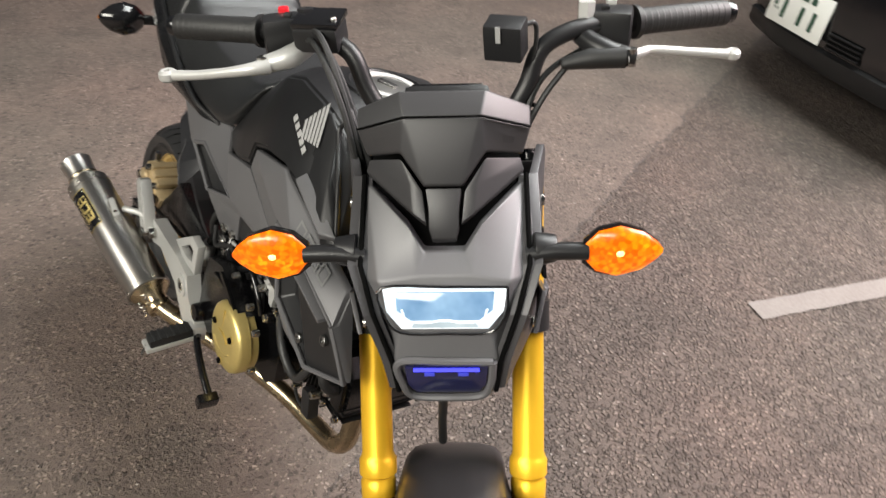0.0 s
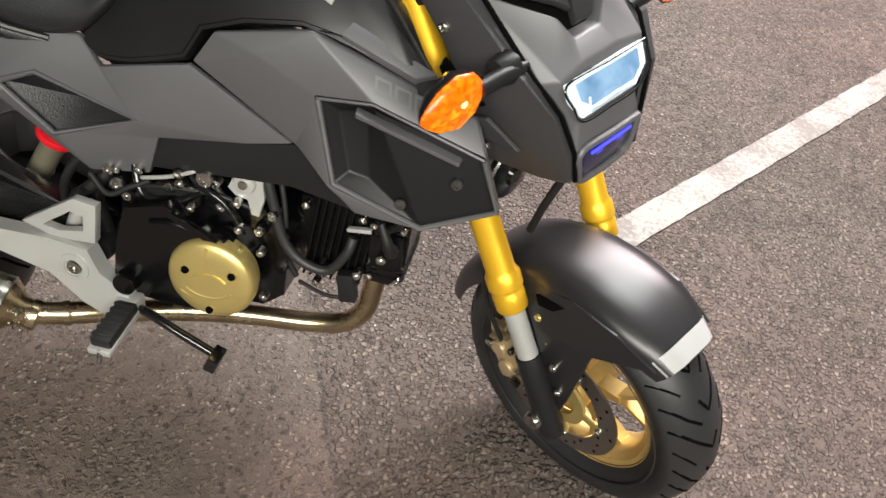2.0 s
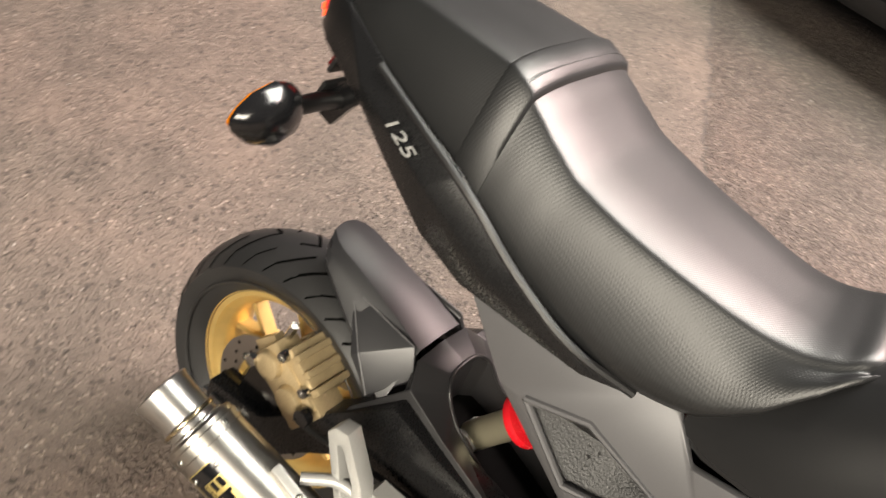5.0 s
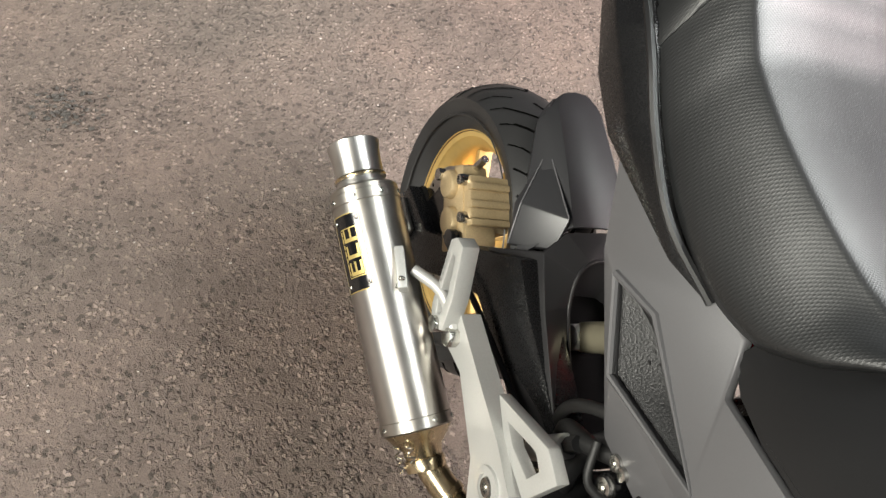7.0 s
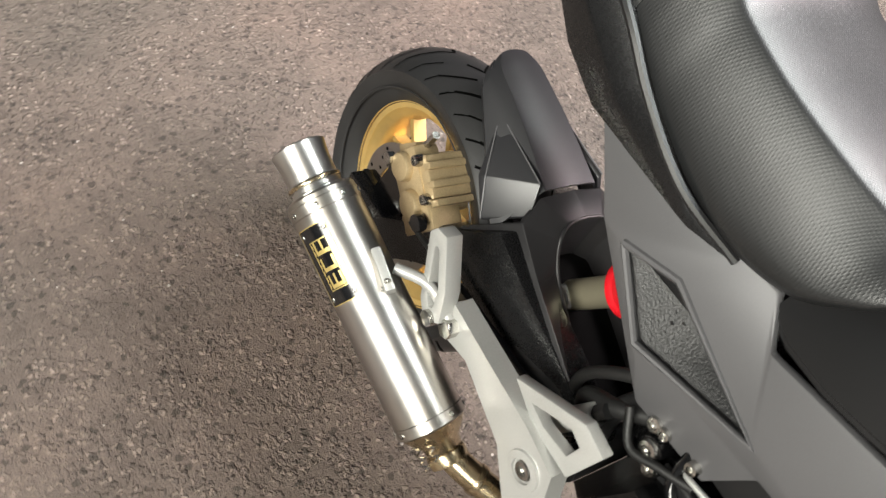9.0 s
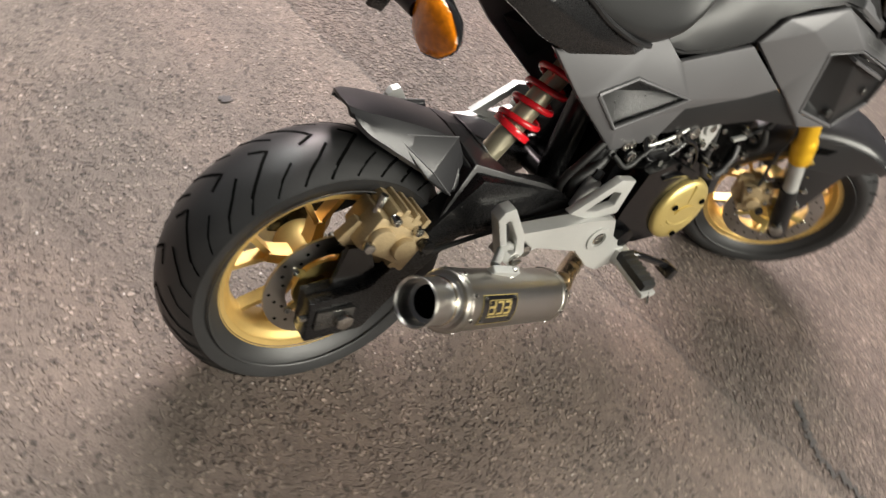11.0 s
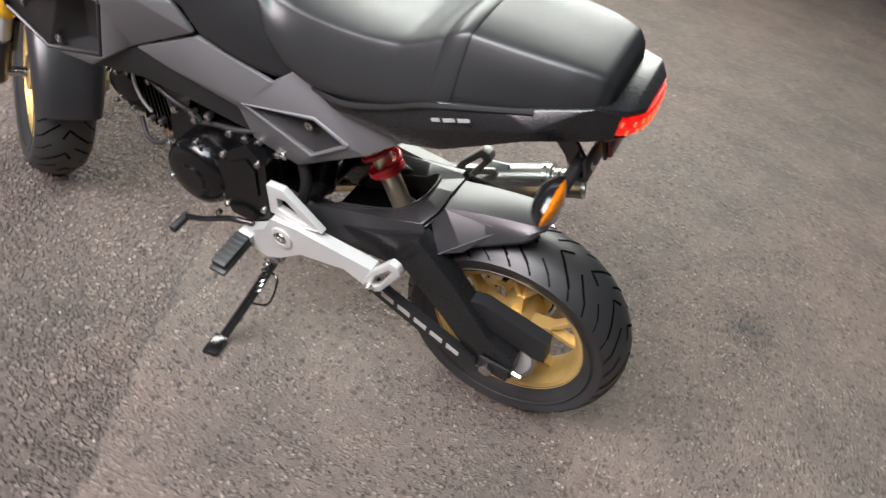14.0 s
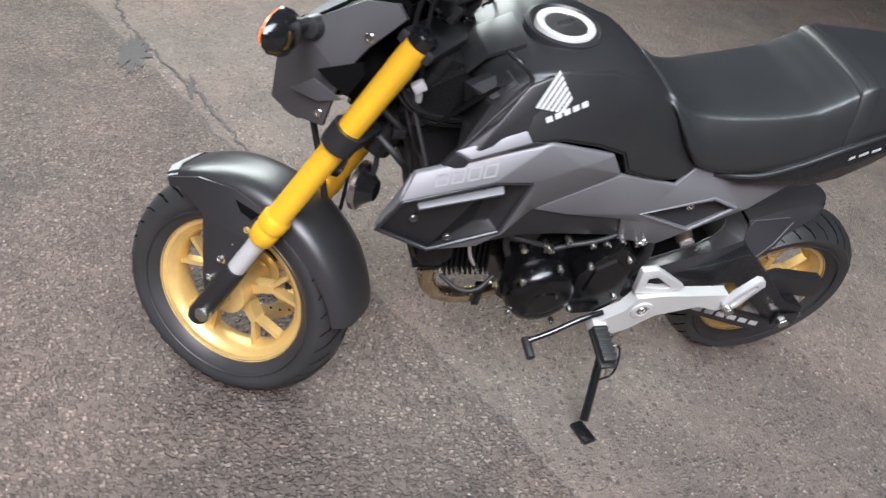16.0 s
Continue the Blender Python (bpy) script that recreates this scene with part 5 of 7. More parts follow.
for sgn in (1, -1):
    for k in range(6):
        bx, bz, tx, tz = .758 + .0078 * k, .784 + .0010 * k, .7450 + .0046 * k, .804 + .0062 * k
        decal([[on_tank(bx, bz, sgn), on_tank(bx + .0056, bz + .0007, sgn), on_tank(tx + .0036, tz + .0040, sgn), on_tank(tx, tz, sgn)]], tank, M_WHITE, "badge_feather", "silver slanted bar of a winged badge")
    for k in range(5):
        x, z = .719 + .0134 * k, .799 - .0054 * k
        q = lambda u, v: on_tank(x + .0098 * u + .0030 * v, z - .0040 * u + .0074 * v, sgn)
        decal([[q(0, -.5), q(1, -.5), q(1, .5), q(0, .5)]], tank, M_WHITE, "letter_block", "silver lettering as a plain block")
for sh, sgn in zip(shrouds, (1, -1)):
    frames = []
    A, B, C, D = Vector((.838, .1615, .709)), Vector((.937, .1600, .682)), Vector((.940, .1715, .665)), Vector((.842, .1725, .691))
    for k in range(4):
        u0, u1 = .04 + k * .24, .04 + k * .24 + .20
        def at(u, w):
            p = (A + (B - A) * u) * (1 - w) + (D + (C - D) * u) * w + Vector((0, .0025, 0))
            return Vector((p.x, p.y * sgn, p.z))
        e = .03
        for (ua, ub, wa, wb) in ((u0, u1, .0, .16), (u0, u1, .84, 1.0), (u0, u0 + e, .16, .84), (u1 - e, u1, .16, .84)):
            frames.append([at(ua, wa), at(ub, wa), at(ub, wb), at(ua, wb)])
    decal(frames, sh, M_DARKDECAL, "lettering", "outlined grey lettering as plain blocks")


def lettering(text, size, m, owner, mat, name="number"):
    cu = bpy.data.curves.new("text", "FONT")
    cu.body, cu.size, cu.extrude = text, size, 0.0004
    tmp = bpy.data.objects.new("text", cu)
    scene.collection.objects.link(tmp)
    bpy.context.view_layer.update()
    me = bpy.data.meshes.new_from_object(tmp.evaluated_get(bpy.context.evaluated_depsgraph_get()))
    bpy.data.objects.remove(tmp)
    me.transform(m)
    me.materials.clear()
    me.materials.append(mat)
    ob = new(name, me)
    ob.parent = owner
    return ob


SLANT = Matrix(((1.55, .38, 0, 0), (0, 1, 0, 0), (0, 0, 1, 0), (0, 0, 0, 1)))
lettering("125", .0185, Matrix.Translation((.098, -.1452, .7475)) @ pose(0, 0, 0, 82, 26, -4) @ SLANT, tails[1], M_WHITE)
for k, w in enumerate((.012, .018, .018)):
    x = (.188, .172, .151)[k] - w / 2
    part("letter_bar", box(w, .001, .0052, (x, .1462, .7185 + .47 * (.187 - x)), 0, (0, 25, 4)), M_WHITE, tails[0], "small white lettering as a plain bar")


# swingarm with an arched yoke round the shock absorber
arm_v = {"a": (.345, .100, .368), "b": (.27, .106, .394), "c": (.192, .108, .428), "d": (.110, .110, .362), "e": (.02, .118, .278), "f": (-.035, .126, .262), "g": (-.04, .126, .212), "h": (.03, .124, .206), "i": (.125, .120, .290), "j": (.20, .118, .350), "k": (.30, .108, .330), "l": (.42, .098, .300), "m": (.455, .092, .33), "n": (.44, .092, .350)}
LEG = ["nabklm", "bcjk", "cdij", "dehi", "efgh"]
arm_r = dict(arm_v, b=(.275, .105, .410), c=(.205, .104, .426), d=(.148, .106, .365), e=(.045, .122, .266), f=(-.046, .126, .258), g=(-.044, .126, .182), h=(.05, .124, .186), i=(.12, .114, .262), j=(.19, .108, .325), a=(.345, .098, .392), n=(.44, .092, .362))
arms = [part("swingarm_leg", shell(arm_v, LEG, .042, .005), M_FRAME, bike, "black swingarm leg")]
leg_r = shell(arm_r, LEG, .042, .005)
leg_r.transform(Matrix.Diagonal((1, -1, 1, 1)))
arms.append(part("swingarm_leg", leg_r, M_FRAME, bike, "black swingarm leg"))
YOKE = {"0": (.186, 0, .462), "1": (.222, 0, .453), "2": (.222, 0, .37), "3": (.192, 0, .40),
        "a": (.186, .050, .456), "b": (.224, .026, .450), "c": (.236, .044, .440), "d": (.262, .050, .413), "e": (.310, .054, .390), "f": (.40, .058, .354),
        "o": (.203, .077, .437), "p": (.272, .088, .418), "q": (.335, .094, .402), "r": (.43, .092, .360), "s": (.150, .100, .374), "t": (.197, .102, .345), "l": (.305, .106, .350), "m": (.41, .102, .325),
        "g": (.224, .026, .37), "h": (.236, .044, .365), "i": (.262, .050, .345), "j": (.31, .054, .32), "k": (.40, .058, .30), "u": (.192, .050, .40)}


def yoke():
    """A faceted arch round the shock: flat top strips, a deep inner wall and creased flanks."""
    half = ["01ba", "abco", "cdpo", "deqp", "efrq", "1bg2", "bchg", "cdih", "deji", "efkj", "opt", "ots", "pqlt", "qrml", "0au3", "aosu"]
    return shell(two_sided(YOKE), half + [f.swapcase() for f in half], .010, .0035, (-.3, 0, -1))


part("swingarm_yoke", yoke(), M_FENDER, bike, "matt dark grey faceted swingarm yoke")
for sgn in (1, -1):
    lip = spline([(.222, 0, .4545), (.2245, .026 * sgn, .4515), (.2365, .044 * sgn, .4415), (.262, .0495 * sgn, .4145), (.31, .0535 * sgn, .3915), (.385, .057 * sgn, .3615)], 5)
    part("yoke_lip", tube(lip, .0022, 8, 1), M_FENDER, bike, "rounded lip of the shock opening")
part("inner_fender", prism([(.20, .385), (.24, .375), (.33, .335), (.41, .30), (.41, .292), (.33, .325), (.24, .362), (.20, .372)], -.060, .060, .002), M_SHADE_BLACK, bike, "black splash guard below the shock")
part("swingarm_pivot", rod((.445, -.12, .335), (.445, .12, .335), .018, seg=20, bevel=.003), M_BLACK, bike)
for sgn, leg in zip((1, -1), arms):
    y = .128 * sgn
    part("adjuster_plate", bevelled(box(.060, .006, .034, (-.005, y, .226)), .002), M_PEWTER if sgn < 0 else M_BLACK, leg)
    part("axle_nut", rod((.006, y, .226), (.006, y + .016 * sgn, .226), .014, seg=6, bevel=.002), M_BOLT, leg)
    part("adjuster_bolt", rod((-.056, y - .010 * sgn, .226), (-.028, y - .010 * sgn, .226), .005, seg=6), M_BOLT, leg)
part("rear_axle", rod((.006, -.13, .226), (.006, .13, .226), .009, seg=14), M_BOLT, bike)


def hugger():
    """A straight tapering guard over the tyre: flat crest, sloping sides, rounded rear tip."""
    rows, n = [], 12
    for k in range(n + 1):
        f = k / n
        zc, zl = .511 - .049 * f + .004 * math.sin(math.pi * f), .497 - .103 * f
        tip = max(0.0, 1 - f * 6) ** 2
        ws, wl = .037 + .010 * f - .010 * tip, .045 + .041 * f - .008 * tip
        sec = [(wl - .002, zl - .007), (wl, zl), (ws + (wl - ws) * .55, zl + (zc - zl) * .45), (ws + .002, zc - .010), (ws - .006, zc - .002), (ws * .45, zc), (0, zc + .0005)]
        x = lambda u: .000 + .180 * f + .016 * tip * (u / .045) ** 2
        half = [Vector((x(u), u, z)) for u, z in sec]
        rows.append(half + [Vector((p.x, -p.y, p.z)) for p in reversed(half[:-1])])
    bm = loft(rows, closed=False, cap=False)
    bmesh.ops.recalc_face_normals(bm, faces=bm.faces)
    bmesh.ops.solidify(bm, geom=bm.faces, thickness=.004)
    return bm


hug = part("rear_hugger", hugger(), M_HUGGER, bike, "dark grey rear wheel hugger", None, 28)
for sgn in (1, -1):
    fin = shell({"a": (.070, .046, .476), "t": (.176, .050, .468), "m": (.126, .080, .432), "f": (.194, .058, .433), "b": (.160, .090, .396), "k": (.118, .083, .424)}, ["atm", "tfbm", "mbk", "amk"], .007, .0015, (0, -.6, -.6))
    if sgn < 0:
        fin.transform(Matrix.Diagonal((1, -1, 1, 1)))
    fo = part("hugger_fin", fin, M_HUGGER, hug, "raised angular side fin")
    # thin grey lines drawn along three edges of the fin
    part("fin_edge", join(*[tube([(a[0], a[1] * sgn, a[2]), (b[0], b[1] * sgn, b[2])], .0010, 6, 1) for a, b in (((.070, .0465, .4765), (.176, .0505, .4685)), ((.070, .0465, .4765), (.126, .0808, .4325)), ((.126, .0808, .4325), (.160, .0908, .3965)))]), M_GREY, fo, "thin pale line along the fin edge")

# shock absorber
S0, S1 = Vector((.272, 0, .365)), Vector((.385, 0, .555))
SD = (S1 - S0).normalized()
shock = part("shock_absorber", rod(S0, S1, .019, seg=24), M_CHAMPAGNE, bike, "champagne shock body with a red coil spring")
part("shock_eye", rod(S0 - Vector((0, .022, 0)), S0 + Vector((0, .022, 0)), .016, seg=20, bevel=.002), M_ALU, shock)
side = Vector((0, 1, 0))
fwd = SD.cross(side)
coil = [S0 + SD * (.098 + .125 * k / 96) + .031 * (math.cos(k / 96 * 2 * math.pi * 4) * side + math.sin(k / 96 * 2 * math.pi * 4) * fwd) for k in range(97)]
part("coil_spring", tube(coil, .0055, 10, 1), M_RED, shock, "glossy red coil spring")
part("spring_collar", rod(S0 + SD * .086, S0 + SD * .098, .034, seg=28, bevel=.003), M_RED, shock, "red lower spring collar")

# engine
engine = part("engine", prism([(.46, .31), (.50, .286), (.69, .288), (.722, .315), (.728, .42), (.69, .455), (.56, .475), (.48, .45)], -.098, .098, .010), M_ENGINE, bike, "black air-cooled single-cylinder engine")
for k in range(9):
    x = .738 + k * .0105
    part("cooling_fin", prism([(x, .338), (x + .0032, .338), (x + .0225, .478), (x + .0193, .478)], -.066, .066, .001), M_FIN, engine, "thin black cooling fin")
part("barrel", rod((.72, 0, .395), (.84, 0, .415), .052, seg=28), M_ENGINE, engine)
head = part("cylinder_head", bevelled(prism([(.832, .350), (.870, .348), (.890, .375), (.893, .452), (.87, .475), (.842, .468)], -.062, .062, .008), .001), M_ENGINE, engine, "black cylinder head")
part("head_side_cover", rod((.862, .060, .412), (.862, .078, .412), .040, .034, 28, .003), M_ENGINE, head)
part("head_side_cover", bevelled(box(.052, .014, .062, (.862, -.068, .412)), .006), M_ENGINE, head)
for p in ((.842, .455), (.884, .455), (.842, .368), (.884, .368)):
    for sgn in (1, -1):
        part("bolt", bolt((p[0], sgn * .080 if sgn > 0 else -.076, p[1]), (0, sgn, 0), .006), M_BOLT, head)
part("head_nut", rod((.888, -.03, .455), (.905, -.03, .46), .007, seg=6), M_BOLT, head)
part("head_nut", rod((.888, .03, .455), (.905, .03, .46), .007, seg=6), M_BOLT, head)
# right side
cl = part("clutch_cover", prism([(.482, .316), (.500, .294), (.56, .288), (.610, .292), (.655, .305), (.680, .335), (.678, .388), (.645, .424), (.606, .441), (.565, .456), (.506, .439), (.488, .372)], -.146, -.098, .014), M_ENGINE, engine, "gloss black clutch cover")
part("cover_step", prism([(.575, .452), (.612, .436), (.655, .412), (.648, .405), (.606, .428), (.572, .443)], -.151, -.144, .002), M_ENGINE, cl, "raised edge of the clutch cover")
gold = part("round_cover", lathe([(0.0000, .012), (0.0172, .012), (0.0378, .011), (0.0516, .0095), (0.0585, .0065), (0.0620, .004), (0.0640, -.001), (0.0640, -.016), (.0600, -.018), (.0600, -.030)], 64, "Z"), M_GOLDCAST, engine, "gold round engine cover with three bolts", Matrix.Translation((.633, -.150, .356)) @ Matrix.Rotation(radians(90), 4, "X"))
part("raised_panel", prism([(.6065, .3580), (.6150, .3665), (.6270, .3710), (.6390, .3715), (.6500, .3690), (.6590, .3620), (.6480, .3585), (.6330, .3570), (.6180, .3570)], -.1645, -.158, .002), M_GOLDCAST, gold, "raised lens-shaped panel")
part("cover_ridge", tube([(.6000, .0, .3400), (.6120, .0, .3330), (.6270, .0, .3300), (.6420, .0, .3310), (.6560, .0, .3360), (.6660, .0, .3440)], .0030, 8, 5), M_GOLDCAST, gold, "curved raised ridge", Matrix.Translation((0, -.1595, 0)))
part("cover_ridge", tube([(.592, .0, .332), (.609, .0, .324), (.633, .0, .3195), (.656, .0, .323), (.674, .0, .333)], .0018, 8, 5), M_GOLDCAST, gold, "", Matrix.Translation((0, -.1590, 0)))
part("cover_rib", bevelled(box(.003, .004, .036, (.631, -.1605, .394)), .001), M_GOLDCAST, gold)
for p in ((0.6000, -.1585, 0.3710), (0.6680, -.1585, 0.3765), (0.6340, -.1585, 0.3090)):
    hole = part("socket", rod(p, (p[0], p[1] - .003, p[2]), .0078, seg=18), M_GOLDCAST, gold)
    part("bolt", bolt((p[0], p[1] - .003, p[2]), (0, -1, 0), .0058), M_SHADE_BLACK, hole)
for p in ((.49, .345), (.53, .438), (.60, .457), (.668, .440), (.700, .41), (.705, .335), (.55, .294)):
    part("bolt", bolt((p[0], -.135, p[1]), (0, -1, 0), .0065, .006), M_BOLT, engine)
part("oil_filler", rod((.505, -.135, .318), (.505, -.165, .318), .019, .017, 18, .003), M_ENGINE, engine, "black oil filler cap")
valve = part("valve_bracket", prism([(.640, .484), (.652, .512), (.688, .514), (.692, .476), (.684, .446), (.674, .448), (.668, .470), (.650, .474)], -.106, -.098, .003), M_ALU, engine, "pale grey air valve bracket")
part("valve_disc", rod((.664, -.104, .496), (.664, -.112, .496), .0175, .015, 28, .003), M_ALU, valve, "pale grey round air valve")
part("valve_boss", rod((.664, -.112, .496), (.664, -.115, .496), .007, seg=16, bevel=.001), M_BOLT, valve)
for p, r in (((.611, .493), .0125), ((.572, .492), .0065), ((.559, .468), .008), ((.481, .453), .0115), ((.495, .440), .0085), ((.633, .455), .008), ((.689, .429), .0075), ((.536, .429), .009), ((.515, .415), .006)):
    boss = part("bolt_boss", rod((p[0], -.085, p[1]), (p[0], -.114, p[1]), r * 1.35, r * 1.2, 16, .001), M_ENGINE, engine)
    part("bolt", bolt((p[0], -.114, p[1]), (0, -1, 0), r, .005), M_BOLT, boss)
part("cable", tube([(.515, -.108, .470), (.522, -.112, .473), (.558, -.114, .484), (.593, -.112, .499), (.62, -.10, .51)], .0030, 8, 5), M_ALU, engine, "bright steel cable end")
part("breather_hose", tube([(.690, -.085, .520), (.691, -.095, .508), (.703, -.098, .465), (.717, -.098, .415), (.742, -.097, .384), (.783, -.095, .374), (.809, -.093, .408), (.816, -.085, .433)], .0075, 12, 7), M_RUBBER, engine, "grey rubber breather hose")
part("cable_guide", tube([(.575, -.10, .505), (.600, -.112, .480), (.628, -.116, .470), (.655, -.114, .440), (.662, -.110, .415)], .0045, 10, 6), M_GLOSS, engine, "shiny black cable sleeve")
part("cable_guide", tube([(.500, -.10, .50), (.515, -.115, .455), (.540, -.118, .445), (.575, -.116, .452), (.605, -.112, .470)], .0055, 10, 6), M_GLOSS, engine, "shiny black cable sleeve")
part("hose_clip", bevelled(box(.012, .020, .016, (.705, -.098, .452), 0, (0, 12, 0)), .002), M_PEWTER, engine)
part("head_cover_bar", bevelled(box(.036, .010, .006, (.822, -.076, .4425), 0, (0, -8, 0)), .0015), M_ALU, engine, "pale cast edge of the cylinder head")
for p, r in (((.859, .407), .0085), ((.826, .371), .0075), ((.800, .395), .005)):
    part("bolt", bolt((p[0], -.082, p[1]), (0, -1, 0), r, .008), M_BOLT, engine)
part("rib", tube([(.545, -.147, .428), (.575, -.148, .434), (.602, -.147, .430)], .004, 8, 4), M_ENGINE, engine)
# left side
part("flywheel_cover", lathe([(0, .052), (.026, .052), (.030, .048), (.050, .047), (.062, .042), (.070, .030), (.072, 0)], 48, "Z"), M_ENGINE, engine, "round black flywheel cover", Matrix.Translation((.645, .098, .345)) @ Matrix.Rotation(radians(-90), 4, "X"))
spr = part("sprocket_cover", prism([(.475, .330), (.505, .295), (.565, .292), (.585, .33), (.590, .41), (.560, .452), (.525, .482), (.485, .455)], .098, .135, .012), M_ENGINE, engine, "black sprocket cover")
part("cover_panel", prism([(.500, .375), (.565, .365), (.560, .425), (.525, .450), (.505, .435)], .135, .139, .002), M_ENGINE, spr)
for p in ((.49, .345), (.575, .31), (.575, .435), (.50, .452), (.700, .395), (.705, .31), (.60, .27), (.635, .430)):
    part("bolt", bolt((p[0], .136, p[1]), (0, 1, 0), .0062, .006), M_BOLT, engine)
part("starter_motor", rod((.60, .045, .478), (.60, -.06, .478), .024, seg=24, bevel=.004), M_ENGINE, engine)
part("crank_bracket", bevelled(box(.016, .018, .055, (.745, .07, .285)), .003), M_ENGINE, engine)
# intake, hoses and brackets under the side panels
part("intake", tube([(.80, 0, .48), (.76, 0, .53), (.68, 0, .55), (.58, 0, .55)], .022, 14, 6), M_BLACK, bike, "black intake tract")
# simple block, coloured as dark as the shade behind the covers
part("air_box", prism([(.48, .48), (.66, .50), (.70, .56), (.64, .62), (.48, .60)], -.085, .085, .010), M_SHADE_BLACK, bike, "shade-black air box block behind the side covers")
part("frame_spine", tube([(.93, 0, .69), (.80, 0, .60), (.60, 0, .60), (.47, 0, .56), (.45, 0, .40), (.45, 0, .32)], .024, 14, 6), M_FRAME, bike, "black steel frame spine")
for sgn in (1, -1):
    part("rear_subframe", tube([(.47, .06 * sgn, .56), (.30, .075 * sgn, .64), (.10, .07 * sgn, .74), (0, .05 * sgn, .77)], .012, 12, 6), M_BLACK, bike)
    part("frame_stay", tube([(.445, .085 * sgn, .335), (.43, .09 * sgn, .42), (.455, .085 * sgn, .50)], .011, 12, 6), M_BLACK, bike)
for pts, r in (([(.70, -.075, .52), (.715, -.085, .45), (.72, -.09, .385), (.735, -.085, .345)], .0045),
               ([(.46, -.09, .46), (.43, -.10, .43), (.40, -.095, .40), (.41, -.09, .37)], .010),
               ([(.44, -.10, .50), (.40, -.10, .45), (.38, -.09, .40), (.39, -.085, .35)], .007),
               ([(.50, -.11, .455), (.56, -.115, .468), (.62, -.11, .470), (.67, -.10, .455)], .004),
               ([(.60, -.10, .50), (.64, -.105, .455), (.66, -.11, .42)], .005),
               ([(.74, .072, .50), (.735, .085, .45), (.715, .09, .40)], .007),
               ([(.50, .10, .50), (.56, .11, .48), (.62, .105, .46), (.66, .10, .44)], .005),
               ([(.735, -.07, .325), (.78, -.08, .318), (.82, -.078, .322)], .003)):
    part("hose", tube(pts, r, 10, 6), M_GRIP, bike, "thin black hose")
part("sensor_box", bevelled(box(.026, .02, .048, (.812, -.078, .342), 0, (0, -10, 0)), .003), M_BLACK, bike, "small black clip-on box")
for p in ((.478, -.105, .475), (.515, -.11, .485), (.575, -.112, .478), (.625, -.108, .488), (.655, -.11, .465)):
    part("bolt", bolt(p, (0, -1, 0), .0075, .008), M_BOLT, bike)
    part("bolt", bolt((p[0], -p[1], p[2] - .01), (0, 1, 0), .007, .008), M_BOLT, bike)
part("engine_mount", prism([(.50, .44), (.54, .47), (.60, .475), (.60, .445), (.55, .43)], -.112, -.104, .003), M_BLACK, bike, "black engine mount plate")
part("brake_cylinder", rod((.405, -.115, .36), (.425, -.112, .415), .013, seg=18, bevel=.002), M_ALU, bike, "rear brake master cylinder")
part("cylinder_cap", rod((.425, -.112, .415), (.430, -.111, .430), .009, seg=6), M_BLACK, bike)

# small fittings round the engine
for pts, r, mat_ in (([(.805, .075, .505), (.812, .092, .470), (.800, .094, .425), (.785, .088, .395)], .0035, M_ALU),
                     ([(.66, .100, .455), (.70, .112, .478), (.75, .105, .490), (.80, .085, .495)], .005, M_GRIP),
                     ([(.735, .088, .36), (.765, .10, .335), (.80, .095, .33), (.835, .07, .345)], .0045, M_GRIP),
                     ([(.845, -.068, .44), (.88, -.085, .47), (.87, -.09, .50), (.82, -.08, .52)], .006, M_GRIP),
                     ([(.44, -.112, .46), (.47, -.122, .44), (.50, -.118, .455), (.53, -.112, .47)], .0045, M_GRIP)):
    part("hose", tube(pts, r, 10, 6), mat_, bike, "thin hose beside the engine")
for x, y, z, r in ((.862, .083, .448, .006), (.826, .075, .462, .006), (.795, .072, .452, .006), (.772, .078, .372, .006), (.806, .072, .356, .006), (.705, .104, .452, .0075), (.665, .103, .462, .006), (.545, .108, .468, .0075), (.745, .075, .475, .0065),
                   (.862, -.083, .448, .006), (.826, -.075, .462, .0065), (.772, -.078, .372, .006), (.705, -.104, .455, .007), (.590, -.108, .470, .0075), (.745, -.082, .470, .0065), (.765, -.080, .340, .006)):
    part("bolt", bolt((x, y, z), (0, 1 if y > 0 else -1, 0), r, .008), M_BOLT, engine)
plug = part("spark_plug_cap", tube([(.868, -.060, .415), (.872, -.088, .425), (.868, -.100, .445), (.855, -.098, .475)], .009, 12, 5, (.012, .010, .008, .005)), M_GRIP, engine, "black rubber spark plug cap")
part("head_rib", join(*[box(.058, .128, .0028, (.862, 0, .362 + .013 * k), .001) for k in range(8)]), M_FIN, engine, "stacked fins of the cylinder head")
part("engine_bracket", prism([(.685, .452), (.735, .462), (.745, .505), (.70, .520), (.675, .49)], .088, .094, .002), M_BLACK, bike, "black engine bracket")
part("fin_core", bevelled(box(.112, .104, .128, (.790, 0, .408), 0, (0, -8, 0)), .004), M_FIN, engine, "black cylinder casting between the fins")

# exhaust
E0, E1 = Vector((.330, -.190, .253)), Vector((.066, -.248, .358))
ED = (E1 - E0).normalized()
QE = ED.to_track_quat("Z", "Y").to_matrix().to_4x4() @ Matrix.Diagonal((.915, .915, 1, 1))
LE = (E1 - E0).length
can = part("silencer", lathe([(0, -.004), (.040, -.004), (.046, 0), (.046, LE), (.043, LE + .003), (.034, LE + .004)], 64, "Z"), M_STEEL, bike, "brushed steel exhaust silencer", Matrix.Translation(E0) @ QE)
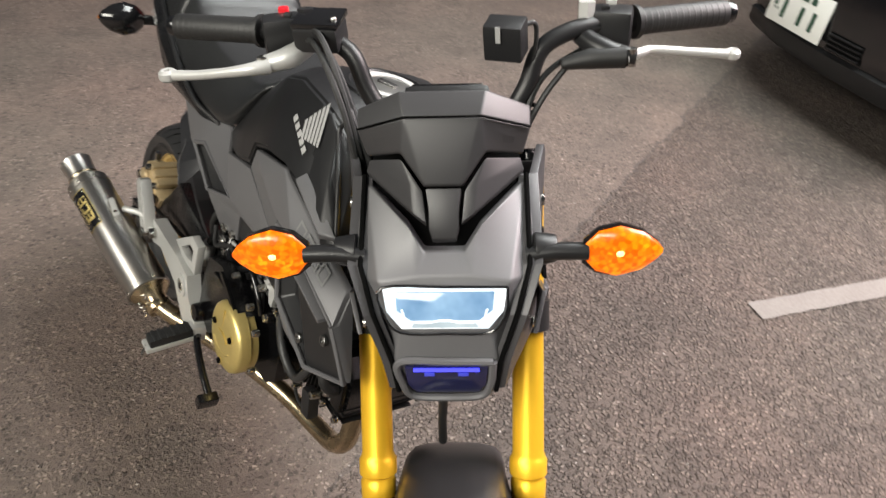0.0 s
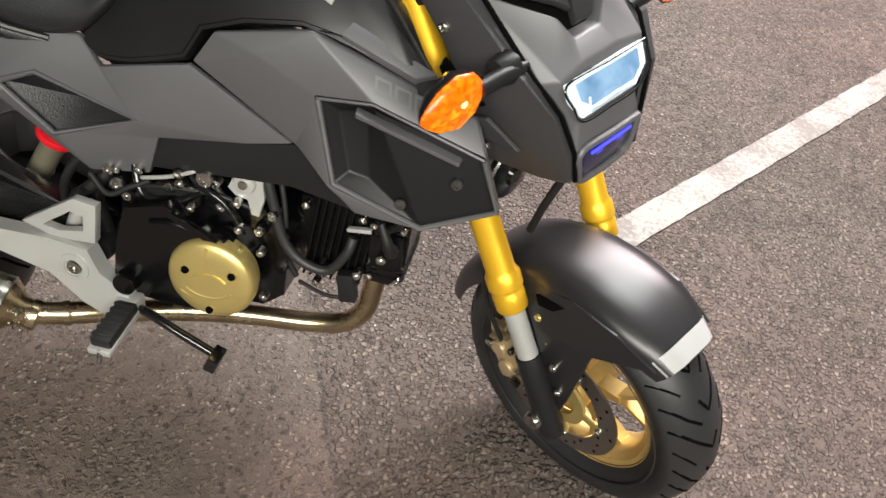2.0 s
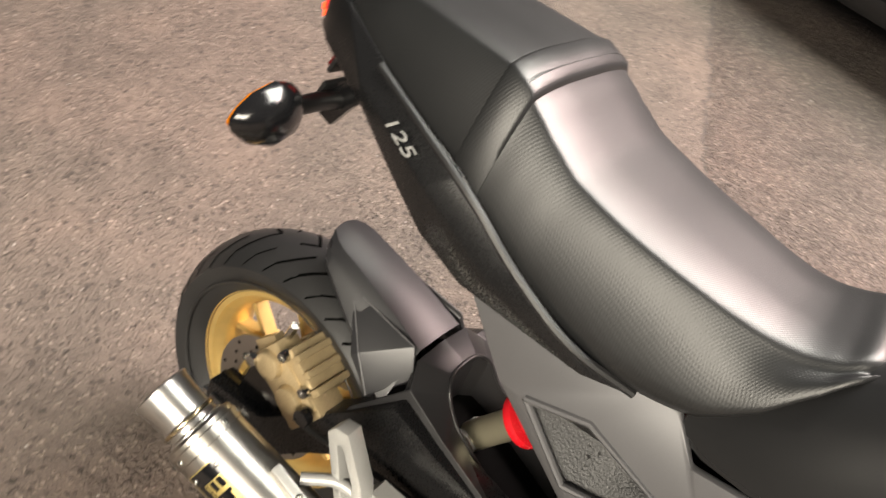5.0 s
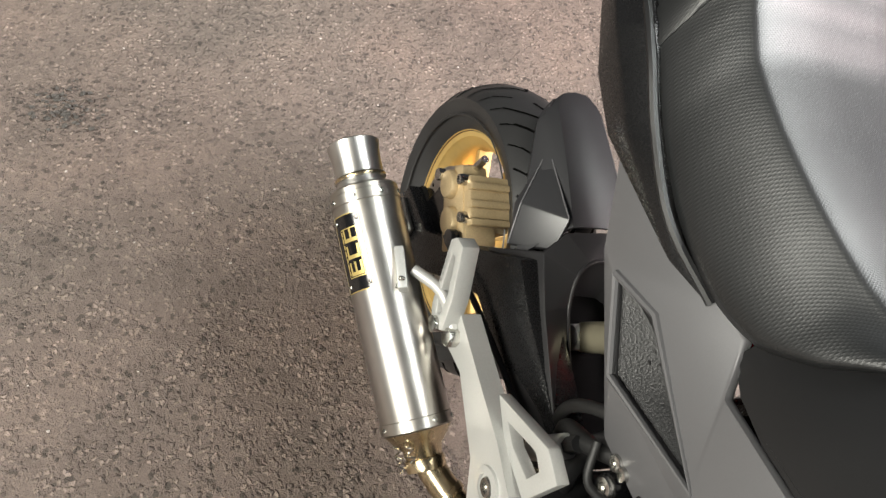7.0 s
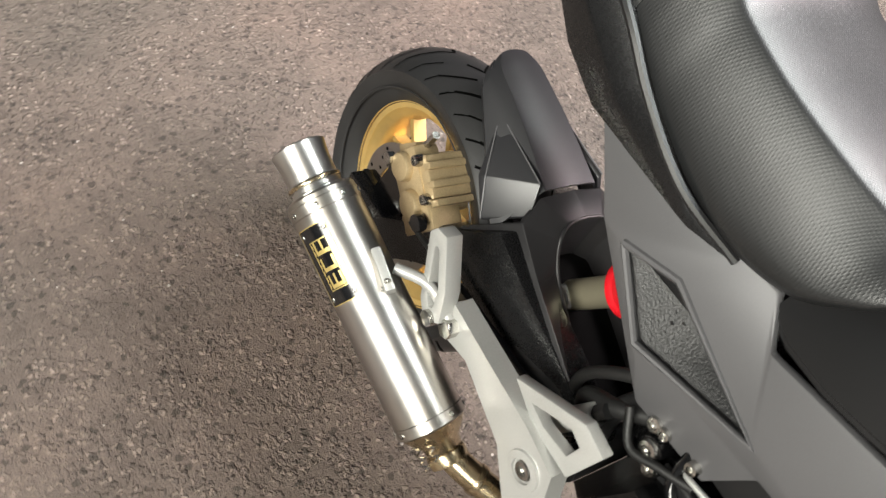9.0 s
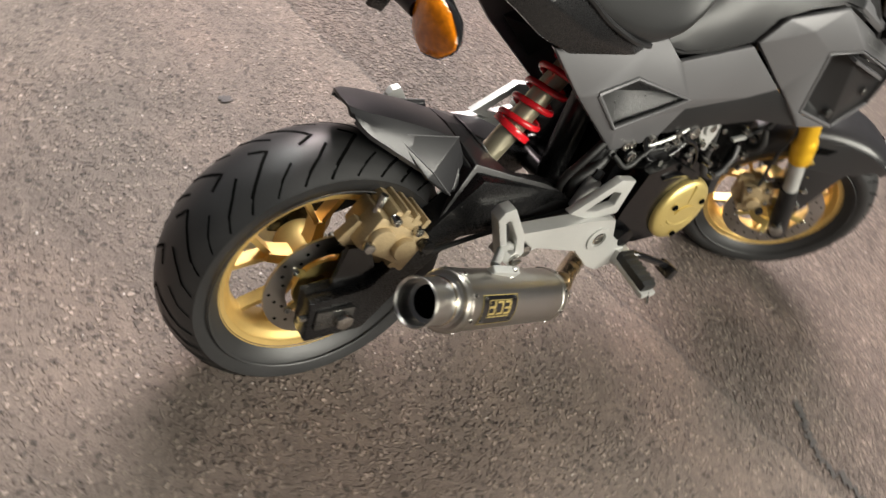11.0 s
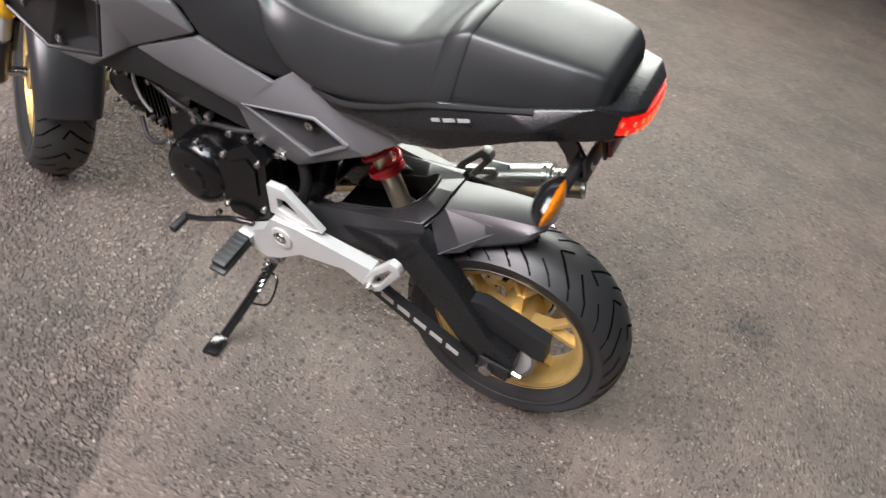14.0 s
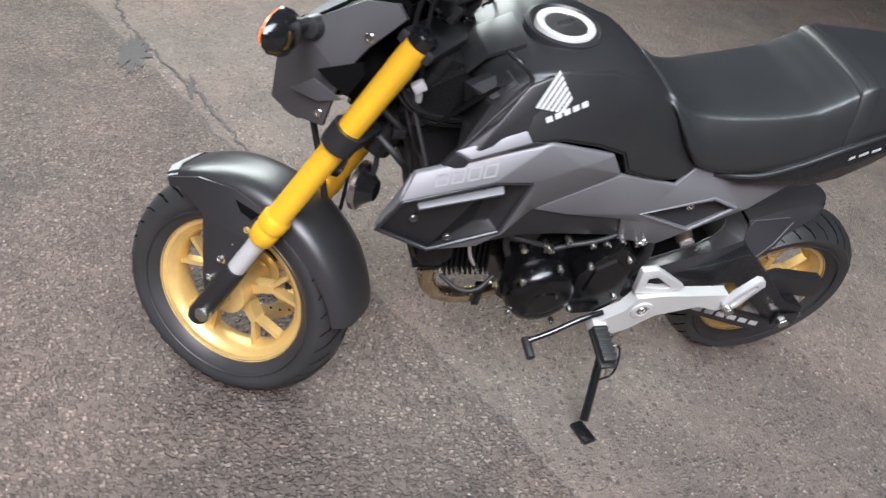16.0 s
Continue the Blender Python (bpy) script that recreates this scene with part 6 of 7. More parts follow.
for s in (.006, LE - .012):
    part("end_band", lathe([(.0462, s - .007), (.0472, s - .006), (.0472, s + .006), (.0462, s + .007)], 64, "Z"), M_STEEL, can, "", Matrix.Translation(E0) @ QE)
    for k in range(8):
        a = 2 * math.pi * k / 8
        p = E0 + ED * s + (QE.to_3x3() @ Vector((math.cos(a), math.sin(a), 0))) * .047
        part("rivet", bolt(p, p - (E0 + ED * s), .0032, .002), M_BOLT, can)
part("tail_pipe", lathe([(.038, LE), (.0375, LE + .005), (.0335, LE + .007), (.0325, LE + .012), (.0345, LE + .0135), (.0345, LE + .018), (.0325, LE + .0195), (.033, LE + .040), (.0352, LE + .0565), (.0360, LE + .060), (.0345, LE + .0615), (.0318, LE + .059), (.030, LE + .035), (.024, LE + .034), (.024, LE + .02), (0, LE + .02)], 56, "Z"), M_CHROME, can, "polished flared outlet pipe", Matrix.Translation(E0) @ QE)
# near-black plug closing the bore of the outlet pipe
part("outlet", rod(E0 + ED * (LE + .021), E0 + ED * (LE + .0345), .0216, seg=28), M_SHADE_BLACK, can, "near-black plug in the outlet")
part("heat_ring", lathe([(.0346, LE + .0135), (.0352, LE + .0145), (.0352, LE + .017), (.0346, LE + .018)], 56, "Z"), M_PIPE, can, "heat-tinted weld ring", Matrix.Translation(E0) @ QE)
part("inlet_cone", lathe([(.044, -.002), (.036, -.012), (.026, -.022), (.021, -.045), (0, -.045)], 40, "Z"), M_PIPE, can, "", Matrix.Translation(E0) @ QE)
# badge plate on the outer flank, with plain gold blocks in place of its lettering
out = Vector((0, -1, .62)).normalized()
out = (out - ED * out.dot(ED)).normalized()
up = ED.cross(out)


def badge_at(s, a, lift):
    r = .0424 + lift
    return E0 + ED * s + (out * math.cos(a) + up * math.sin(a)) * r


def badge_patch(s0, s1, a0, a1, lift, n=8):
    bm, rows = bmesh.new(), []
    for k in range(n + 1):
        a = a0 + (a1 - a0) * k / n
        rows.append((bm.verts.new(badge_at(s0, a, lift)), bm.verts.new(badge_at(s1, a, lift))))
    for (p, q), (r, t) in zip(rows, rows[1:]):
        bm.faces.new((p, q, t, r))
    return bm


B0, B1 = LE - .123, LE - .030
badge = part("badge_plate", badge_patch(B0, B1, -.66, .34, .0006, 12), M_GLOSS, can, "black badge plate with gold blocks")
# thin gold border, then an inner frame, then slab-like blocks
for s0, s1, a0, a1, w in ((B0, B1, -.66, .34, .0012), (B0 + .017, B1 - .017, -.40, .18, .0011)):
    d = w / .0462
    for q in ((s0, s1, a0, a0 + d), (s0, s1, a1 - d, a1), (s0, s0 + w, a0, a1), (s1 - w, s1, a0, a1)):
        part("gold_border", badge_patch(*q, .0010, 8), M_GOLDCAST, badge)
for k in range(3):
    q = B0 + .019 + k * .020
    marks = [(q, q + .0045, -.30, .14)] + [(q + .0045, q + .016, a, a + .07) for a in ((-.30, -.12, .07), (-.30, .07), (-.30, -.08))[k]]
    for d0, d1, a0, a1 in marks:
        part("gold_block", badge_patch(d0, d1, a0, a1, .0013, 4), M_GOLDCAST, badge)
for k in range(7):
    part("gold_block", badge_patch(B0 + .021 + k * .0078, B0 + .026 + k * .0078, -.37, -.33, .0013, 2), M_GOLDCAST, badge)
for s0, a in ((B0 + .008, -.52), (B1 - .008, -.52), (B0 + .008, .24), (B1 - .008, .24)):
    part("rivet", bolt(badge_at(s0, a, .001), out, .0025, .0015), M_BOLT, badge)
mount = E0 + ED * .165 + Vector((0, .018, .046))
part("silencer_bracket", bevelled(box(.052, .012, .032, mount - Vector((0, .014, .004)), 0, (25, 14, 0)), .003), M_ALU, can, "riveted steel silencer bracket")
for dx, dz in ((-.018, -.008), (.018, -.010), (-.018, .010), (.018, .006)):
    part("rivet", bolt(mount + Vector((dx, -.021, dz)), (0, -1, .45), .0035, .003), M_BOLT, can)
part("bracket_stay", tube([mount, mount + Vector((.035, .028, .004)), (.262, -.166, .345)], .007, 10, 4), M_ALU, can)
part("stay_nut", rod((.262, -.178, .345), (.262, -.160, .345), .012, seg=6, bevel=.002), M_BOLT, can)
header = part("header_pipe", tube([E0 - ED * .03, (.395, -.165, .236), (.46, -.122, .226), (.55, -.070, .214), (.64, -.024, .196), (.73, -.004, .192), (.792, 0, .206), (.826, 0, .243), (.836, 0, .295), (.848, 0, .365)], .0175, 18, 8), M_PIPE, bike, "heat-tinted exhaust header pipe")
part("joint_band", rod(E0 - ED * .034, E0 - ED * .048, .024, seg=28, bevel=.002), M_PIPE, header)
part("joint_band", rod((.400, -.162, .2350), (.408, -.156, .2338), .0195, seg=28, bevel=.002), M_PIPE, header)
for dx in (0, .03):
    p = E0 - ED * .03 + Vector((.002, -.026, -.010 + dx))
    coil = [p + ED * (.045 - .06 * k / 40) + .0045 * (out * math.cos(k * .9) + up * math.sin(k * .9)) for k in range(41)]
    part("retaining_spring", tube(coil, .0012, 6, 1), M_BOLT, header, "small steel retaining spring")

# side stand, chain side
stand = part("side_stand", tube([(.458, .118, .262), (.464, .150, .222), (.484, .212, .146), (.502, .262, .085)], .0095, 14, 4), M_GLOSS, bike, "black steel side stand, swung down")
part("stand_foot", bevelled(box(.030, .056, .010, (.508, .284, .0725), 0, (LEAN_DEG, 0, 12)), .004), M_GLOSS, stand)
part("stand_pivot", rod((.456, .100, .245), (.456, .150, .245), .016, seg=18, bevel=.003), M_ALU, stand)
part("stand_bolt", rod((.456, .150, .245), (.456, .158, .245), .012, seg=6), M_BOLT, stand)
coil = [Vector((.470 + .006 * math.sin(k * .8), .150 + .045 * k / 60 + .006 * math.cos(k * .8), .248 - .075 * k / 60)) for k in range(61)]
part("stand_spring", tube(coil, .0016, 6, 1), M_BOLT, stand, "steel return spring")
part("stand_wire", tube([(.462, .165, .215), (.436, .175, .215), (.440, .200, .165), (.476, .208, .150)], .0025, 8, 4), M_GLOSS, stand)
# chain, sprocket and guard on the left
sprk = part("rear_sprocket", lathe([(.070, .0), (.078, .0), (.078, .004), (.070, .004)], 44, "Y", True), M_STEEL, bike, "steel rear sprocket", Matrix.Translation(RAX + Vector((0, .083, 0))))
part("sprocket_spider", lathe([(.02, .0), (.072, .0), (.072, .003), (.02, .003)], 44, "Y", True), M_ALU, sprk, "", Matrix.Translation(RAX + Vector((0, .0835, 0))))
for a, b in (((.545, .085, .372), (.02, .085, .312)), ((.545, .085, .325), (.015, .085, .160))):
    A, B = Vector(a), Vector(b)
    tilt = -math.degrees(math.atan2(A.z - B.z, A.x - B.x))
    links = [box(.0115, .009, .009, A + (B - A) * (k + .5) / 42, .0015, (0, tilt, 0)) for k in range(42)]
    part("drive_chain", join(*links), M_CHAIN, bike, "greasy steel drive chain run")
guard = part("chain_guard", prism([(.085, .330), (.055, .340), (-.075, .318), (-.082, .270), (-.06, .266), (.06, .292)], .070, .098, .005), M_BLACK, bike, "black chain guard")
part("lower_guard", prism([(.31, .316), (.17, .268), (.035, .222), (.026, .208), (.036, .190), (.055, .188), (.19, .236), (.32, .286)], .116, .129, .003), M_BLACK, bike, "black lower chain guide with white markings")
decal([[(.272 - .036 * k, .1298, .294 - .0126 * k), (.245 - .036 * k, .1298, .2845 - .0126 * k), (.245 - .036 * k, .1298, .2705 - .0126 * k), (.272 - .036 * k, .1298, .280 - .0126 * k)] for k in range(6)], bike, M_WHITE, "guide_marking", "worn white marking as plain bars")

# foot peg hangers: body, heel guard with a slot, folded passenger peg
def hanger():
    body = prism([(.225, .328), (.245, .368), (.345, .370), (.40, .372), (.455, .366), (.470, .330), (.512, .300), (.520, .280), (.500, .263), (.466, .256), (.438, .270), (.392, .311), (.300, .334), (.250, .318)], .138, .164, .008)
    ring = lathe([(.0145, .168), (.0225, .167), (.024, .160), (.0145, .156)], 28, "Y", True)
    ring.transform(Matrix.Translation((.432, 0, .331)))
    return join(body, ring)


def framed(outline, inner, y0, y1):
    """A plate with a slot through it."""
    bm = bmesh.new()
    n = len(outline)
    vs = {}
    for tag, ring in (("o", outline), ("i", inner)):
        for y in (y0, y1):
            vs[tag, y] = [bm.verts.new((x, y, z)) for x, z in ring]
    for k in range(n):
        j = (k + 1) % n
        bm.faces.new((vs["o", y0][k], vs["o", y0][j], vs["i", y0][j], vs["i", y0][k]))
        bm.faces.new((vs["o", y1][k], vs["i", y1][k], vs["i", y1][j], vs["o", y1][j]))
        bm.faces.new((vs["o", y0][k], vs["o", y1][k], vs["o", y1][j], vs["o", y0][j]))
        bm.faces.new((vs["i", y0][k], vs["i", y0][j], vs["i", y1][j], vs["i", y1][k]))
    bmesh.ops.recalc_face_normals(bm, faces=bm.faces)
    return bevelled(bm, .002)


hangers = pair("peg_hanger", hanger, M_ALU, (bike, bike), "silver cast foot peg hanger")
pair("hanger_bolt", lambda: bolt((.432, .162, .331), (0, 1, 0), .012, .006), M_BOLT, hangers)
pair("heel_guard", lambda: framed([(.352, .384), (.436, .440), (.470, .436), (.462, .372), (.40, .368)], [(.385, .386), (.430, .418), (.448, .414), (.446, .390), (.41, .382)], .139, .154), M_ALU, hangers, "pierced silver heel guard")
PIVOT = Vector((.240, .338))
pegs = []
for sgn, owner, grow in ((1, hangers[0], .82), (-1, hangers[1], .94)):
    scaled = lambda ring: [tuple(PIVOT + (Vector(q) - PIVOT) * grow) for q in ring]
    bm = framed(scaled([(.174, .424), (.182, .438), (.200, .443), (.240, .388), (.256, .348), (.236, .322), (.212, .342)]), scaled([(.192, .416), (.196, .420), (.201, .418), (.227, .382), (.236, .352), (.229, .346), (.218, .358)]), .160, .175 if sgn > 0 else .182)
    if sgn < 0:
        bm.transform(Matrix.Diagonal((1, -1, 1, 1)))
    pegs.append(part("passenger_peg", bm, M_ALU, owner, "folded silver passenger foot peg"))
for pg, sgn in zip(pegs, (1, -1)):
    for k in range(8):
        p = Vector((.188 + .0039 * k, (.173 if sgn > 0 else .180) * sgn, .404 - .0072 * k))
        part("peg_tooth", box(.004, .004, .005, p, 0, (0, 30, 0)), M_ALU, pg)
    part("peg_pivot", rod((.240, .150 * sgn, .338), (.240, .188 * sgn, .338), .010, seg=16, bevel=.002), M_BOLT, pg)


def foot_peg():
    bm = bevelled(box(.030, .078, .018, (.513, .207, .282), 0, (-9, 0, 0)), .004)
    return bm


feet = pair("foot_peg", foot_peg, M_GRIP, hangers, "ribbed black rubber foot peg")
for ft_, sgn in zip(feet, (1, -1)):
    part("peg_base", bevelled(box(.034, .086, .010, (.513, .209 * sgn, .271), 0, (-9 * sgn, 0, 0)), .003), M_ALU if sgn < 0 else M_BLACK, ft_, "silver peg casting" if sgn < 0 else "black peg casting")
    part("peg_end", rod((.513, .246 * sgn, .268), (.515, .255 * sgn, .250), .005, .003, 10), M_BOLT, ft_)
    for k in range(6):
        part("peg_rib", box(.031, .006, .003, (.513, (.178 + .0115 * k) * sgn, .2955 - .0018 * k), .001, (-9 * sgn, 0, 0)), M_GRIP, ft_)
    part("peg_clevis", bevelled(box(.030, .028, .030, (.511, .158 * sgn, .282)), .004), M_ALU, ft_)
brake = part("brake_pedal", tube([(.505, -.150, .272), (.545, -.168, .280), (.60, -.176, .262), (.645, -.178, .243)], .007, 12, 6), M_GLOSS, bike, "black steel brake pedal")
part("pedal_pad", bevelled(box(.018, .036, .024, (.650, -.182, .236), 0, (0, 20, 0)), .003), M_GLOSS, brake)
gear = part("gear_lever", tube([(.505, .150, .310), (.555, .158, .300), (.61, .164, .270), (.655, .168, .252)], .006, 12, 6), M_GLOSS, bike, "black gear lever")
part("toe_peg", rod((.657, .160, .250), (.657, .205, .246), .009, seg=16, bevel=.002), M_GRIP, gear, "rubber toe peg")

# brake calipers
def caliper(at, turn, name, label, k=1.0):
    """A two-piston caliper: stepped body halves, ribs, pins, boots and a bracket."""
    m = Matrix.Translation(at) @ Matrix.Rotation(radians(turn), 4, "Y") @ Matrix.Scale(k, 4)
    mm = m if name == "rear_caliper" else STEER @ m
    c = part(name, join(bevelled(box(.078, .030, .046, (0, -.012, 0)), .006), bevelled(box(.060, .028, .040, (0, .016, .0)), .006), bevelled(box(.044, .050, .016, (-.004, 0, .028)), .004), bevelled(box(.024, .036, .056, (.034, -.006, -.004)), .005)), M_BRONZE, bike, label, mm)
    for x in (-.022, .016):
        part("piston_boss", rod((x, -.026, 0), (x, -.034, 0), .016, .014, 20, .002), M_BRONZE, c, "", mm)
        part("pin", bolt((x, -.028, .026), (0, -1, 0), .006, .005), M_BOLT, c, "", mm)
    for x in (-.014, .004, .022):
        part("body_rib", bevelled(box(.007, .044, .012, (x, -.004, .036)), .002), M_BRONZE, c, "", mm)
    part("bridge_bolt", rod((-.034, -.030, -.012), (-.034, -.038, -.012), .007, seg=6, bevel=.001), M_BOLT, c, "", mm)
    part("slide_boot", rod((.046, -.020, -.010), (.046, .014, -.010), .009, seg=16, bevel=.002), M_GRIP, c, "black rubber boot", mm)
    part("hose_banjo", rod((.036, -.030, .016), (.036, -.040, .016), .009, seg=16, bevel=.002), M_GLOSS, c, "black banjo bolt", mm)
    part("bleed_nipple", rod((-.036, -.010, .018), (-.042, -.010, .040), .0045, seg=6), M_BOLT, c, "", mm)
    part("caliper_bracket", prism([(-.050, -.03), (.0, -.045), (.050, -.03), (.045, .0), (-.045, .0)], -.008, .004, .003), M_BRONZE, c, "", mm)
    return c


caliper((.064, -.086, .346), 30, "rear_caliper", "bronze rear brake caliper over the disc", 1.28)
caliper((1.112, -.070, .275), 60, "front_caliper", "bronze front brake caliper behind the fork")
part("torque_plate", prism([(-.045, .215), (.055, .205), (.070, .255), (.040, .330), (.005, .335), (-.01, .265), (-.045, .26)], -.106, -.098, .003), M_GLOSS, bike, "black rear caliper mounting plate")
part("brake_hose", tube([(.105, -.135, .335), (.135, -.125, .325), (.22, -.118, .335), (.34, -.11, .345), (.41, -.115, .36)], .004, 8, 6), M_GRIP, bike, "black rear brake hose")
part("front_brake_hose", tube([(1.10, -.095, .31), (1.07, -.105, .40), (1.06, -.10, .50), (1.02, -.07, .62), (.98, -.08, .78), (.93, -.12, .93), (.88, -.15, .965)], .004, 8, 6), M_GRIP, bike, "black front brake hose", STEER)


# handlebar, levers and clocks, turned with the fork
BAR = [(.787, .360, .963), (.826, .234, .966), (.858, .170, .972), (.880, .118, .955), (.893, .098, .910), (.905, .070, .868), (.908, .040, .858)]
bar = part("handlebar", tube(BAR + [(x, -y, z) for x, y, z in reversed(BAR)], .0112, 16, 6), M_BLACK, bike, "black raised handlebar", STEER)
for sgn in (1, -1):
    g = part("grip", rod((.826, .238 * sgn, .966), (.787, .358 * sgn, .963), .0165, seg=24, bevel=.002), M_GRIP, bar, "ribbed black rubber grip", STEER)
    d = (Vector((.787, .358, .963)) - Vector((.826, .238, .966)))
    for k in range(14):
        p = Vector((.826, .238, .966)) + d * (k + .6) / 14.6
        p.y *= sgn
        dd = Vector((d.x, d.y * sgn, d.z)).normalized()
        part("grip_rib", rod(p - dd * .0020, p + dd * .0020, .0167, seg=20, bevel=.001), M_GRIP, g, "", STEER)
    e = Vector((.787, .358 * sgn, .963))
    part("bar_end", rod(e, e + dd * .012, .014, .013, 20, .002), M_GLOSS, g, "", STEER)
    part("grip_flange", rod(Vector((.826, .238 * sgn, .966)) - dd * .004, Vector((.826, .238 * sgn, .966)) + dd * .001, .021, seg=24), M_GRIP, g, "", STEER)
    sw = part("switch_housing", bevelled(box(.042, .050, .048, (.842, .205 * sgn, .966), 0, (0, 0, -14 * sgn)), .008), M_BLACK, bar, "black switch housing", STEER)
    part("switch_button", bevelled(box(.012, .012, .008, (.826, .205 * sgn, .992)), .002), M_RED if sgn < 0 else M_ALU, sw, "red stop switch" if sgn < 0 else "grey switch", STEER)
    part("switch_button", bevelled(box(.010, .010, .006, (.848, .195 * sgn, .992)), .002), M_BLACK, sw, "", STEER)
    perch = part("lever_perch", tube([(.858, .165 * sgn, .962), (.885, .190 * sgn, .952), (.893, .228 * sgn, .944)], .013, 14, 5, (.012, .014, .010)), M_BLACK if sgn > 0 else M_ALU, bar, "black clutch lever perch" if sgn > 0 else "silver brake lever perch", STEER)
    if sgn > 0:
        run, radii, tip, k = [(.896, .215, .945), (.886, .236, .948), (.878, .250, .948), (.872, .300, .942), (.866, .345, .936)], (.0078, .0060, .0052, .0052, .0058), (.863, .352, .935), .82
    else:
        run, radii, tip, k = [(.896, -.215, .945), (.906, -.240, .944), (.900, -.268, .939), (.885, -.310, .931), (.871, -.346, .926)], (.010, .0075, .0062, .0062, .0070), (.8675, -.355, .925), 1.0
    lever = part("lever", tube(run, .0065, 12, 6, radii), M_ALU, bar, "silver aluminium lever", STEER)
    part("lever_ball", lathe([(r * k, h * k) for r, h in ((.0035, .007), (.008, .0075), (.0118, .004), (.0122, 0), (.0118, -.004), (.008, -.0075), (.0035, -.007))], 24, "Z", True), M_ALU, lever, "pierced round lever tip", STEER @ Matrix.Translation(tip))
    part("pivot_bolt", rod((.894, .222 * sgn, .935), (.894, .222 * sgn, .956), .007, seg=12), M_BOLT, lever, "", STEER)
    part("bar_clamp", bevelled(box(.040, .026, .030, (.905, .040 * sgn, .860), 0, (0, -24, 0)), .005), M_BLACK, bar, "black bar clamp", STEER)
    for dx in (-.012, .012):
        part("bolt", bolt((.905 + dx - .006, .040 * sgn, .877), (-.4, 0, .9), .005), M_BOLT, bar, "", STEER)
    part("mirror_boss", rod((.850, .172 * sgn, .975), (.848, .172 * sgn, 1.000), .011, seg=6), M_ALU if sgn > 0 else M_BLACK, bar, "capped mirror thread", STEER)
# brake reservoir on the right, clutch boot on the left, relay box by the left riser
res = part("brake_reservoir", bevelled(box(.046, .056, .030, (.872, -.152, .975), 0, (0, 8, -10)), .005), M_BLACK, bar, "black square brake fluid reservoir", STEER)
part("reservoir_lid", bevelled(box(.048, .058, .008, (.870, -.152, .993), 0, (0, 8, -10)), .002), M_GLOSS, res, "", STEER)
for dx, dy in ((-.016, -.020), (.016, .020)):
    part("screw", bolt((.870 + dx, -.152 + dy, .997), (0, 0, 1), .004, .002), M_BOLT, res, "", STEER)
part("clutch_boot", tube([(.895, .140, .938), (.893, .175, .944), (.894, .215, .946)], .013, 14, 5, (.007, .013, .014)), M_GRIP, bar, "soft black clutch cable boot", STEER)
box_o = part("relay_box", bevelled(box(.034, .046, .044, (.905, .072, .975), 0, (0, 10, -18)), .003), M_BLACK, bar, "small black box tied to the bar", STEER)
part("label", box(.001, .006, .020, (.924, .062, .985), 0, (0, 10, -18)), M_WHITE, box_o, "", STEER)
part("box_lead", tube([(.90, .094, .990), (.892, .108, .985), (.893, .106, .94), (.900, .095, .88)], .003, 8, 6), M_GRIP, box_o, "", STEER)
for pts in ([(.893, .150, .940), (.915, .115, .90), (.935, .085, .84), (.93, .06, .74), (.88, .05, .62)],
            [(.850, -.185, .955), (.90, -.15, .985), (.945, -.12, .93), (.965, -.10, .84), (.93, -.07, .72), (.86, -.06, .62)],
            [(.852, -.190, .950), (.905, -.155, .975), (.955, -.122, .92), (.972, -.10, .82), (.94, -.06, .70)],
            [(.845, .185, .948), (.885, .12, .92), (.915, .09, .86), (.92, .05, .74)],
            [(.860, -.150, .950), (.91, -.13, .94), (.955, -.105, .88), (.96, -.08, .78)]):
    part("control_cable", tube(pts, .0038, 8, 8), M_GRIP, bar, "black control cable", STEER)
part("cable_tie", lathe([(.016, -.003), (.018, -.003), (.018, .003), (.016, .003)], 20, "Z", True), M_BLACK, bar, "", STEER @ Matrix.Translation((.900, .095, .885)))
# clocks behind the visor
clk = part("instrument_panel", bevelled(box(.026, .110, .060, (.892, 0, .882), 0, (0, -52, 0)), .010), M_BLACK, bike, "black instrument panel", STEER)
part("display", bevelled(box(.002, .090, .045, (.8815, 0, .8905), 0, (0, -52, 0)), .001), M_GLOSS, clk, "dark glossy display", STEER)
# horn, wiring and brackets behind the lamp
horn = part("horn", lathe([(0, .014), (.012, .014), (.030, .010), (.035, .004), (.035, -.012), (0, -.014)], 36, "X"), M_GLOSS, bike, "round black horn with a chrome rim", STEER @ Matrix.Translation((1.035, .045, .585)))
part("horn_rim", lathe([(.033, .004), (.036, .006), (.037, .001), (.035, -.002)], 36, "X", True), M_CHROME, horn, "", STEER @ Matrix.Translation((1.035, .045, .585)))
# bracket block whose colour carries the shade behind the lamp
part("lamp_bracket", bevelled(box(.06, .14, .08, (1.02, 0, .735), 0, (0, -24, 0)), .008), M_SHADE_BLACK, bike, "shade-black bracket block behind the headlamp", STEER)
for k, (y0, z0) in enumerate(((.03, .70), (-.02, .72), (.05, .66), (-.05, .68))):
    part("wiring", tube([(1.0, y0, z0), (.965, y0 * 1.4, z0 - .03), (.94, y0 * .8, z0 - .08), (.93, y0, z0 - .13)], .006, 10, 5), M_GRIP, bike, "taped wiring loom")
for p in ((.955, .045, .735), (.945, .055, .70), (.94, -.05, .72), (.965, .04, .66)):
    part("connector", bevelled(box(.022, .016, .018, p), .003), M_ALU if p[2] > .73 else M_BLACK, bike)
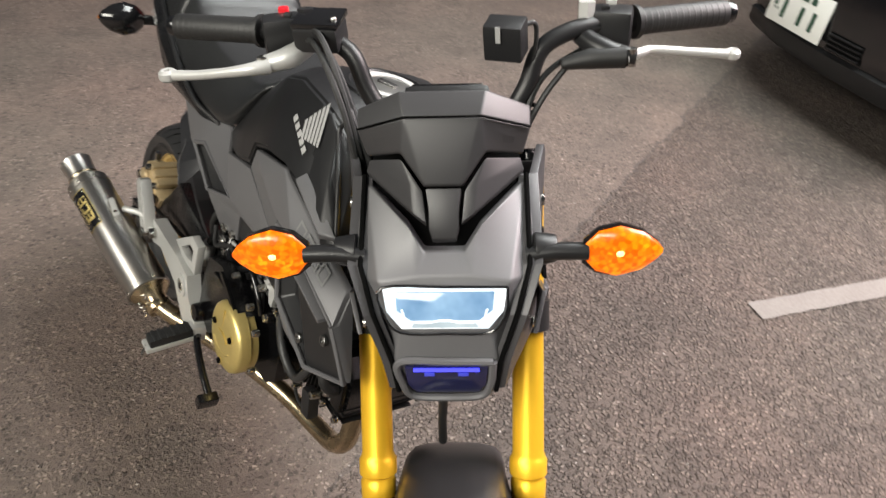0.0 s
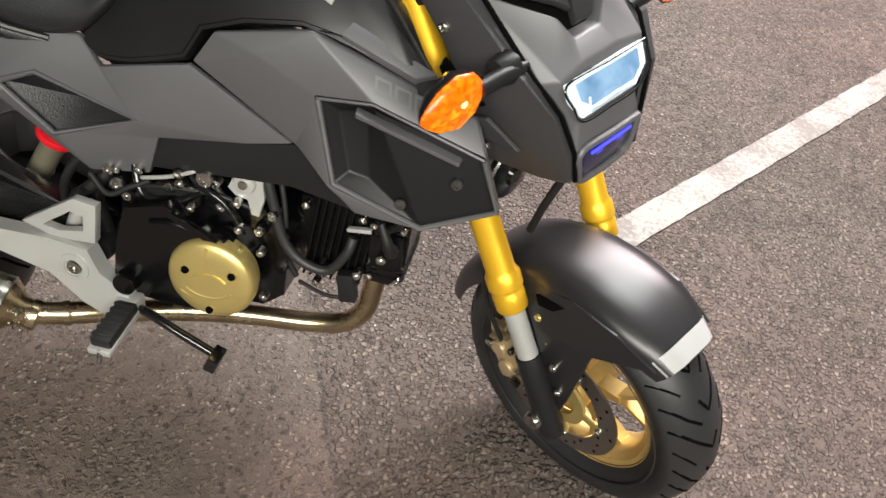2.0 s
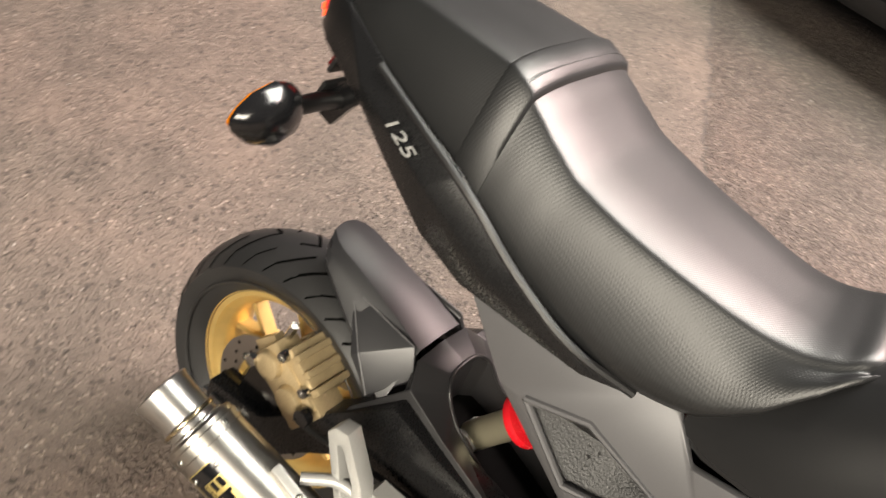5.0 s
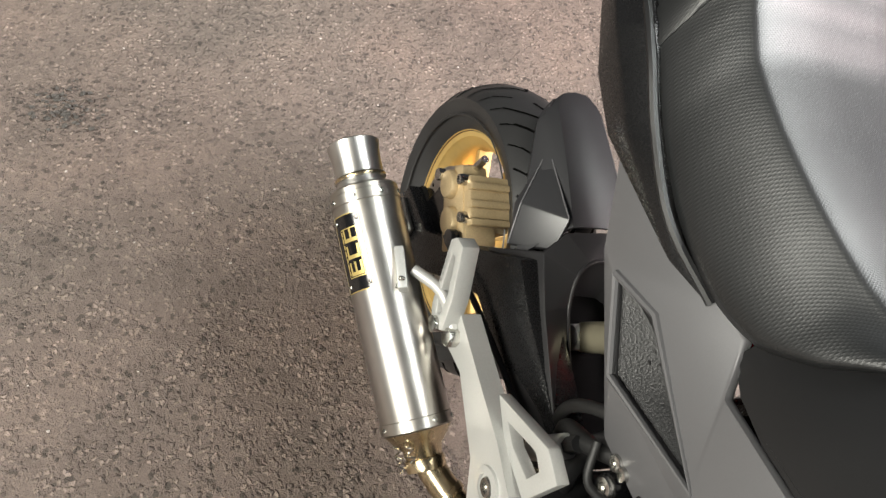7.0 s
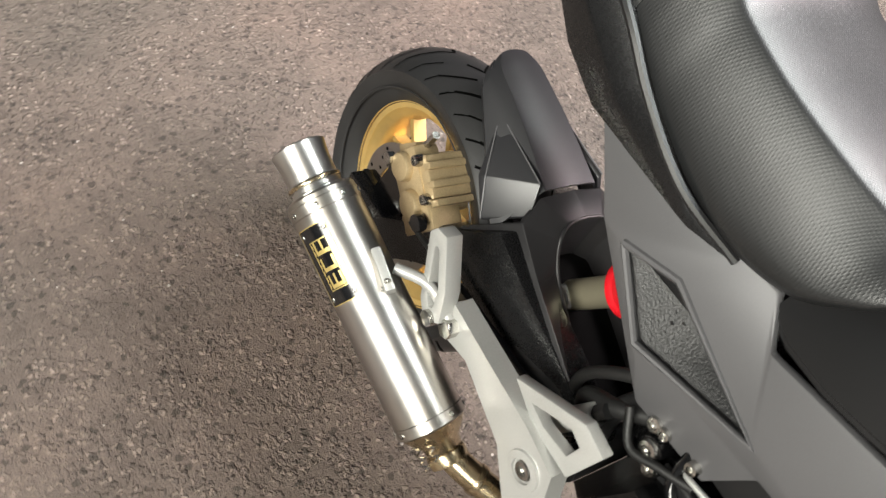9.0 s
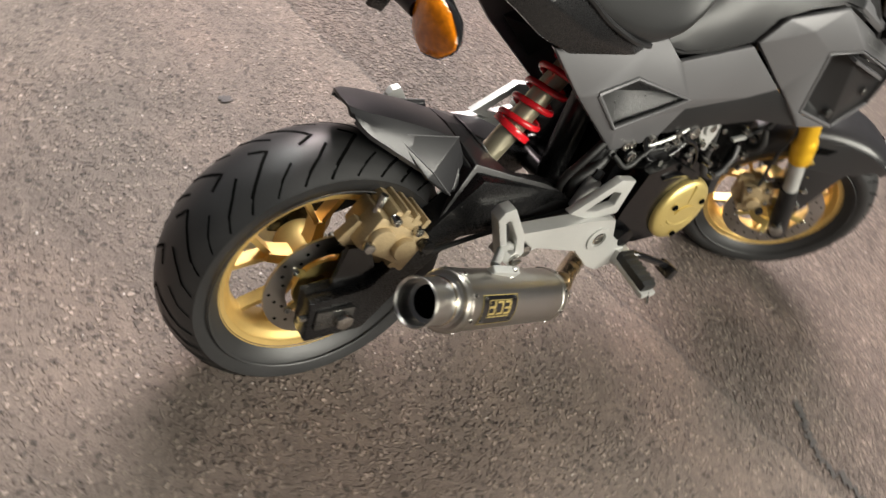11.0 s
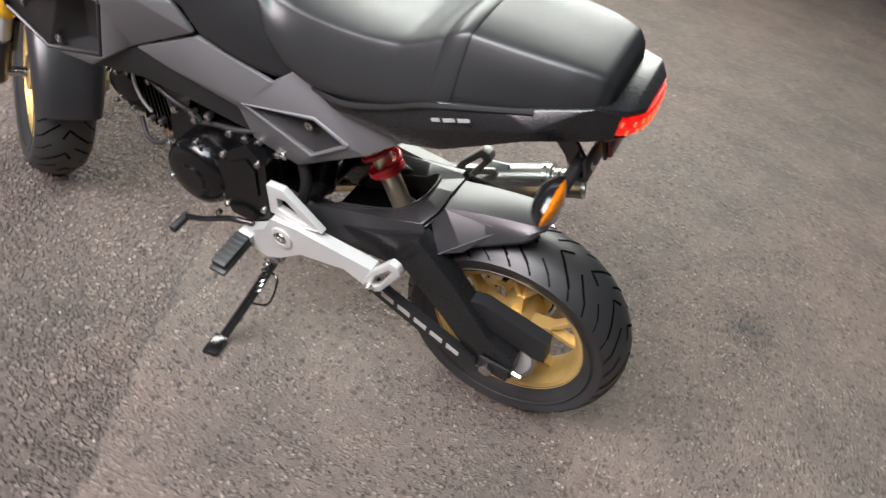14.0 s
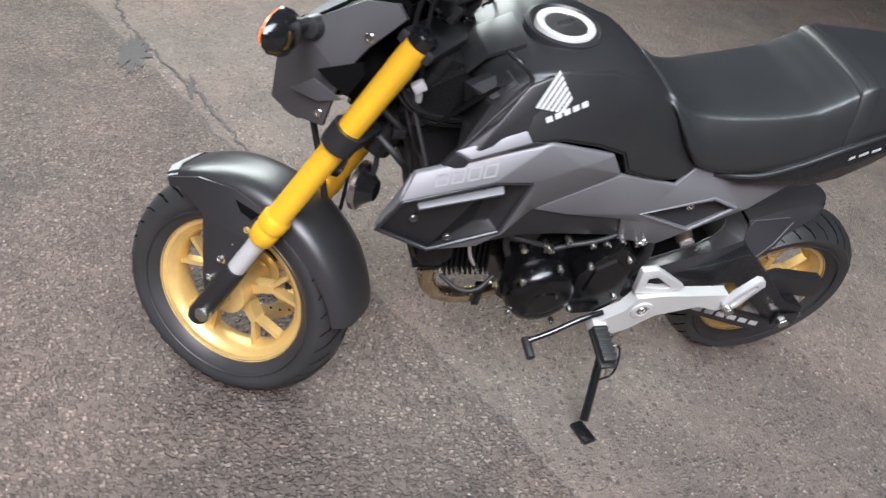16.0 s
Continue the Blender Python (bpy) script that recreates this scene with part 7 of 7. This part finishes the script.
part("wire_below_lamp", tube([(1.115, -.004, .635), (1.10, -.008, .585), (1.082, -.012, .53), (1.065, -.014, .47)], .006, 10, 5), M_GRIP, bike, "black lead below the lamp", STEER)
part("ignition_switch", rod((.925, 0, .835), (.915, 0, .862), .018, seg=24, bevel=.003), M_GLOSS, bike, "", STEER)
part("key_ring", lathe([(.011, 0), (.018, 0), (.018, .003), (.011, .003)], 28, "Z", True), M_CHROME, bike, "", STEER @ Matrix.Translation((.914, 0, .864)))


# ---- parked car behind, rear corner towards the motorcycle ----
def car_at(px, py):
    """Local frame: x to the car's right, y forward, z up; origin under the middle of the rear bumper."""
    m = Matrix.Identity(4)
    m.col[0].xyz, m.col[1].xyz = Vector((.955, -.30, 0)).normalized() * 0.86, Vector((.30, .955, 0)).normalized()
    m.translation = (px, py, 0)
    return m


car = empty("car", car_at(.14, 2.483))
tagged(car, "black parked hatchback seen at its rear bumper", "car")


def car_body():
    rings = []
    half = [(.0, .62, .62), (.06, .72, .74), (.30, .765, .80), (.9, .79, .84), (2.0, .80, .84), (3.0, .79, .82), (3.5, .74, .74), (3.62, .62, .60)]
    for y, w, shoulder in half:
        lo = .30 if .05 < y < 3.5 else .34
        sec = [(w * .92, lo), (w, lo + .10), (w + .012, .50), (w, .66), (w * .985, shoulder + .05), (w * .93, shoulder + .10)]
        rings.append([Vector((x, y, z)) for x, z in sec] + [Vector((-x, y, z)) for x, z in reversed(sec)])
    return loft(rings)


body = part("body", bevelled(car_body(), .02, 2, 30), M_CARPAINT, car, "glossy black bodywork")
cab = [(.12, .66, .93), (.34, .60, 1.46), (1.0, .58, 1.53), (2.0, .57, 1.50), (2.55, .62, 1.05)]
rings = []
for y, w, z in cab:
    rings.append([Vector((x, y, q)) for x, q in ((.74, .90), (w + .05, z - .12), (w, z), (-w, z), (-w - .05, z - .12), (-.74, .90))])
part("cabin", bevelled(loft(rings), .03, 2, 30), M_CARGLASS, car, "dark tinted windows and roof")
bump = []
for x, y in ((-.80, .52), (-.775, .20), (-.66, .03), (-.35, -.03), (0, -.045), (.35, -.03), (.66, .03), (.775, .20), (.80, .52)):
    bump.append([Vector((x * .955, y + .04, .235)), Vector((x * .985, y + .005, .25)), Vector((x, y - .012, .33)), Vector((x, y - .010, .50)), Vector((x * .985, y + .01, .60)), Vector((x * .95, y + .06, .62))])
bumper = part("rear_bumper", loft(bump, closed=True), M_CARPAINT, car, "black rear bumper")
lip = []
for x, y in ((-.80, .52), (-.775, .20), (-.66, .03), (-.35, -.03), (0, -.045), (.35, -.03), (.66, .03), (.775, .20), (.80, .52)):
    lip.append([Vector((x * .95, y + .05, .195)), Vector((x * .985, y - .004, .20)), Vector((x * 1.0, y - .020, .225)), Vector((x, y - .018, .275)), Vector((x * .99, y + .0, .285))])
part("bumper_lip", loft(lip), M_BLACK, car, "grey-black plastic bumper lip")
part("vent_grille", bevelled(box(.20, .02, .07, (.09, -.046, .33), 0, (0, 0, 3)), .006), M_SHADE_BLACK, car, "dark bumper vent")
for k in range(4):
    part("vent_slat", box(.19, .012, .006, (.09, -.059, .305 + k * .017), .001, (0, 0, 3)), M_BLACK, car)
plate = part("number_plate", bevelled(box(.384, .006, .165, (-.23, -.066, .38), 0, (-8, 0, 0)), .003), M_PLATE, car, "white number plate with plain green bars")
for x, z, w, h in ((-.087, .361, .026, .070), (.030, .361, .026, .070), (.112, .361, .026, .070), (-.150, .352, .010, .010), (-.128, .352, .010, .010), (.010, .430, .070, .024), (.078, .430, .036, .024), (-.150, .372, .022, .022)):
    part("plate_bar", box(w, .001, h, (x - .23, -.0699 + (z - .38) * .14, z), 0, (-8, 0, 0)), M_PLATEINK, plate)
for sgn in (1, -1):
    lamp_ = part("tail_lamp", bevelled(box(.13, .10, .22, (.66 * sgn, .08, .76), 0, (0, 0, 18 * sgn)), .03), M_DEEPRED, car, "dark red tail lamp")
    for y in (.66, 2.95):
        w = part("wheel", lathe([(.0, .085), (.17, .085), (.19, .07), (.205, .085), (.24, .09), (.275, .085), (.29, .06), (.292, 0), (.29, -.06), (.275, -.085), (.2, -.085), (0, -.08)], 48, "X"), M_RUBBER, car, "black tyre", Matrix.Translation((.70 * sgn, y, .292)))
        part("hub_cap", lathe([(0, .02), (.03, .022), (.15, .012), (.185, .0), (.185, -.01)], 40, "X"), M_ALU, w, "silver wheel trim", Matrix.Translation((.70 * sgn + .078 * sgn, y, .292)) @ Matrix.Diagonal((sgn, 1, 1, 1)))
        part("wheel_arch", lathe([(.325, .0), (.34, .012), (.352, .0)], 48, "X"), M_BLACK, car, "", Matrix.Translation((.80 * sgn, y, .30)))
